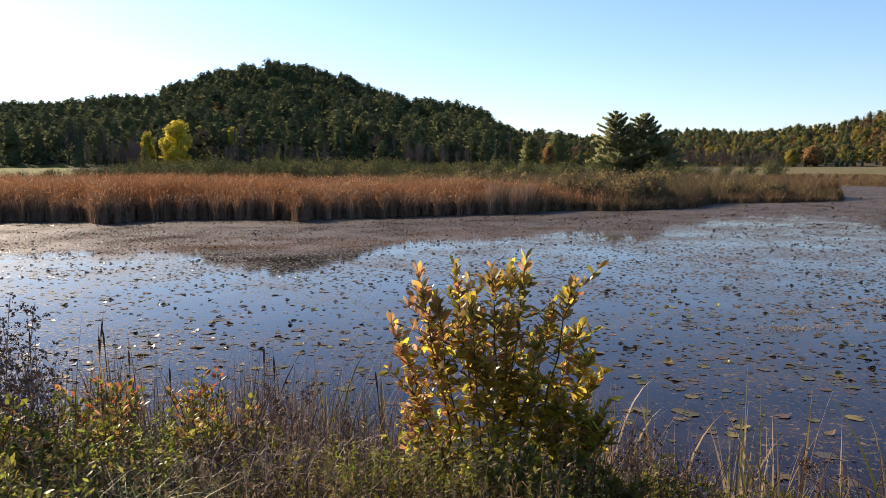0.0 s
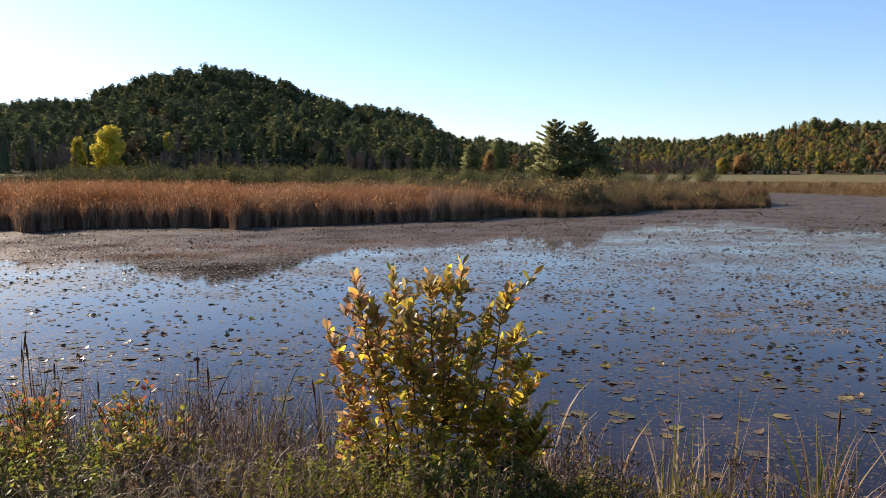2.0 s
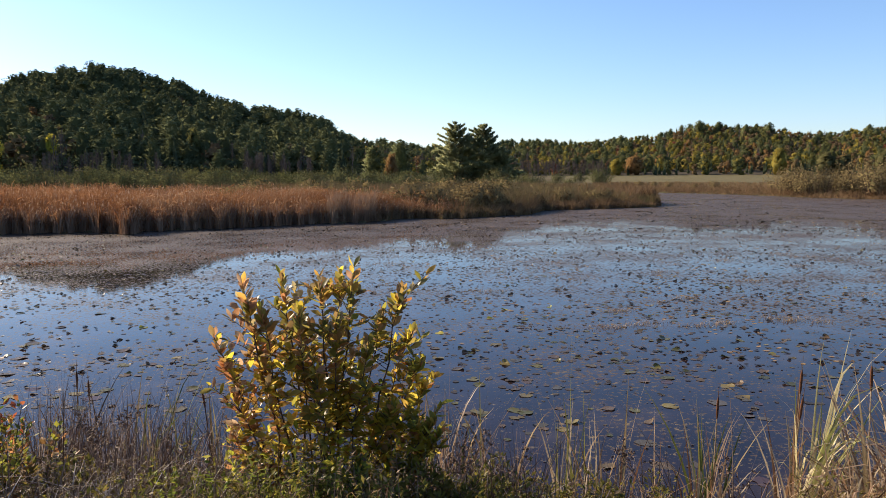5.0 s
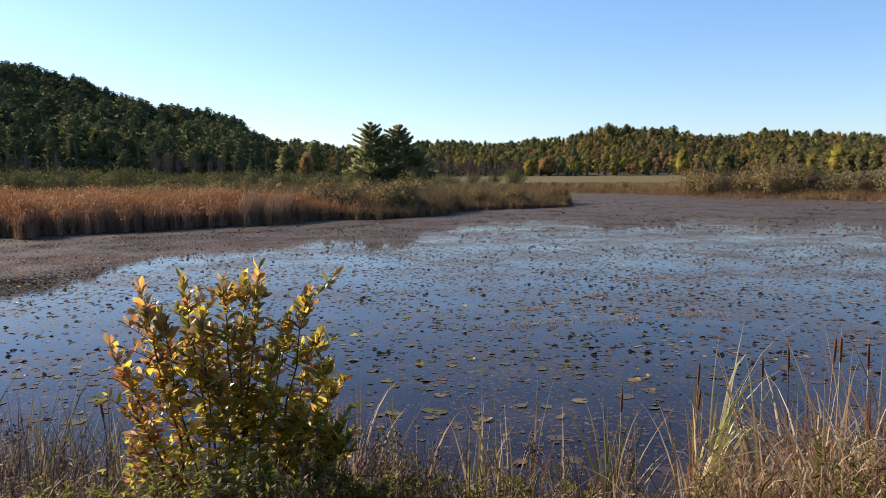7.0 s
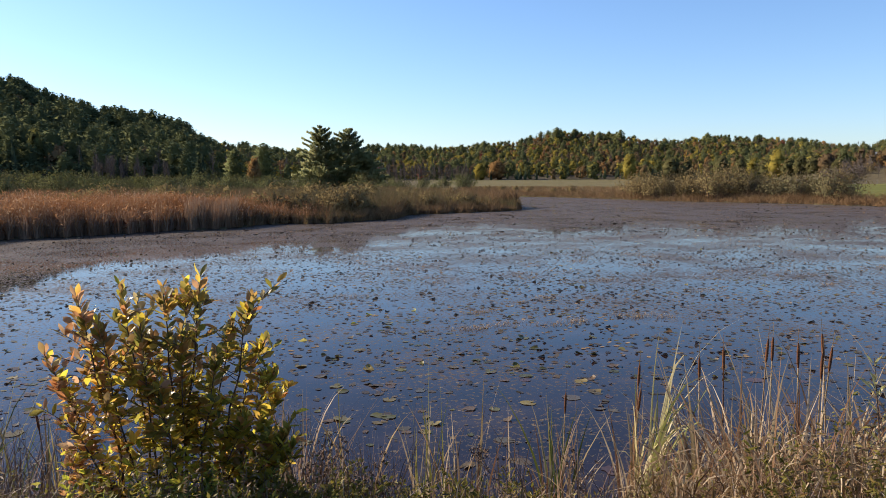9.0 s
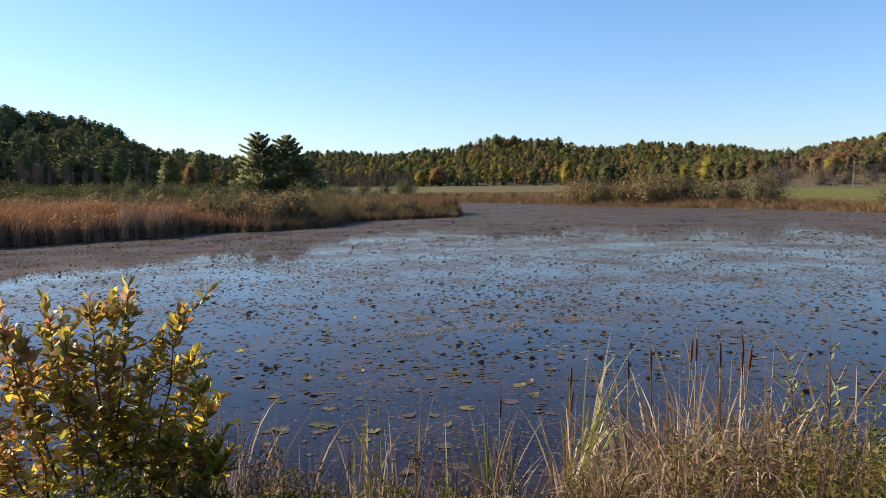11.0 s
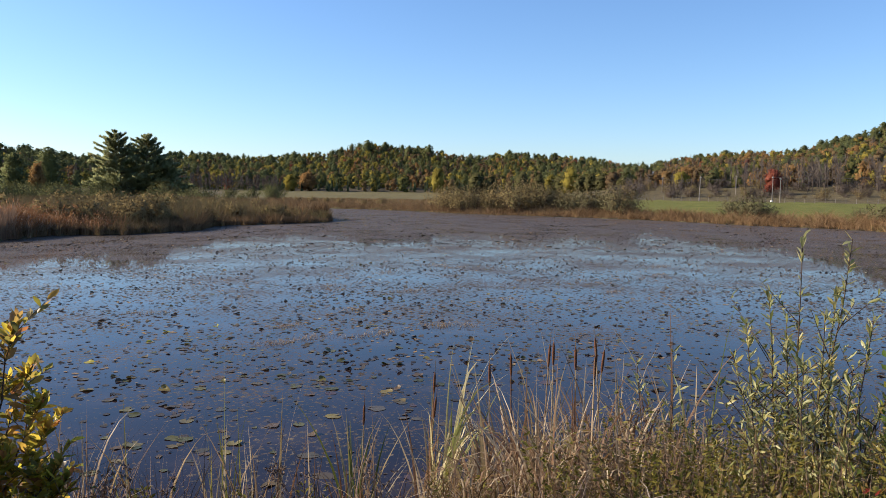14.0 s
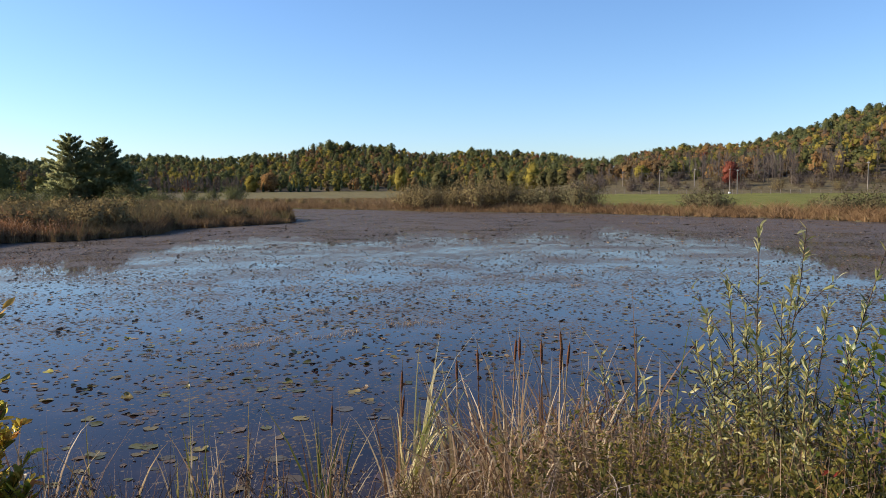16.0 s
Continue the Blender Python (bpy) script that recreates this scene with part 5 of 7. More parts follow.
# leaf clumps without spikes
for az, r, top, n, mat, arch in ((22.6, 6.0, 1.65, 6, BLADE_GREEN, 0.05), (21.9, 6.05, 1.55, 5, BLADE_GREEN, 0.05), (26.2, 5.95, 1.5, 6, BLADE_TAN, 0.1), (28.4, 5.85, 1.4, 4, BLADE_TAN, 0.1), (25.0, 5.9, 1.45, 5, BLADE_TAN, 0.08), (24.2, 5.9, 1.2, 4, BLADE_TAN, 0.12),
                                 (12.4, 5.9, 1.84, 5, BLADE_TAN, 0.2), (11.4, 5.9, 1.79, 6, BLADE_TAN, 0.2), (15.5, 6.2, 1.6, 2, BLADE_GREEN, 0.1), (17.0, 5.8, 1.3, 4, BLADE_DRY, 0.3), (14.2, 5.7, 1.35, 4, BLADE_DRY, 0.25),
                                 (-7.1, 6.6, 1.62, 4, BLADE_GREEN, 0.3), (-8.4, 6.6, 1.45, 4, BLADE_GREEN, 0.3), (-10.3, 6.7, 1.5, 6, BLADE_DRY, 0.2), (-26.3, 7.6, 1.3, 6, BLADE_GREEN, 0.18), (-27.3, 7.4, 1.4, 5, BLADE_GREEN, 0.2), (-12.2, 6.5, 1.5, 7, BLADE_DRY, 0.2), (-14.3, 6.5, 1.4, 6, BLADE_DRY, 0.2),
                                 (32.3, 5.45, 1.6, 10, BLADE_GREEN, 0.06), (33.0, 5.4, 1.45, 9, BLADE_GREEN, 0.1), (31.7, 5.4, 1.4, 7, BLADE_TAN, 0.2), (34.0, 5.35, 1.35, 7, BLADE_TAN, 0.15),
                                 (38.4, 5.2, 1.7, 10, BLADE_TAN, 0.12), (39.4, 5.25, 1.95, 8, BLADE_GREEN, 0.1), (38.0, 5.1, 1.6, 9, BLADE_TAN, 0.1),
                                 (42.2, 5.1, 1.7, 6, BLADE_TAN, 0.3), (43.6, 5.0, 1.75, 8, BLADE_TAN, 0.3), (45.0, 4.95, 1.8, 9, BLADE_TAN, 0.3), (46.4, 4.9, 1.85, 9, BLADE_TAN, 0.35), (48.0, 4.85, 1.9, 9, BLADE_TAN, 0.3), (49.4, 4.8, 1.95, 10, BLADE_TAN, 0.3), (51.0, 4.8, 2.0, 10, BLADE_TAN, 0.3),
                                 (52.4, 4.75, 2.1, 9, BLADE_TAN, 0.25), (54.0, 4.7, 2.05, 8, BLADE_TAN, 0.3), (55.8, 4.75, 2.1, 7, BLADE_TAN, 0.25), (57.5, 4.8, 2.15, 7, BLADE_GREEN, 0.2), (60.0, 4.85, 2.1, 7, BLADE_TAN, 0.3), (63.0, 4.9, 2.15, 7, BLADE_TAN, 0.3), (66.0, 5.0, 2.1, 7, BLADE_TAN, 0.25), (69.0, 5.0, 2.2, 7, BLADE_TAN, 0.3)):
    cattail(az, r, top, False, n, mat, arch, sag=0.3 if az > 41 else 0.0)


PALE_BLADE = foliage("pale_cattail_blade", [(0.24, 0.25, 0.075), (0.38, 0.34, 0.13), (0.50, 0.42, 0.20), (0.58, 0.50, 0.29)], 1.5, 0.35, 0.45, 0.15, 0.15)
for az, r, top, n, arch in ((38.7, 5.15, 1.85, 12, 0.22), (39.3, 5.2, 2.05, 12, 0.2), (39.2, 5.05, 1.8, 12, 0.34), (38.5, 5.05, 1.6, 9, 0.25), (40.0, 5.1, 1.7, 9, 0.3)):
    cattail(az, r, top, False, n, PALE_BLADE, arch, "pale arching clump of cattail leaves at the water's edge", None, 0.15, -0.6, 0.05, 0.42)
for az0, r0, tall, count in ((11.6, 5.7, 1.35, 4), (13.4, 5.5, 1.15, 3), (17.6, 5.6, 1.0, 2), (21.6, 5.8, 1.35, 3), (23.6, 5.6, 1.2, 3), (25.4, 5.7, 1.25, 3), (28.2, 5.5, 1.1, 2), (31.8, 5.4, 1.35, 4), (34.6, 5.3, 1.1, 2), (36.6, 5.2, 1.2, 3)):
    for i in range(count):      # lesser shoots crowd round the tall ones
        cattail(az0 + rng.normal(0, 0.5), r0 + rng.normal(0, 0.12), tall * rng.uniform(0.75, 1.05), False, int(rng.integers(4, 8)), (BLADE_TAN, BLADE_GREEN, BLADE_TAN, BLADE_DRY)[int(rng.integers(4))], rng.uniform(0.12, 0.4))
for az, r, top, n in ((-8.9, 6.3, 1.72, 6), (-8.2, 6.25, 1.85, 6), (-9.6, 6.3, 1.6, 5), (-24.6, 6.9, 1.5, 7), (-25.6, 7.0, 1.45, 6)):
    cattail(az, r, top, False, n, BLADE_GREEN, 0.28, "long grey-green cattail leaves leaning over the water", sway=0.0, broad=0.06, sag=0.08)
for i in range(10):
    cattail(rng.uniform(-32, -2), rng.uniform(6.2, 7.4), rng.uniform(1.0, 1.45), False, 5, (BLADE_GREEN, BLADE_DRY)[i % 2], rng.uniform(0.15, 0.3))


def branching(g, stems, height, width, bend=0.25):
    """Stem lines of a shrub, each a list of points from the base."""
    lines = []
    for i in range(stems):
        a = g.uniform(0, 6.28)
        o = width / 2 * g.uniform(0.15, 1.0)
        h = height * g.uniform(0.7, 1.0)
        k = np.linspace(0, 1, 6)[:, None]
        dirn = np.array([[np.cos(a), np.sin(a), 0]])
        lines.append(dirn * o * k ** (1 + bend) + np.array([[0, 0, 1]]) * h * k + g.normal(0, 0.012, (6, 3)) * k + dirn * g.normal(0, 0.02))
    return lines


def along_line(line, k):
    x = np.clip(k, 0, 1) * (len(line) - 1)
    i = np.minimum(x.astype(int), len(line) - 2)
    f = (x - i)[:, None]
    return line[i] * (1 - f) + line[i + 1] * f, unit(line[i + 1] - line[i])


def leafy_shrub(name, label, category, az, r, height, width, stems, per_stem, size, material, seed, ratio=0.5, start=0.3, twig=0.18, group="", extra=None, wood=None, up=0.5):
    """A small shrub or leafy herb: each stem a part, twigs, and leaves."""
    g = np.random.default_rng(seed)
    p = ground_at(az, r) - np.array([0, 0, 0.03])
    t = thing(name, label, category, p, group)
    lp, ld, tw = [], [], []
    for line in branching(g, stems, height, width):
        part("stem", tube(line, 0.0035 + 0.004 * height, 0.002, 4), wood or TWIG, t)
        k = g.uniform(start, 1.0, per_stem) ** 0.8
        q, d = along_line(line, k)
        a = g.uniform(0, 6.28, per_stem)
        out = np.stack([np.cos(a), np.sin(a), g.normal(up, 0.3, per_stem)], 1)
        reach = twig * g.uniform(0.0, 1.0, (per_stem, 1)) * (1.15 - k[:, None])
        e = q + unit(out) * reach
        for x, y in zip(q[::3], e[::3]):
            tw.append(tube([x, y], 0.002, 0.001, 3))
        lp.append(e)
        ld.append(out + d * 0.6)
    lp, ld = np.concatenate(lp), np.concatenate(ld)
    part("twig", join(*tw), wood or TWIG, t)
    part("foliage", (leaves if size > 0.055 else small_leaves)(lp, ld, g.uniform(0.65, 1.15, len(lp)) * size, ratio), material, t)
    if extra:
        m, label2, share = extra
        q = g.choice(len(lp), max(3, int(len(lp) * share)), replace=False)
        part("coloured_foliage", leaves(lp[q] + g.normal(0, 0.02, (len(q), 3)), ld[q], size, ratio), m, t, label2)
    return t


def big_shrub():
    """The yellowing viburnum: bare lower stems, upright shoots with large paired leaves, single leaves on the outside."""
    g = np.random.default_rng(41)
    p = ground_at(4.0, 4.6) - np.array([0, 0, 0.05])
    t = thing("viburnum_shrub", "viburnum shrub with yellow, olive and orange autumn leaves on the bank", "shrub", p)
    tips = [(-1.9, 4.55, 2.35), (0.9, 4.7, 2.38), (3.7, 4.6, 2.37), (6.3, 4.6, 2.43), (9.9, 4.5, 2.30), (-4.0, 4.5, 2.05), (11.4, 4.6, 1.85), (-2.8, 4.4, 1.7), (8.4, 4.75, 2.14), (-0.6, 4.4, 2.2), (2.2, 4.3, 2.2), (5.0, 4.25, 2.15), (7.4, 4.3, 2.0), (5.2, 4.95, 2.36), (1.9, 5.0, 2.27), (10.6, 4.9, 2.0), (-1.4, 4.9, 2.05), (12.4, 4.4, 1.5), (-3.0, 4.7, 1.45), (9.4, 4.2, 1.62), (3.4, 4.15, 1.85), (12.0, 4.7, 1.3), (11.0, 4.3, 1.25), (11.7, 4.8, 1.68), (12.8, 4.5, 1.4)]
    groups = {"foliage": [], "upper": [], "green": [], "red": []}
    tw = []
    for i, (az, r, z) in enumerate(tips):
        e = np.array((*polar(az, 4.55 + 0.45 * (r - 4.55)), z)) - p
        root = np.array((e[0] * 0.3 + g.normal(0, 0.05), e[1] * 0.3 + g.normal(0, 0.05), 0.0))
        k = np.linspace(0, 1, 8)[:, None]
        line = root + (e - root) * np.concatenate([k ** 1.25, k ** 1.25, k], 1) + g.normal(0, 0.014, (8, 3)) * np.sin(np.pi * k)
        part("stem", tube(line, 0.012 if i < 9 else 0.008, 0.0025, 5), TWIG, t)
        # paired leaves up the shoot, each pair turned against the last, held upright near the end
        pairs = 40
        kk = np.repeat(np.sort(np.concatenate([g.uniform(0.42, 0.97, pairs - 7), np.linspace(0.86, 1.0, 7)])), 2)
        q, d = along_line(line, kk)
        turn = np.repeat(np.arange(pairs) * 1.57 + g.uniform(0, 6.28), 2) + np.tile([0, np.pi], pairs) + g.normal(0, 0.3, pairs * 2)
        lift = np.interp(kk, [0.3, 0.75, 0.9, 1.0], [-0.1, 0.35, 0.9, 2.2]) + g.normal(0, 0.25, pairs * 2)
        out = np.stack([np.cos(turn), np.sin(turn), lift], 1)
        size = g.uniform(0.066, 0.106, pairs * 2) * np.interp(kk, [0.3, 0.9, 1.0], [0.85, 1.0, 0.85])
        sets = [(q, out, size)]
        for _ in range(10):      # side twigs
            k0 = g.uniform(0.42, 0.94)
            q0, d = along_line(line, np.array([k0]))
            a = g.uniform(0, 6.28)
            L = g.uniform(0.12, 0.34) * (1.2 - 0.7 * k0)
            end = q0[0] + np.array((np.cos(a), np.sin(a), g.uniform(0.35, 1.1))) * L
            tw.append(tube([q0[0], (q0[0] + end) / 2 + np.array([0, 0, 0.01]), end], 0.003, 0.0015, 3))
            m = 8
            k2 = g.uniform(0.35, 1.0, (m, 1))
            a2 = g.uniform(0, 6.28, m)
            sets.append((q0[0] + (end - q0[0]) * k2, np.stack([np.cos(a2), np.sin(a2), g.normal(0.3, 0.45, m)], 1) + (end - q0[0]) / L * 0.6, g.uniform(0.056, 0.096, m)))
        for q, out, size in sets:
            for n in range(len(q)):
                high = (q[n, 2] + p[2] - 1.75) / 0.6 + g.normal(0, 0.3)
                side = q[n, 0] + g.normal(0, 0.10)
                kind = "red" if (side < -0.42 and g.random() < 0.6) or g.random() < 0.06 else "upper" if high > 0.25 and g.random() < 0.8 else "green" if side > 0.1 and high < -0.2 and g.random() < 0.6 else "foliage"
                groups[kind].append((q[n], out[n], size[n]))
    part("twig", join(*tw), TWIG, t)
    # yellow-green leaves low between the stems, their colour raised to stand for backlight
    m = 380
    a, o = g.uniform(0, 6.28, m), g.uniform(0.1, 0.62, m)
    low = np.stack([np.cos(a) * o, np.sin(a) * o, g.uniform(0.1, 0.8, m)], 1)
    part("lower_foliage", leaves(low, g.normal(size=(m, 3)) + np.array([0, 0, 0.2]), g.uniform(0.05, 0.085, m), 0.46), LOW_LEAF, t, "yellow-green lower leaves brightened for backlight")
    # the highest leaves are picked out singly; the rest is joined
    upper = sorted(groups["upper"], key=lambda w: -w[0][2])
    single, groups["upper"] = upper[:260], upper[260:]
    for kind, name, material, label in (("foliage", "foliage", VIB, ""), ("upper", "foliage", VIB_OLIVE, "olive-brown upper leaves"), ("green", "lower_foliage", VIB_GREEN, "dark green shaded leaves"), ("red", "reddened_foliage", VIB_RED, "reddened autumn leaves")):
        q, out, size = (np.array([w[n] for w in groups[kind]]) for n in range(3))
        part(name, leaves(q, out, size, 0.44), material, t, label)
    shapes = [mesh_of("leaf", *leaves(np.zeros((1, 3)), np.array([[0, 1.0, 0.0]]), 1.0, rt), VIB_OLIVE if rt != 0.4 else VIB) for rt in (0.38, 0.42, 0.44, 0.4, 0.46, 0.36)]
    for q, out, size in single:
        o = new("leaf", shapes[int(g.integers(6))])
        o.parent = t
        o.matrix_local = Matrix.Translation(q) @ Vector(out).to_track_quat("Y", "Z").to_matrix().to_4x4() @ Matrix.Rotation(g.normal(0, 0.5), 4, "Y") @ Matrix.Diagonal((size, size, size, 1))


big_shrub()

BROAD = foliage("broad_green_leaf", [(0.05, 0.085, 0.012), (0.09, 0.14, 0.02), (0.15, 0.20, 0.03), (0.30, 0.27, 0.04)], 2.5, 0.5, 0.35, 0.2, 0.45)
# willow at the water's edge, with long pale leaves
def willow():
    g = np.random.default_rng(52)
    p = ground_at(65.0, 3.9) - np.array([0, 0, 0.05])
    t = thing("willow_sapling", "young willow with slender stems and pale green leaves", "shrub", p)
    lp, ld, tw = [], [], []
    for az, r, z in ((64.2, 3.9, 2.83), (67.0, 3.95, 2.82), (71.5, 3.95, 2.74), (62.3, 3.9, 2.58), (61.0, 3.9, 2.42), (65.8, 3.8, 2.5), (68.5, 3.85, 2.5), (63.4, 4.0, 2.45), (66.3, 4.05, 2.6), (64.8, 3.7, 2.3), (60.2, 4.0, 2.25), (67.6, 3.7, 2.3), (71.5, 3.8, 2.4)):
        e = np.array((*polar(az, r), z)) - p
        root = np.array((e[0] * 0.2, e[1] * 0.2, 0)) + g.normal(0, 0.03, 3) * np.array([1, 1, 0])
        k = np.linspace(0, 1, 8)[:, None]
        line = root + (e - root) * np.concatenate([k ** 1.3, k ** 1.3, k], 1) + g.normal(0, 0.012, (8, 3)) * np.sin(np.pi * k)
        part("stem", tube(line, 0.007, 0.0018, 5), TWIG, t)
        m = 120
        kk = g.uniform(0.25, 1.0, m)
        q, d = along_line(line, kk)
        a = g.uniform(0, 6.28, m)
        lp.append(q), ld.append(np.stack([np.cos(a), np.sin(a), g.uniform(0.8, 2.4, m)], 1))
        for _ in range(12):
            k0 = g.uniform(0.22, 0.82)
            q, d = along_line(line, np.array([k0]))
            a = g.uniform(0, 6.28)
            end = q[0] + np.array((np.cos(a) * 0.8, np.sin(a) * 0.8, g.uniform(0.4, 1.0))) * g.uniform(0.12, 0.34)
            tw.append(tube([q[0], end], 0.003, 0.0012, 3))
            kk = g.uniform(0.2, 1, (8, 1))
            a = g.uniform(0, 6.28, 8)
            lp.append(q[0] + (end - q[0]) * kk), ld.append(np.stack([np.cos(a), np.sin(a), g.uniform(0.5, 1.6, 8)], 1))
    part("twig", join(*tw), TWIG, t)
    lp, ld = np.concatenate(lp), np.concatenate(ld)
    part("foliage", leaves(lp, ld * np.array([1, 1, 0.8]) + g.normal(0, 0.45, ld.shape), g.uniform(0.035, 0.068, len(lp)), 0.25), WILLOW, t)


willow()
for k, (az0, r0, h0) in enumerate(((59.0, 4.2, 1.25), (62.0, 4.1, 1.35), (65.5, 4.2, 1.3), (68.5, 4.1, 1.35), (60.5, 3.8, 1.0), (66.8, 3.7, 1.1))):
    leafy_shrub("willow_sapling", "low bushy willow with narrow pale green leaves", "shrub", az0, r0, h0, 0.55, 7, 60, 0.06, WILLOW, 640 + k, 0.24, 0.25, 0.2)
leafy_shrub("willow_sapling", "slender willow shoot with pale green leaves", "shrub", 55.6, 4.45, 1.75, 0.35, 4, 26, 0.075, WILLOW, 61, 0.25, 0.45, 0.1)
leafy_shrub("buckthorn_shrub", "leafy green shrub with broad leaves", "shrub", 73.6, 3.7, 1.6, 0.62, 12, 75, 0.042, BROAD, 62, 0.66, 0.35, 0.2)

# low leafy shrubs and herbs on the bank: bearing, distance, height, width, stems
# green-brown herb leaf with the bank's deep shade put into its colour
DARK_HERB = foliage("shade_darkened_leaf", [(0.032, 0.034, 0.008), (0.07, 0.068, 0.014), (0.155, 0.13, 0.03), (0.15, 0.08, 0.028)], 2.5, 0.4, 0.5, 0.4, 0.06)
# bright green leaf, its colour raised further for backlight and lens flare
GREEN = foliage("flare_raised_green_leaf", [(0.09, 0.13, 0.02), (0.19, 0.225, 0.032), (0.36, 0.35, 0.055), (0.15, 0.105, 0.04)], 2.5, 0.55, 0.4, 0.4)
LOW = ((-24.0, 4.9, 0.72, 0.55, 8, DOGWOOD), (-25.4, 4.5, 0.6, 0.5, 8, DOGWOOD), (-18.3, 4.9, 0.78, 0.4, 6, DOGWOOD), (-17.0, 4.6, 0.65, 0.5, 7, DOGWOOD),
       (-13.0, 4.7, 0.5, 0.5, 7, HERB), (-21.5, 4.4, 0.5, 0.5, 7, HERB), (-32.5, 4.4, 0.75, 0.6, 8, DOGWOOD), (-10.0, 4.6, 0.4, 0.5, 7, HERB), (-6.5, 4.6, 0.42, 0.5, 7, HERB),
(-3.0, 4.3, 0.34, 0.5, 7, GREEN), (1.5, 4.1, 0.34, 0.5, 7, GREEN), (5.0, 4.2, 0.42, 0.5, 8, GREEN), (9.5, 4.3, 0.4, 0.5, 7, HERB), (12.5, 4.4, 0.4, 0.5, 7, HERB), (8.0, 3.9, 0.36, 0.5, 7, GREEN), (14.5, 4.5, 0.4, 0.5, 7, HERB), (-4.5, 3.9, 0.3, 0.5, 6, HERB), (-32.0, 3.7, 0.5, 0.5, 8, GREEN), (-29.5, 3.6, 0.45, 0.5, 8, GREEN), (-33.5, 3.9, 0.6, 0.5, 8, GREEN), (17.0, 5.0, 0.5, 0.5, 8, HERB), (21.5, 5.05, 0.5, 0.5, 8, HERB), (25.0, 5.0, 0.5, 0.5, 8, HERB), (29.5, 4.9, 0.5, 0.5, 8, HERB), (33.5, 4.8, 0.45, 0.5, 8, HERB), (36.5, 4.7, 0.45, 0.5, 8, HERB), (16.0, 4.7, 0.35, 0.45, 6, HERB), (20.0, 4.8, 0.35, 0.4, 6, HERB), (23.5, 4.8, 0.4, 0.4, 6, HERB), (27.0, 4.7, 0.35, 0.4, 6, HERB),
       (58.0, 3.9, 0.75, 0.6, 8, HERB), (61.5, 3.6, 0.7, 0.6, 8, DOGWOOD), (64.5, 3.4, 0.65, 0.6, 9, DOGWOOD), (67.5, 3.4, 0.7, 0.6, 9, DOGWOOD), (70.5, 3.3, 0.8, 0.6, 9, DOGWOOD), (66.0, 3.1, 0.6, 0.5, 8, HERB), (62.5, 3.2, 0.5, 0.5, 8, HERB), (69.0, 3.0, 0.65, 0.5, 8, DOGWOOD), (72.5, 3.1, 0.8, 0.6, 9, DOGWOOD), (60.0, 3.3, 0.6, 0.6, 9, HERB), (63.8, 3.8, 0.75, 0.6, 9, HERB), (68.2, 3.8, 0.85, 0.6, 9, HERB), (71.8, 3.7, 0.9, 0.7, 10, HERB), (64.0, 3.0, 0.55, 0.6, 9, HERB), (61.5, 3.1, 0.55, 0.6, 9, HERB), (67.0, 2.9, 0.6, 0.6, 10, HERB), (70.0, 3.5, 0.8, 0.6, 10, HERB), (73.5, 3.5, 0.9, 0.6, 10, HERB), (66.0, 3.6, 0.7, 0.6, 10, HERB), (71.0, 2.9, 0.65, 0.6, 10, HERB), (58.5, 3.4, 0.55, 0.5, 8, HERB), (-29.0, 4.3, 0.6, 0.6, 9, DOGWOOD), (-19.8, 4.6, 0.6, 0.5, 8, HERB), (55.5, 3.8, 0.6, 0.5, 7, HERB))
for i, (az, r, h, w, n, mat) in enumerate(LOW):
    # herb leaf swapped by bearing: brighter copy for glare, darker copy for shade
    mat = GREEN if mat is HERB and (az < -18 or -4 < az < 8) else DARK_HERB if mat is HERB and az > 55 else mat
    red = (AUTUMN_RED, "orange-red leaves", 0.3) if az in (-24.0, -18.3) else (BRAMBLE_RED, "scarlet leaves", 0.03) if az > 66.5 or az in (9.0,) else ((VIB_RED, "orange-brown leaves", 0.10) if mat is DOGWOOD and az < 0 else None)
    leafy_shrub("dogwood_shrub" if mat is DOGWOOD else "leafy_weed", "low yellow-green dogwood turning orange on the bank" if mat is DOGWOOD else "low green leafy weed on the grassy bank", "shrub" if mat is DOGWOOD else "weed", az, r, h * 1.08, w * 1.15, n + 2, 58, (0.05 if az < 40 else 0.036) if mat is DOGWOOD else 0.046 if az < 40 else 0.034, mat, 100 + i, 0.58 if mat is DOGWOOD else 0.45, 0.3 if mat is DOGWOOD else 0.15, 0.2, "bank undergrowth", red)


for k, (az0, r0, h0) in enumerate(((43.0, 4.55, 0.62), (66.8, 3.4, 0.72), (63.6, 3.2, 0.5), (42.2, 4.6, 0.5), (7.5, 3.95, 0.3))):
    leafy_shrub("bramble", "small bramble with scarlet autumn leaves", "shrub", az0, r0, h0, 0.22, 3, 11, 0.034, BRAMBLE_RED, 720 + k, 0.6, 0.55, 0.1)
p = np.concatenate([ground_at(55.2, 3.6)[None] + rng.normal(0, 0.035, (14, 3)) * np.array([1, 1, 0]), ground_at(61.5, 3.3)[None] + rng.normal(0, 0.03, (6, 3)) * np.array([1, 1, 0])])
stuff("bleached_stem", straps(p, rng.uniform(0.45, 0.8, 20), 0.007, rng.uniform(0, 6.28, 20), np.abs(rng.normal(0.1, 0.1, 20)), 0.05, 5, 0.6), BLEACHED, "bleached white dead stalks on the bank", "weeds")


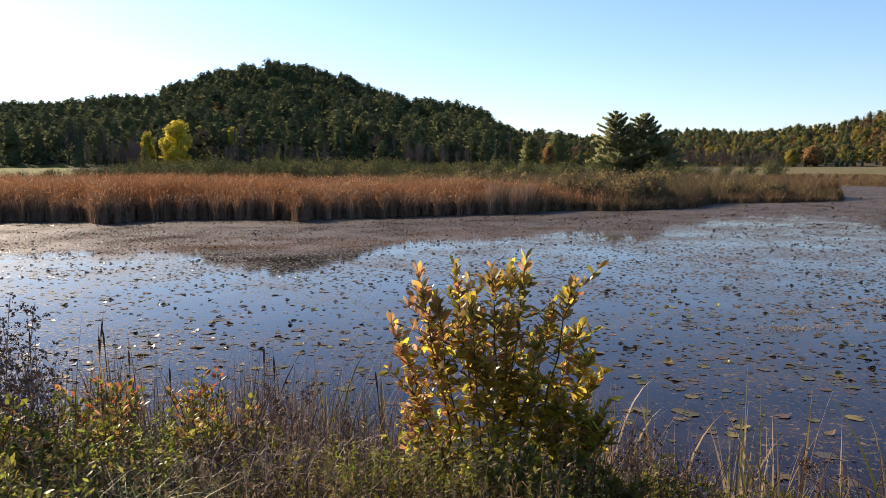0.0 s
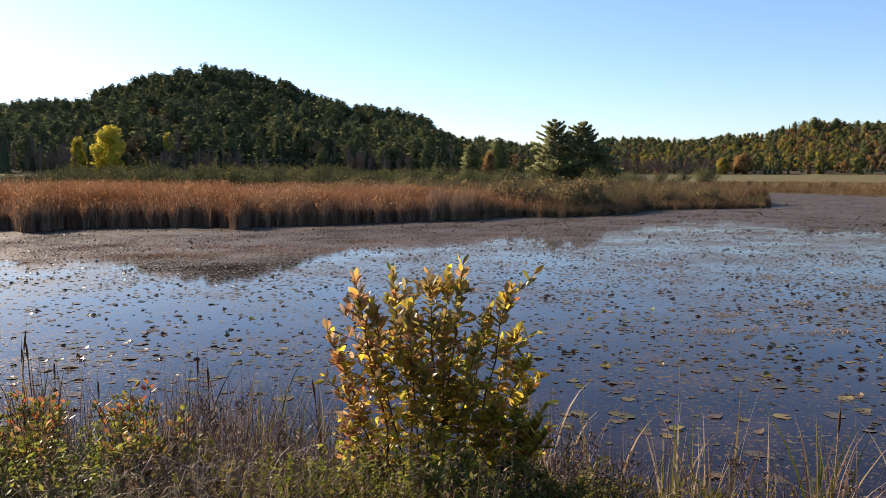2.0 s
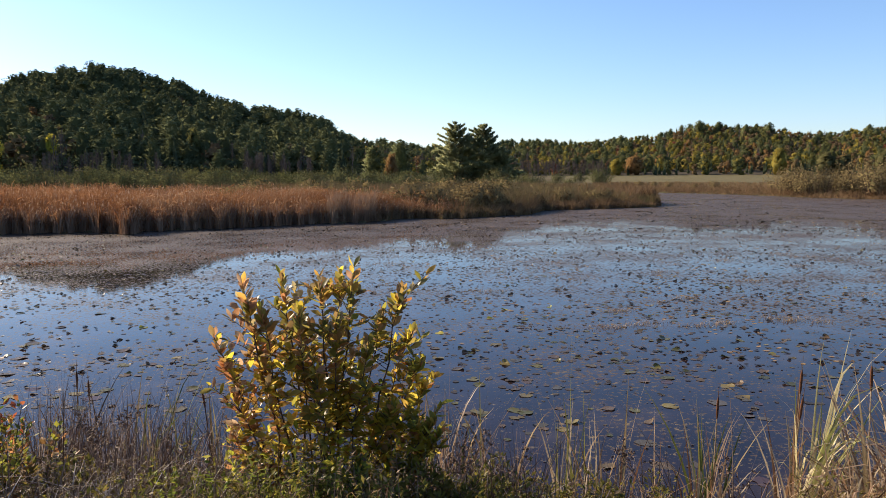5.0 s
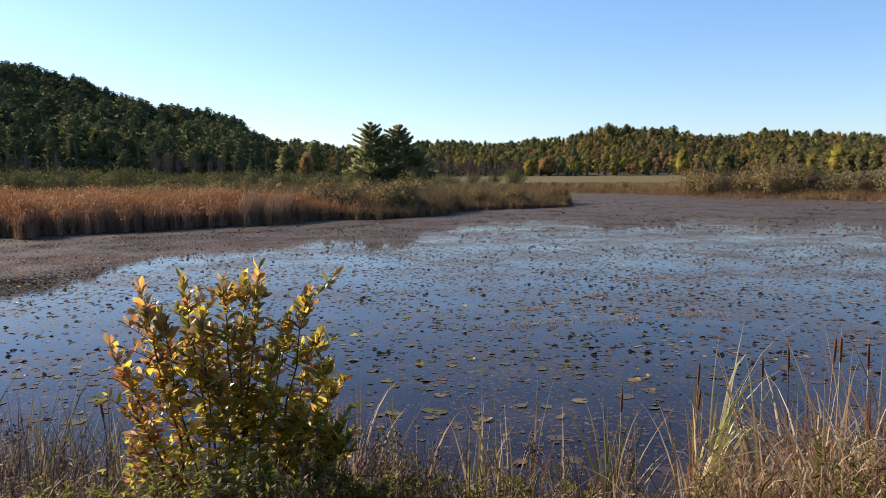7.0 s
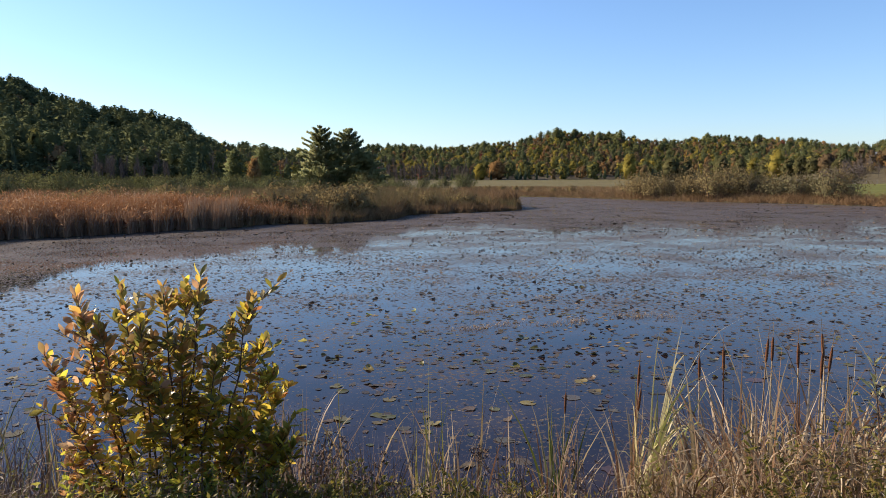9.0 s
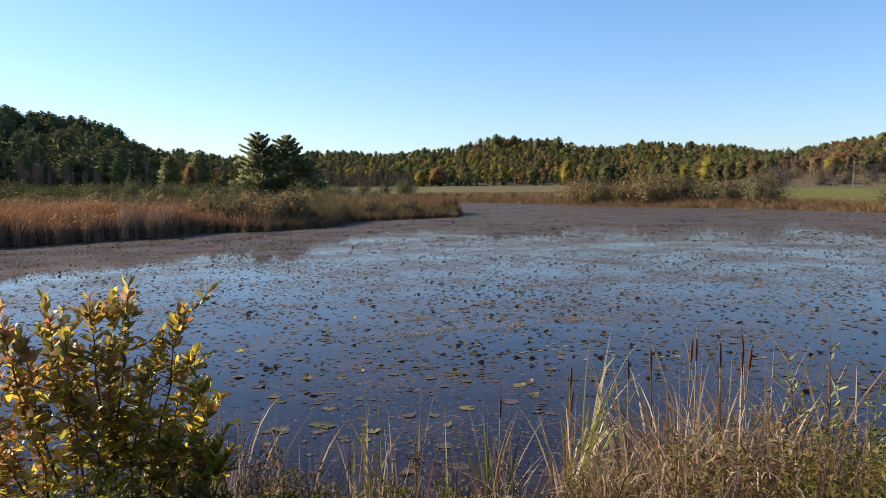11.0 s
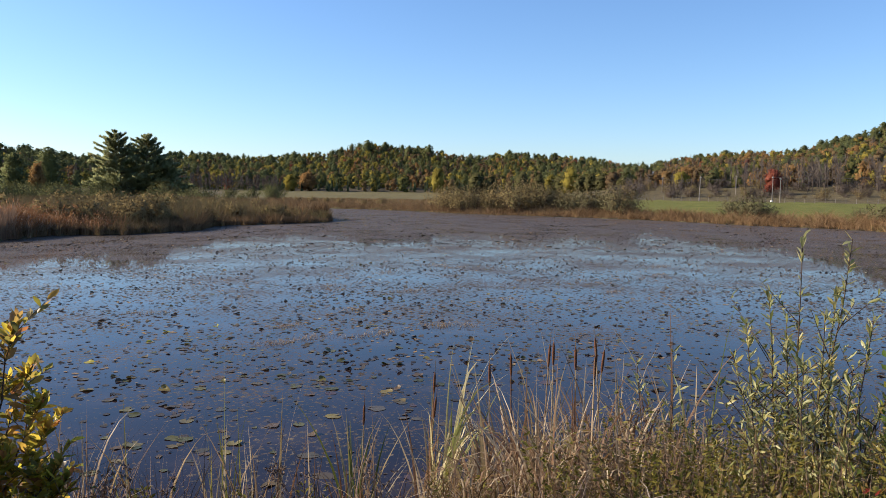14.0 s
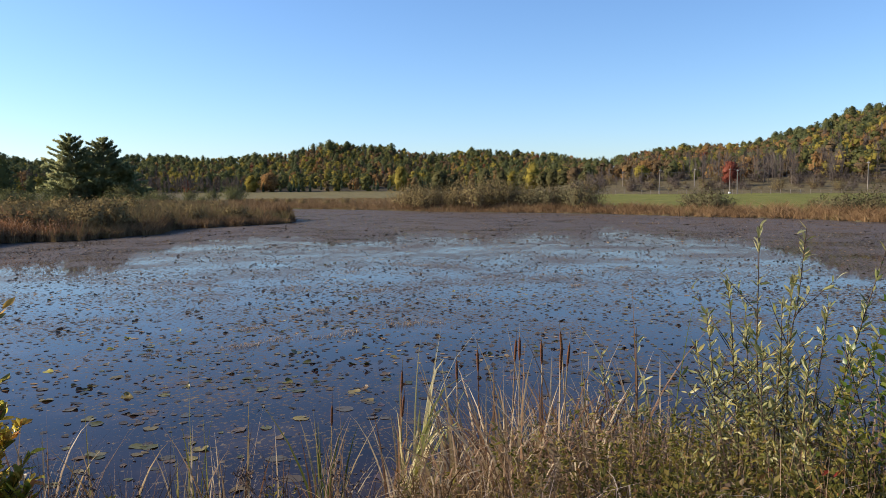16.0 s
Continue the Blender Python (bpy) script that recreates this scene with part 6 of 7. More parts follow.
def dried_weed(az, r, top, seed, width=0.36, heads=50):
    """A dead aster or goldenrod: branched dark stalk with seed heads."""
    g = np.random.default_rng(seed)
    p = ground_at(az, r)
    h = top - p[2]
    t = thing("dried_aster", "dead dark brown aster stalk with seed heads", "weed", p, "dried weeds")
    k = np.linspace(0, 1, 6)[:, None]
    line = np.array([[g.normal(0, 0.12), g.normal(0, 0.12), h]]) * np.concatenate([k ** 1.5, k ** 1.5, k], 1)
    part("stem", tube(line, 0.005, 0.0018, 4), STEM_DRY, t)
    tw, hp = [], []
    for _ in range(14):
        k0 = g.uniform(0.3, 0.98)
        q, d = along_line(line, np.array([k0]))
        a = g.uniform(0, 6.28)
        L = width * g.uniform(0.3, 0.9) * (1.25 - k0)
        e = q[0] + np.array((np.cos(a), np.sin(a), g.uniform(0.6, 1.4))) * L
        tw.append(tube([q[0], e], 0.0022, 0.001, 3))
        m = max(2, heads // 9)
        hp.append(q[0] + (e - q[0]) * g.uniform(0.35, 1.05, (m, 1)) + g.normal(0, 0.018, (m, 3)))
    part("branch", join(*tw), STEM_DRY, t)
    hp = np.concatenate(hp)
    hp = np.repeat(hp, 4, 0) + g.normal(0, 0.006, (len(hp) * 4, 3))
    part("seed_head", cards(hp, g.uniform(0.014, 0.026, len(hp)), None, 0.6), SEED, t)


for i, (az, r, top) in enumerate(((-30.0, 4.7, 2.1), (-29.3, 4.6, 1.95), (-30.9, 4.6, 2.15), (-31.6, 5.0, 2.2), (-28.6, 4.7, 1.8), (-30.5, 4.5, 1.9), (-26.0, 4.9, 1.5), (-31.4, 4.5, 1.9), (-30.3, 4.9, 2.22), (-29.6, 4.9, 2.1), (-29.0, 5.0, 2.0), (-31.2, 4.8, 2.25), (-30.8, 5.1, 2.0), (-28.3, 5.0, 1.8), (-27.6, 5.2, 1.75), (-32.0, 4.9, 2.1), (-26.6, 5.1, 1.65), (15.8, 4.9, 1.2), (18.5, 4.9, 1.15), (13.5, 4.9, 1.3), (-9.0, 4.9, 1.3), (-12.0, 5.0, 1.45), (-14.0, 5.0, 1.5), (-11.2, 5.2, 1.4), (30.0, 4.8, 1.2), (35.5, 4.6, 1.3))):
    dried_weed(az, r, top, 300 + i)

# tall thin dead stems
p = np.concatenate([bank_points(260, -26, -3, 4.0, 5.6), bank_points(260, -34, 32, 4.4, 6.0), bank_points(190, 30, 75, 3.6, 5.0), bank_points(520, -16, -2, 4.5, 6.2), bank_points(200, 10, 20, 4.5, 5.8)])
stuff("dead_stem", straps(p, rng.uniform(0.4, 1.15, len(p)), rng.uniform(0.004, 0.008, len(p)), rng.uniform(0, 6.28, len(p)), np.abs(rng.normal(0.3, 0.3, len(p))), np.abs(rng.normal(0.08, 0.14, len(p))), 5, 0.6), STEM_DRY, "thin dead weed stems on the bank", "weeds")

# grey tangle of dead stems, bent leaves and twigs over the bank
TANGLE = foliage("grey_dead_stem", [(0.08, 0.056, 0.044), (0.17, 0.125, 0.098), (0.30, 0.235, 0.185), (0.50, 0.42, 0.34)], 2.0, 0.15, 0.55, 0.15, 0.25)
p = np.concatenate([bank_points(2600, -33, -3, 3.9, 5.4), bank_points(900, -16, -6, 4.3, 5.8), bank_points(520, 8, 38, 4.4, 5.5), bank_points(900, 38, 44, 2.9, 4.9), bank_points(4000, 44, 64, 2.7, 4.9), bank_points(1200, 62, 78, 2.7, 4.4)])
p[:, 2] += rng.uniform(0.0, 0.42, len(p)) ** 1.3 * np.interp(np.degrees(np.arctan2(p[:, 0], p[:, 1])), [37, 39, 48, 54], [1.0, 1.1, 1.2, 1.7])
stuff("dead_tangle", straps(p, rng.uniform(0.08, 0.36, len(p)), rng.uniform(0.0025, 0.007, len(p)) * np.where(p[:, 0] > 1.9, 1.4, 1.0), rng.uniform(0, 6.28, len(p)), np.abs(rng.normal(0.8, 0.7, len(p))), np.abs(rng.normal(0.6, 0.6, len(p))), 3, 0.6), TANGLE, "grey tangle of dead stems and bent leaves on the bank", "weeds")
p = np.concatenate([bank_points(420, -16.5, -8, 5.2, 6.4), bank_points(160, -28, -20, 5.0, 6.8), bank_points(260, 8, 36, 5.0, 5.8)])
stuff("dead_stem", straps(p, rng.uniform(0.35, 1.0, len(p)) * np.where(p[:, 0] < 0, 1.3, 1.0), rng.uniform(0.004, 0.009, len(p)), rng.uniform(0, 6.28, len(p)), np.abs(rng.normal(0.15, 0.15, len(p))), np.abs(rng.normal(0.15, 0.25, len(p))), 6, 0.6), TANGLE, "tall grey dead stems by the water", "weeds")

# grass on the bank: green and matted towards one end, dry and matted towards the other


def bank_grass(name, label, n, az0, az1, r0, r1, low, high, w0, w1, reach, droop, material, seg=4):
    p = bank_points(n, az0, az1, r0, r1)
    stuff(name, straps(p, rng.uniform(low, high, n), rng.uniform(w0, w1, n), rng.uniform(0, 6.28, n), np.abs(rng.normal(reach, reach * 0.6, n)), np.abs(rng.normal(droop, droop * 0.7, n)), seg), material, label, "grass")


bank_grass("dry_grass", "short dry grass by the water", 420, 10, 36, 4.2, 5.3, 0.08, 0.26, 0.004, 0.008, 0.8, 0.6, BLADE_DRY)
bank_grass("dry_grass", "dry brown grass on the bank", 2200, -38, 11, 3.2, 5.6, 0.15, 0.45, 0.004, 0.009, 0.7, 0.5, BLADE_DRY)
bank_grass("green_grass", "green grass on the bank", 520, -38, -14, 2.9, 5.0, 0.15, 0.42, 0.005, 0.010, 0.7, 0.5, BLADE_GREEN)
bank_grass("green_grass", "tuft of fresh green grass on the bank", 800, -33, -20, 3.4, 4.6, 0.2, 0.5, 0.006, 0.012, 0.7, 0.6, BLADE_GREEN, 5)
bank_grass("green_grass", "arching bright green grass on the bank", 520, -36, -19, 2.9, 4.3, 0.2, 0.5, 0.007, 0.014, 0.9, 0.8, GREEN, 5)
bank_grass("dry_grass", "matted dry grass on the bank", 4000, 39, 66, 2.8, 4.9, 0.2, 0.62, 0.004, 0.010, 0.9, 0.8, BLADE_DRY, 4)
bank_grass("green_grass", "green grass among the dry on the bank", 1500, 42, 62, 2.6, 4.4, 0.2, 0.55, 0.004, 0.009, 0.7, 0.5, BLADE_GREEN)
bank_grass("bleached_grass", "pale bleached grass blades on the bank", 800, 38, 66, 3.0, 4.9, 0.15, 0.5, 0.006, 0.013, 0.8, 0.8, BLADE_TAN, 6)
p = np.concatenate([bank_points(4200, 39, 62, 2.9, 4.6), bank_points(900, 62, 79, 2.9, 4.7), bank_points(1700, -37, 11, 3.4, 5.6)])
p[:, 2] += rng.uniform(0.05, 0.55, len(p)) * np.where(p[:, 0] > 2.2, 1.1, 0.6)
stuff("grass_tangle", straps(p, rng.uniform(0.06, 0.2, len(p)), rng.uniform(0.004, 0.009, len(p)), rng.uniform(0, 6.28, len(p)), rng.uniform(0.5, 2.6, len(p)), rng.uniform(0.2, 1.5, len(p)), 3), BLADE_DRY, "matted tangle of dry bent grass on the bank", "grass")
p = bank_points(1300, 41, 58, 3.6, 5.0)
p[:, 2] += rng.uniform(0.1, 1.0, len(p)) ** 1.3 * np.interp(np.degrees(np.arctan2(p[:, 0], p[:, 1])), [41, 50], [0.6, 1.0])
stuff("grass_tangle", straps(p, rng.uniform(0.08, 0.28, len(p)), rng.uniform(0.004, 0.010, len(p)), rng.uniform(0, 6.28, len(p)), rng.uniform(0.3, 2.2, len(p)), rng.uniform(0.2, 1.5, len(p)), 4), BLADE_TAN, "bent and broken tan cattail leaves on the bank", "grass")
# small leaves of the matted undergrowth
for n, az0, az1, r0, r1, material, label in ((800, -38, -19, 3.2, 4.6, GREEN, "small-leaved yellow-green undergrowth on the bank"), (1900, -38, 36, 3.4, 5.4, HERB, "dull green and brown undergrowth on the bank"), (900, 42, 60, 2.8, 4.3, HERB, "small-leaved green undergrowth among dry grass"), (3800, 39, 66, 2.9, 4.7, HERB_DRY, "withered olive-tan leaves among dry grass"), (3000, 60, 80, 2.9, 4.4, HERB_DRY, "withered olive-tan leaves under the willow"), (1500, -34, 36, 3.6, 5.4, HERB_DRY, "withered brown leaves on the bank"), (8500, 57, 80, 2.8, 4.2, DARK_HERB, "dark green small-leaved undergrowth on the bank")):
    p = bank_points(n, az0, az1, r0, r1)
    p[:, 2] += rng.uniform(0.02, 0.8 if az0 > 50 else 0.5, n)
    stuff("undergrowth", small_leaves(p, rng.normal(size=(n, 3)) + np.array([0, 0, 0.4]), rng.uniform(0.02, 0.046, n), 0.45), material, label, "undergrowth")


def herb_stand(n, az0, az1, r0, r1, low, high, per, size, ratio, material, name, label):
    """Upright leafy herbs in numbers: stems with narrow leaves all the way up."""
    base = bank_points(n, az0, az1, r0, r1)
    h = rng.uniform(low, high, n)
    lean = rng.normal(0, 0.16, (n, 2))
    stems = straps(base, h, 0.005, rng.uniform(0, 6.28, n), 0.12, 0.0, 4, 0.6)
    k = rng.uniform(0.25, 1.0, (n, per))
    pos = base[:, None] + np.concatenate([(lean * h[:, None])[:, None] * (k ** 2)[..., None], (h[:, None] * k)[..., None]], -1)
    a = rng.uniform(0, 6.28, (n, per))
    d = np.stack([np.cos(a), np.sin(a), rng.normal(0.3, 0.5, (n, per))], -1)
    stuff(name, cards(pos.reshape(-1, 3), rng.uniform(0.6, 1.2, n * per) * size * 1.2, d.reshape(-1, 3), ratio * 1.1), material, label, "weeds")
    stuff("herb_stems", stems, STEM_DRY, "thin brown stems of bank herbs", "weeds")


herb_stand(300, 40, 60, 3.4, 4.8, 0.3, 0.75, 30, 0.03, 0.26, HERB, "goldenrod", "green herbs among dry cattail leaves")
herb_stand(620, 41, 66, 3.0, 4.6, 0.25, 0.62, 34, 0.03, 0.22, HERB_DRY, "withered_goldenrod", "withered tan goldenrod leaves on the bank")
herb_stand(380, 50, 80, 2.8, 4.2, 0.45, 1.0, 34, 0.028, 0.26, DARK_HERB, "goldenrod", "dark green goldenrod leaves on the bank")
herb_stand(620, 55, 80, 3.4, 4.6, 0.7, 1.2, 40, 0.028, 0.28, HERB, "goldenrod", "tall leafy goldenrod crowding the bank")
herb_stand(300, 52, 80, 3.6, 4.7, 0.7, 1.25, 34, 0.026, 0.22, HERB_DRY, "withered_goldenrod", "tall withered goldenrod crowding the bank")
herb_stand(150, -8, 9, 3.9, 4.6, 0.25, 0.55, 26, 0.045, 0.3, GREEN, "goldenrod", "bright yellow-green leafy herbs at the foot of the shrub")
herb_stand(110, -31, -21, 4.0, 4.9, 0.3, 0.6, 28, 0.045, 0.28, GREEN, "goldenrod", "fresh green leafy herbs on the bank")
herb_stand(220, -36, 30, 3.3, 5.2, 0.25, 0.6, 30, 0.034, 0.25, HERB, "goldenrod", "green leafy herbs on the bank")
herb_stand(110, 12, 38, 4.5, 5.4, 0.2, 0.5, 26, 0.03, 0.2, HERB_DRY, "withered_goldenrod", "withered brown herbs by the water")
herb_stand(540, -36, 11, 3.4, 5.4, 0.25, 0.7, 26, 0.03, 0.2, HERB_DRY, "withered_goldenrod", "withered brown herbs on the bank")
herb_stand(360, 48, 62, 3.7, 4.7, 0.6, 1.1, 36, 0.034, 0.24, HERB_DRY, "withered_goldenrod", "tall withered goldenrod with curled tan leaves")
herb_stand(300, 47, 63, 3.7, 4.6, 0.55, 1.1, 34, 0.034, 0.26, HERB, "goldenrod", "olive green goldenrod standing among dry cattails")
roots = np.concatenate([bank_points(74, 41, 57, 4.1, 5.0), bank_points(12, 57, 78, 4.3, 5.0)])
pick = rng.integers(0, len(roots), 1900)
p = roots[pick] + rng.normal(0, 0.055, (1900, 3)) * np.array([1, 1, 0])
top = rng.uniform(1.2, np.interp(np.degrees(np.arctan2(p[:, 0], p[:, 1])), [41, 46, 52, 78], [1.6, 2.05, 2.15, 2.1])) * rng.uniform(0.85, 1.02, len(roots))[pick]
swing = rng.uniform(0, 6.28, len(roots))[pick] + rng.normal(0, 1.1, 1900)
stuff("cattail_leaves", straps(p, np.maximum(top - p[:, 2], 0.3) * 1.18, rng.uniform(0.014, 0.03, 1900), swing, np.abs(rng.normal(0.22, 0.2, 1900)), np.abs(rng.normal(0.55, 0.45, 1900)), 8), BLADE_TAN, "dense clumps of dry tan cattail leaves at the water's edge", "reeds")

# ---- what floats on the pond ----


def pad_shape(n, g, curl, tear=0.0):
    """A lily pad a unit across the radius: notched disc with a wavy, torn and partly lifted rim."""
    notch = g.uniform(0.1, 0.35)
    a = np.linspace(notch, 2 * np.pi - notch, n)
    ph = g.uniform(0, 6.28, 4)
    wob = 1 + 0.07 * np.sin(2 * a + ph[0]) + 0.05 * np.sin(5 * a + ph[1]) - tear * np.maximum(0, np.sin(1.5 * a + ph[3])) ** 6 - 0.4 * tear * g.random(n)
    lift = curl * np.maximum(0, np.sin(a + ph[2])) ** 2 + 0.05 * np.sin(3 * a + ph[1])
    inner = np.stack([np.cos(a) * wob * 0.6, np.sin(a) * wob * 0.6 * 0.9, 0.02 + 0.25 * lift], 1)
    outer = np.stack([np.cos(a) * wob * (1 - lift * 0.45), np.sin(a) * wob * 0.9 * (1 - lift * 0.45), np.maximum(lift, 0) + 0.015], 1)
    v = np.concatenate([[[0.05, 0, 0.015]], inner, outer])
    f = []
    for i in range(1, n):
        f += [(0, i, i + 1), (i, i + n, i + n + 1), (i, i + n + 1, i + 1)]
    return v, np.array(f)


def pond_points(n, r0, r1, az0=-37, az1=77, clump=0.0, seed=9.0, scale=0.25):
    az = rng.uniform(az0, az1, n)
    r = np.sqrt(rng.uniform(r0 ** 2, r1 ** 2, n))
    keep = is_water(az, r) & (r > near_shore(az) + 0.4)
    xy = polar(az, r)[keep]
    if clump:
        q = np.array([noise.noise((x * scale, y * scale, seed)) for x, y in xy])
        xy = xy[q > rng.uniform(-clump, clump, len(q)) * 0.6 + 0.02]
    return np.concatenate([xy, np.full((len(xy), 1), 0.004)], 1)


gp = np.random.default_rng(77)
PAD_BRIGHT = foliage("yellow_lily_leaf", [(0.24, 0.23, 0.025), (0.36, 0.32, 0.035), (0.45, 0.38, 0.05)], 0.8, 0.35, 0.4, 0.2, 0.3)
PAD_WET = foliage("sunken_lily_leaf", [(0.040, 0.026, 0.026), (0.065, 0.038, 0.036), (0.075, 0.060, 0.036), (0.05, 0.045, 0.028)], 0.8, 0.0, 0.35, 0.3, 0.12)
pad_flat = [mesh_of("lily_pad", *pad_shape(17, gp, c, k), PAD, smooth=True) for c, k in ((0.04, 0.0), (0.08, 0.2), (0.14, 0.35), (0.22, 0.1), (0.3, 0.3), (0.05, 0.5), (0.1, 0.15))]
pad_curled = [mesh_of("lily_pad", *pad_shape(17, gp, c, k), PAD, smooth=True) for c, k in ((0.35, 0.2), (0.55, 0.3), (0.7, 0.1), (0.45, 0.4))]
pad_bright = [mesh_of("lily_pad", *pad_shape(17, gp, c, k), PAD_BRIGHT, smooth=True) for c, k in ((0.5, 0.1), (0.35, 0.0), (0.6, 0.2))]
pad_wet = [mesh_of("lily_pad", *pad_shape(17, gp, 0.0, k), PAD_WET, smooth=True) for k in (0.1, 0.3, 0.5, 0.2)]


def lily_pad(x, y, size, meshes, label, stretch=1.0):
    o = new("lily_pad", meshes[int(gp.integers(len(meshes)))])
    o.matrix_basis = Matrix.Translation((x, y, 0.004)) @ Matrix.Rotation(gp.uniform(0, 6.28), 4, "Z") @ Matrix.Rotation(gp.normal(0, 0.04), 4, "X") @ Matrix.Diagonal((size, size * gp.uniform(0.75, 1.1), size * stretch, 1))
    tagged(o, label, "lily pad", "floating lily pads")


for x, y in ((4.79, 15.9), (4.21, 14.98), (2.89, 13.75), (5.87, 15.98), (1.97, 10.85), (-2.67, 15.52)):
    lily_pad(x, y, gp.uniform(0.07, 0.10), pad_bright, "bright yellow-green lily pad with a raised rim")
for x, y in ((4.88, 14.71), (3.2, 12.26), (3.44, 11.27), (3.95, 17.97), (5.65, 10.55), (6.36, 9.47), (4.35, 8.21), (7.09, 10.99), (5.2, 11.7), (-7.4, 16.65), (-5.99, 16.04), (-4.86, 14.44), (-4.43, 14.25), (-4.93, 12.5), (-8.14, 16.04), (-2.26, 11.86), (-4.06, 14.16), (-3.72, 12.5), (-0.71, 12.23), (19.27, 12.03), (9.7, 11.9), (-11.2, 22.7)):
    lily_pad(x, y, gp.uniform(0.07, 0.11), pad_curled, "curled-up olive lily pad standing above the water")
lily_pad(6.78, 12.42, 0.15, pad_curled, "large dark curled lily pad standing above the water", 1.2)
for x, y in ((4.42, 14.61), (2.57, 12.58), (2.49, 11.87), (2.74, 10.51), (3.2, 9.92), (3.24, 9.58), (2.83, 8.69), (2.45, 9.03), (3.5, 10.34), (3.24, 10.33), (3.66, 12.6), (2.06, 10.91), (2.74, 10.21), (6.55, 11.56), (6.73, 11.11), (7.06, 11.36), (7.27, 10.84), (5.26, 11.16), (5.15, 10.42), (5.11, 9.87), (5.53, 9.99), (6.13, 9.38), (7.12, 10.0), (6.93, 9.7), (7.07, 9.32), (4.07, 8.8), (4.38, 8.66), (4.91, 8.73), (6.04, 8.86)):
    lily_pad(x, y, gp.uniform(0.085, 0.135), pad_flat, "olive-brown lily pad floating on the pond")
for x, y in ((-6.68, 15.61), (-5.28, 13.12), (-5.4, 12.33), (-5.16, 12.28), (-5.08, 11.62), (-4.79, 11.78), (-4.4, 11.09), (-5.39, 11.21), (-4.68, 13.69), (-4.22, 13.33), (-4.02, 12.83), (-4.07, 12.28), (-7.57, 16.65), (-6.97, 17.59), (-6.14, 17.42), (-3.58, 10.95), (-4.33, 14.44), (-4.27, 15.89), (-3.85, 17.31), (-2.86, 17.74), (-2.19, 16.91), (-2.64, 13.54), (-1.76, 13.37), (-1.33, 11.7), (-1.23, 10.88), (-0.99, 13.75), (-1.77, 10.16), (-1.3, 9.93)):
    lily_pad(x, y, gp.uniform(0.09, 0.15), pad_flat, "olive-brown lily pad floating on the pond")
hearts = pond_points(34, 6.6, 14.0)      # the rest lie in loose rafts
for i in range(150):
    x, y = hearts[int(gp.integers(len(hearts)))][:2] + gp.normal(0, 0.42, 2)
    az0, r0 = math.degrees(math.atan2(x, y)), math.hypot(x, y)
    if near_shore(az0) + 0.35 < r0:
        lily_pad(x, y, gp.uniform(0.045, 0.115), pad_flat if gp.random() < 0.85 else pad_curled, "olive-brown lily pad floating on the pond")
for x, y, _ in pond_points(115, 5.9, 12.5):
    lily_pad(x, y, gp.uniform(0.06, 0.14), pad_wet, "dull sunken lily pad just under the surface", 0.2)

def leaf_scrap(n, g, curl):
    """A small floating leaf: a wavy fan."""
    a = np.linspace(0.16, 2 * np.pi - 0.16, n)
    ph = g.uniform(0, 6.28, 2)
    wob = 1 + 0.12 * np.sin(2 * a + ph[0]) + 0.08 * np.sin(4 * a + ph[1])
    v = np.stack([np.cos(a) * wob, np.sin(a) * wob * 0.8, 0.02 + curl * np.maximum(0, np.sin(a + ph[1])) ** 2], 1)
    return np.concatenate([[[0.05, 0, 0.02]], v]), np.array([(0, i, i + 1) for i in range(1, n)])


flat = [leaf_scrap(7, gp, c) for c in (0.02, 0.04, 0.08, 0.12, 0.2, 0.05, 0.35)]
curled = [pad_shape(7, gp, c) for c in (0.3, 0.5, 0.7, 0.4)]


def float_pads(name, pts, size, shapes, material, label):
    stuff(name, spread(shapes, pts, size, rng.uniform(0, 6.28, len(pts))), material, label, "lily pads")


q = pond_points(8500, 11.5, 32, clump=0.3, scale=0.5)
float_pads("lily_pads", q, rng.uniform(0.02, 0.075, len(q)), flat, PAD, "olive-brown lily pads floating on the pond")
q = pond_points(2200, 12, 45, clump=0.5, seed=2.0, scale=0.2)
float_pads("curled_lily_pads", q, rng.uniform(0.03, 0.085, len(q)), curled, PAD, "curled lily leaves standing up from the pond")
q = pond_points(34000, 10, 50, clump=0.8, seed=6.0, scale=0.12)
float_pads("dead_lily_leaves", q, rng.uniform(0.02, 0.07, len(q)), flat, PAD_DULL, "dead brown lily leaves floating on the pond")
q = pond_points(14000, 40, 128)
float_pads("far_lily_leaves", q, rng.uniform(0.08, 0.17, len(q)), flat + curled[:1], PAD_DULL, "dead brown lily leaves crowding the far water")
lifted = [leaf_scrap(6, gp, c) for c in (0.4, 0.6, 0.8, 0.5)]
q = pond_points(17000, 12, 58, clump=0.7, seed=13.0, scale=0.16)
float_pads("raised_lily_leaves", q, rng.uniform(0.03, 0.075, len(q)), lifted, PAD_DULL, "dark curled lily leaves raised above the water")
q = pond_points(1100, 16, 110)
float_pads("pale_leaves", q, rng.uniform(0.03, 0.065, len(q)), flat + curled[:2], PAD_PALE, "scattered pale yellow leaves floating on the pond")

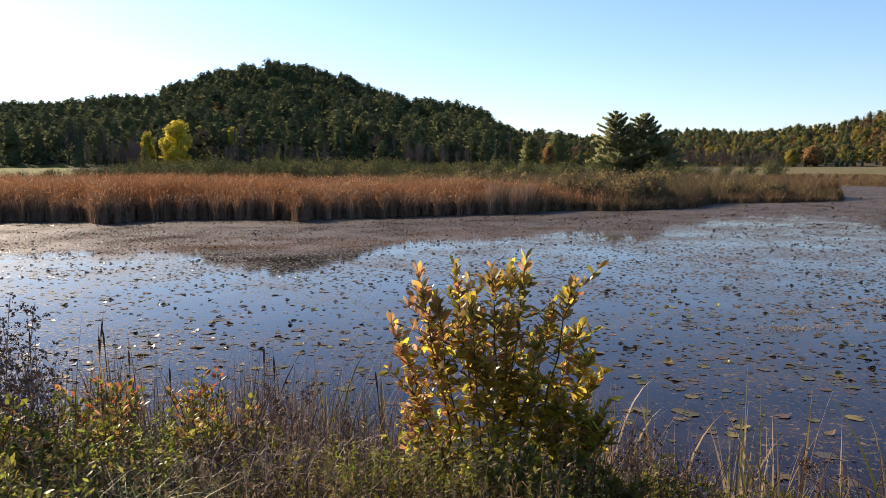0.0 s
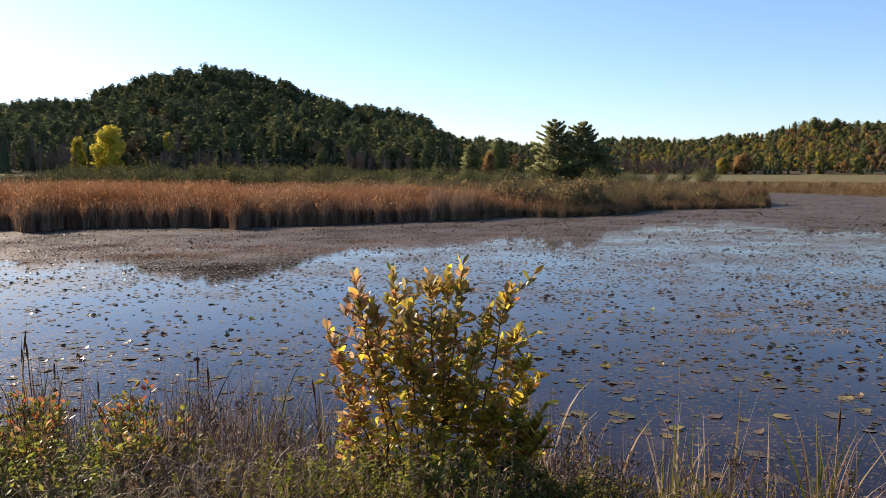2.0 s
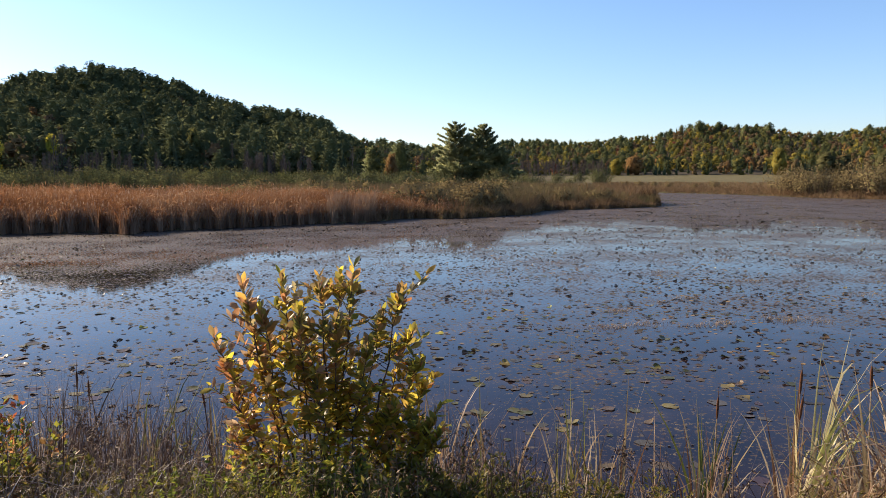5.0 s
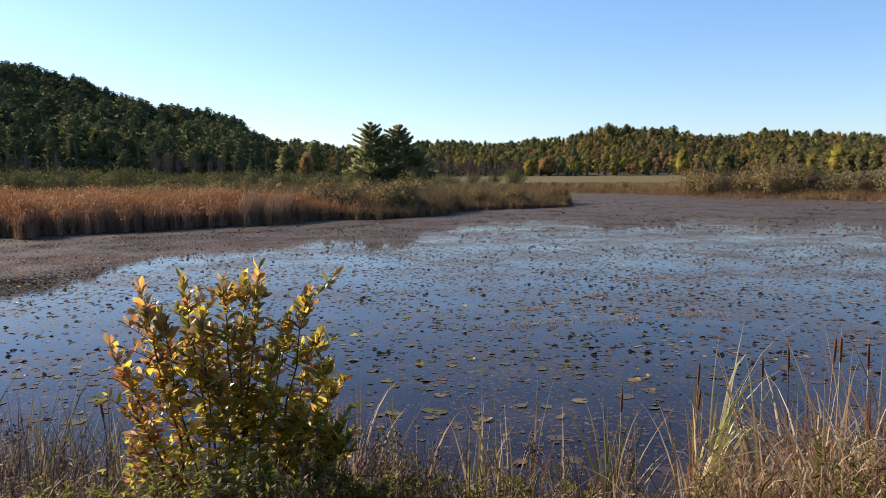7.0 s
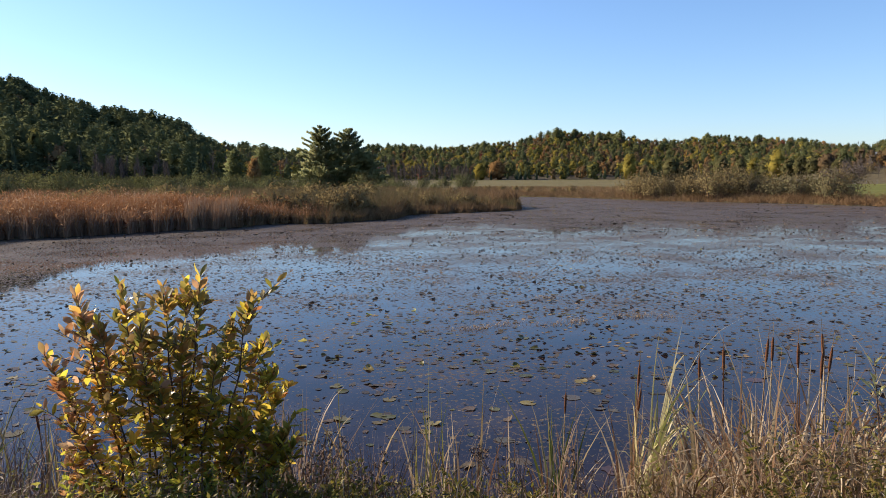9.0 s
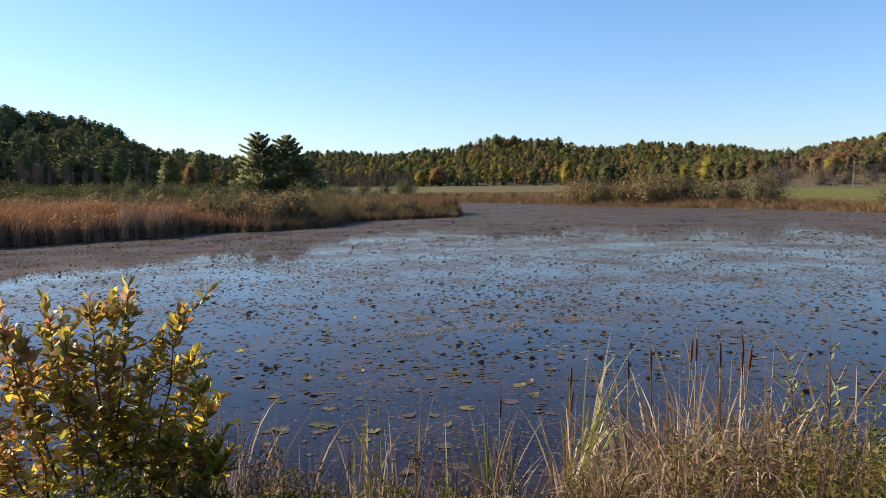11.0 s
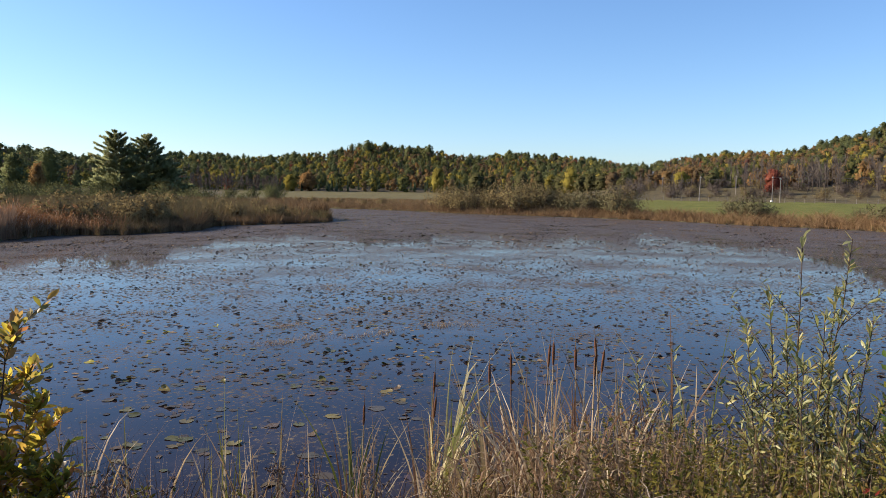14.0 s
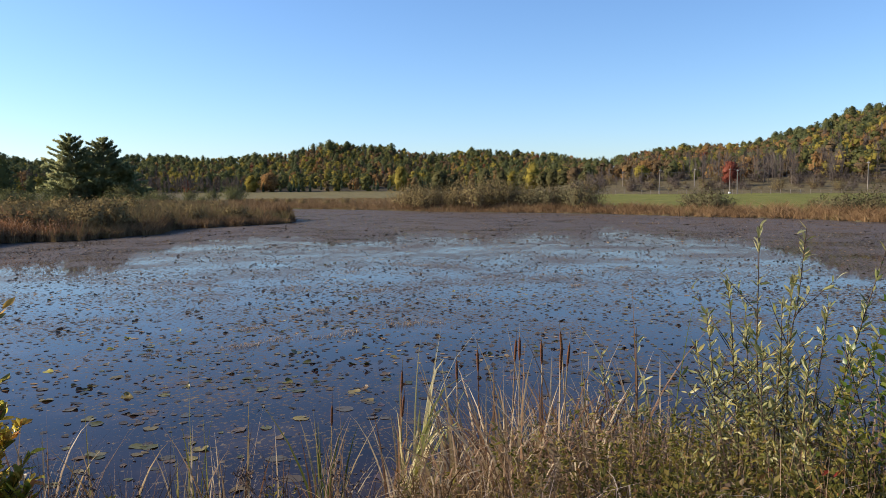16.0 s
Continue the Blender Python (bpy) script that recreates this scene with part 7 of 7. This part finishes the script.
q = pond_points(2600, 6.2, 15, clump=0.3, seed=17.0, scale=0.6)
float_pads("leaf_scraps", q, rng.uniform(0.008, 0.028, len(q)), flat + lifted, PAD_DULL, "small brown leaf scraps floating by the bank")
SCRAP_TAN = foliage("tan_leaf_scrap", [(0.16, 0.10, 0.05), (0.26, 0.17, 0.085), (0.36, 0.25, 0.13)], 0.6, 0.2, 0.6, 0.3, 0.1)
q = pond_points(9000, 13, 46, az0=2, clump=0.25, seed=21.0, scale=0.3)
float_pads("tan_leaf_scraps", q, rng.uniform(0.025, 0.06, len(q)), flat[:4] + lifted[:1], SCRAP_TAN, "drifts of tan leaf scraps floating on the pond")

q = pond_points(11000, 40, 120, seed=31.0)
float_pads("tan_leaf_scraps", q, rng.uniform(0.04, 0.085, len(q)), flat[:4] + lifted, SCRAP_TAN, "tan leaf scraps crowding the far water")

# mats of dead water grass
mats = ((6.3, 13.56), (7.12, 13.8), (8.05, 13.35), (8.6, 13.5), (9.94, 13.8), (10.22, 13.56), (10.1, 13.4), (10.6, 13.2), (17.9, 24.7), (14.8, 23.4), (18.2, 23.7), (17.6, 19.1), (19.5, 18.2), (6.3, 13.6), (15.1, 23.8), (12.7, 18.7), (22.0, 24.0), (26, 20), (12.0, 26.0), (7.2, 15.2), (9.6, 16.5), (14.0, 16.0), (16.4, 21.5), (20.5, 21.0), (11.2, 21.0), (23.5, 18.0), (5.0, 18.5), (8.0, 20.0), (18.0, 15.5), (25.0, 26.0), (14.5, 29.0), (3.5, 25.0), (28.0, 23.0))
pts = []
for x, y in mats:
    n, wide = int(rng.integers(35, 110)), rng.uniform(0.12, 0.34) * (1 + 0.04 * max(y - 13, 0))
    pts.append(np.stack([x + rng.normal(0, wide, n), y + rng.normal(0, wide * 0.6, n), np.zeros(n)], 1))
pts = np.concatenate(pts)
stuff("floating_grass", straps(pts, rng.uniform(0.03, 0.10, len(pts)), 0.008, rng.uniform(0, 6.28, len(pts)), rng.uniform(1.0, 4.0, len(pts)), rng.uniform(0.3, 1.0, len(pts)), 4), BLADE_TAN, "mats of dead water grass floating on the pond", "water plants")
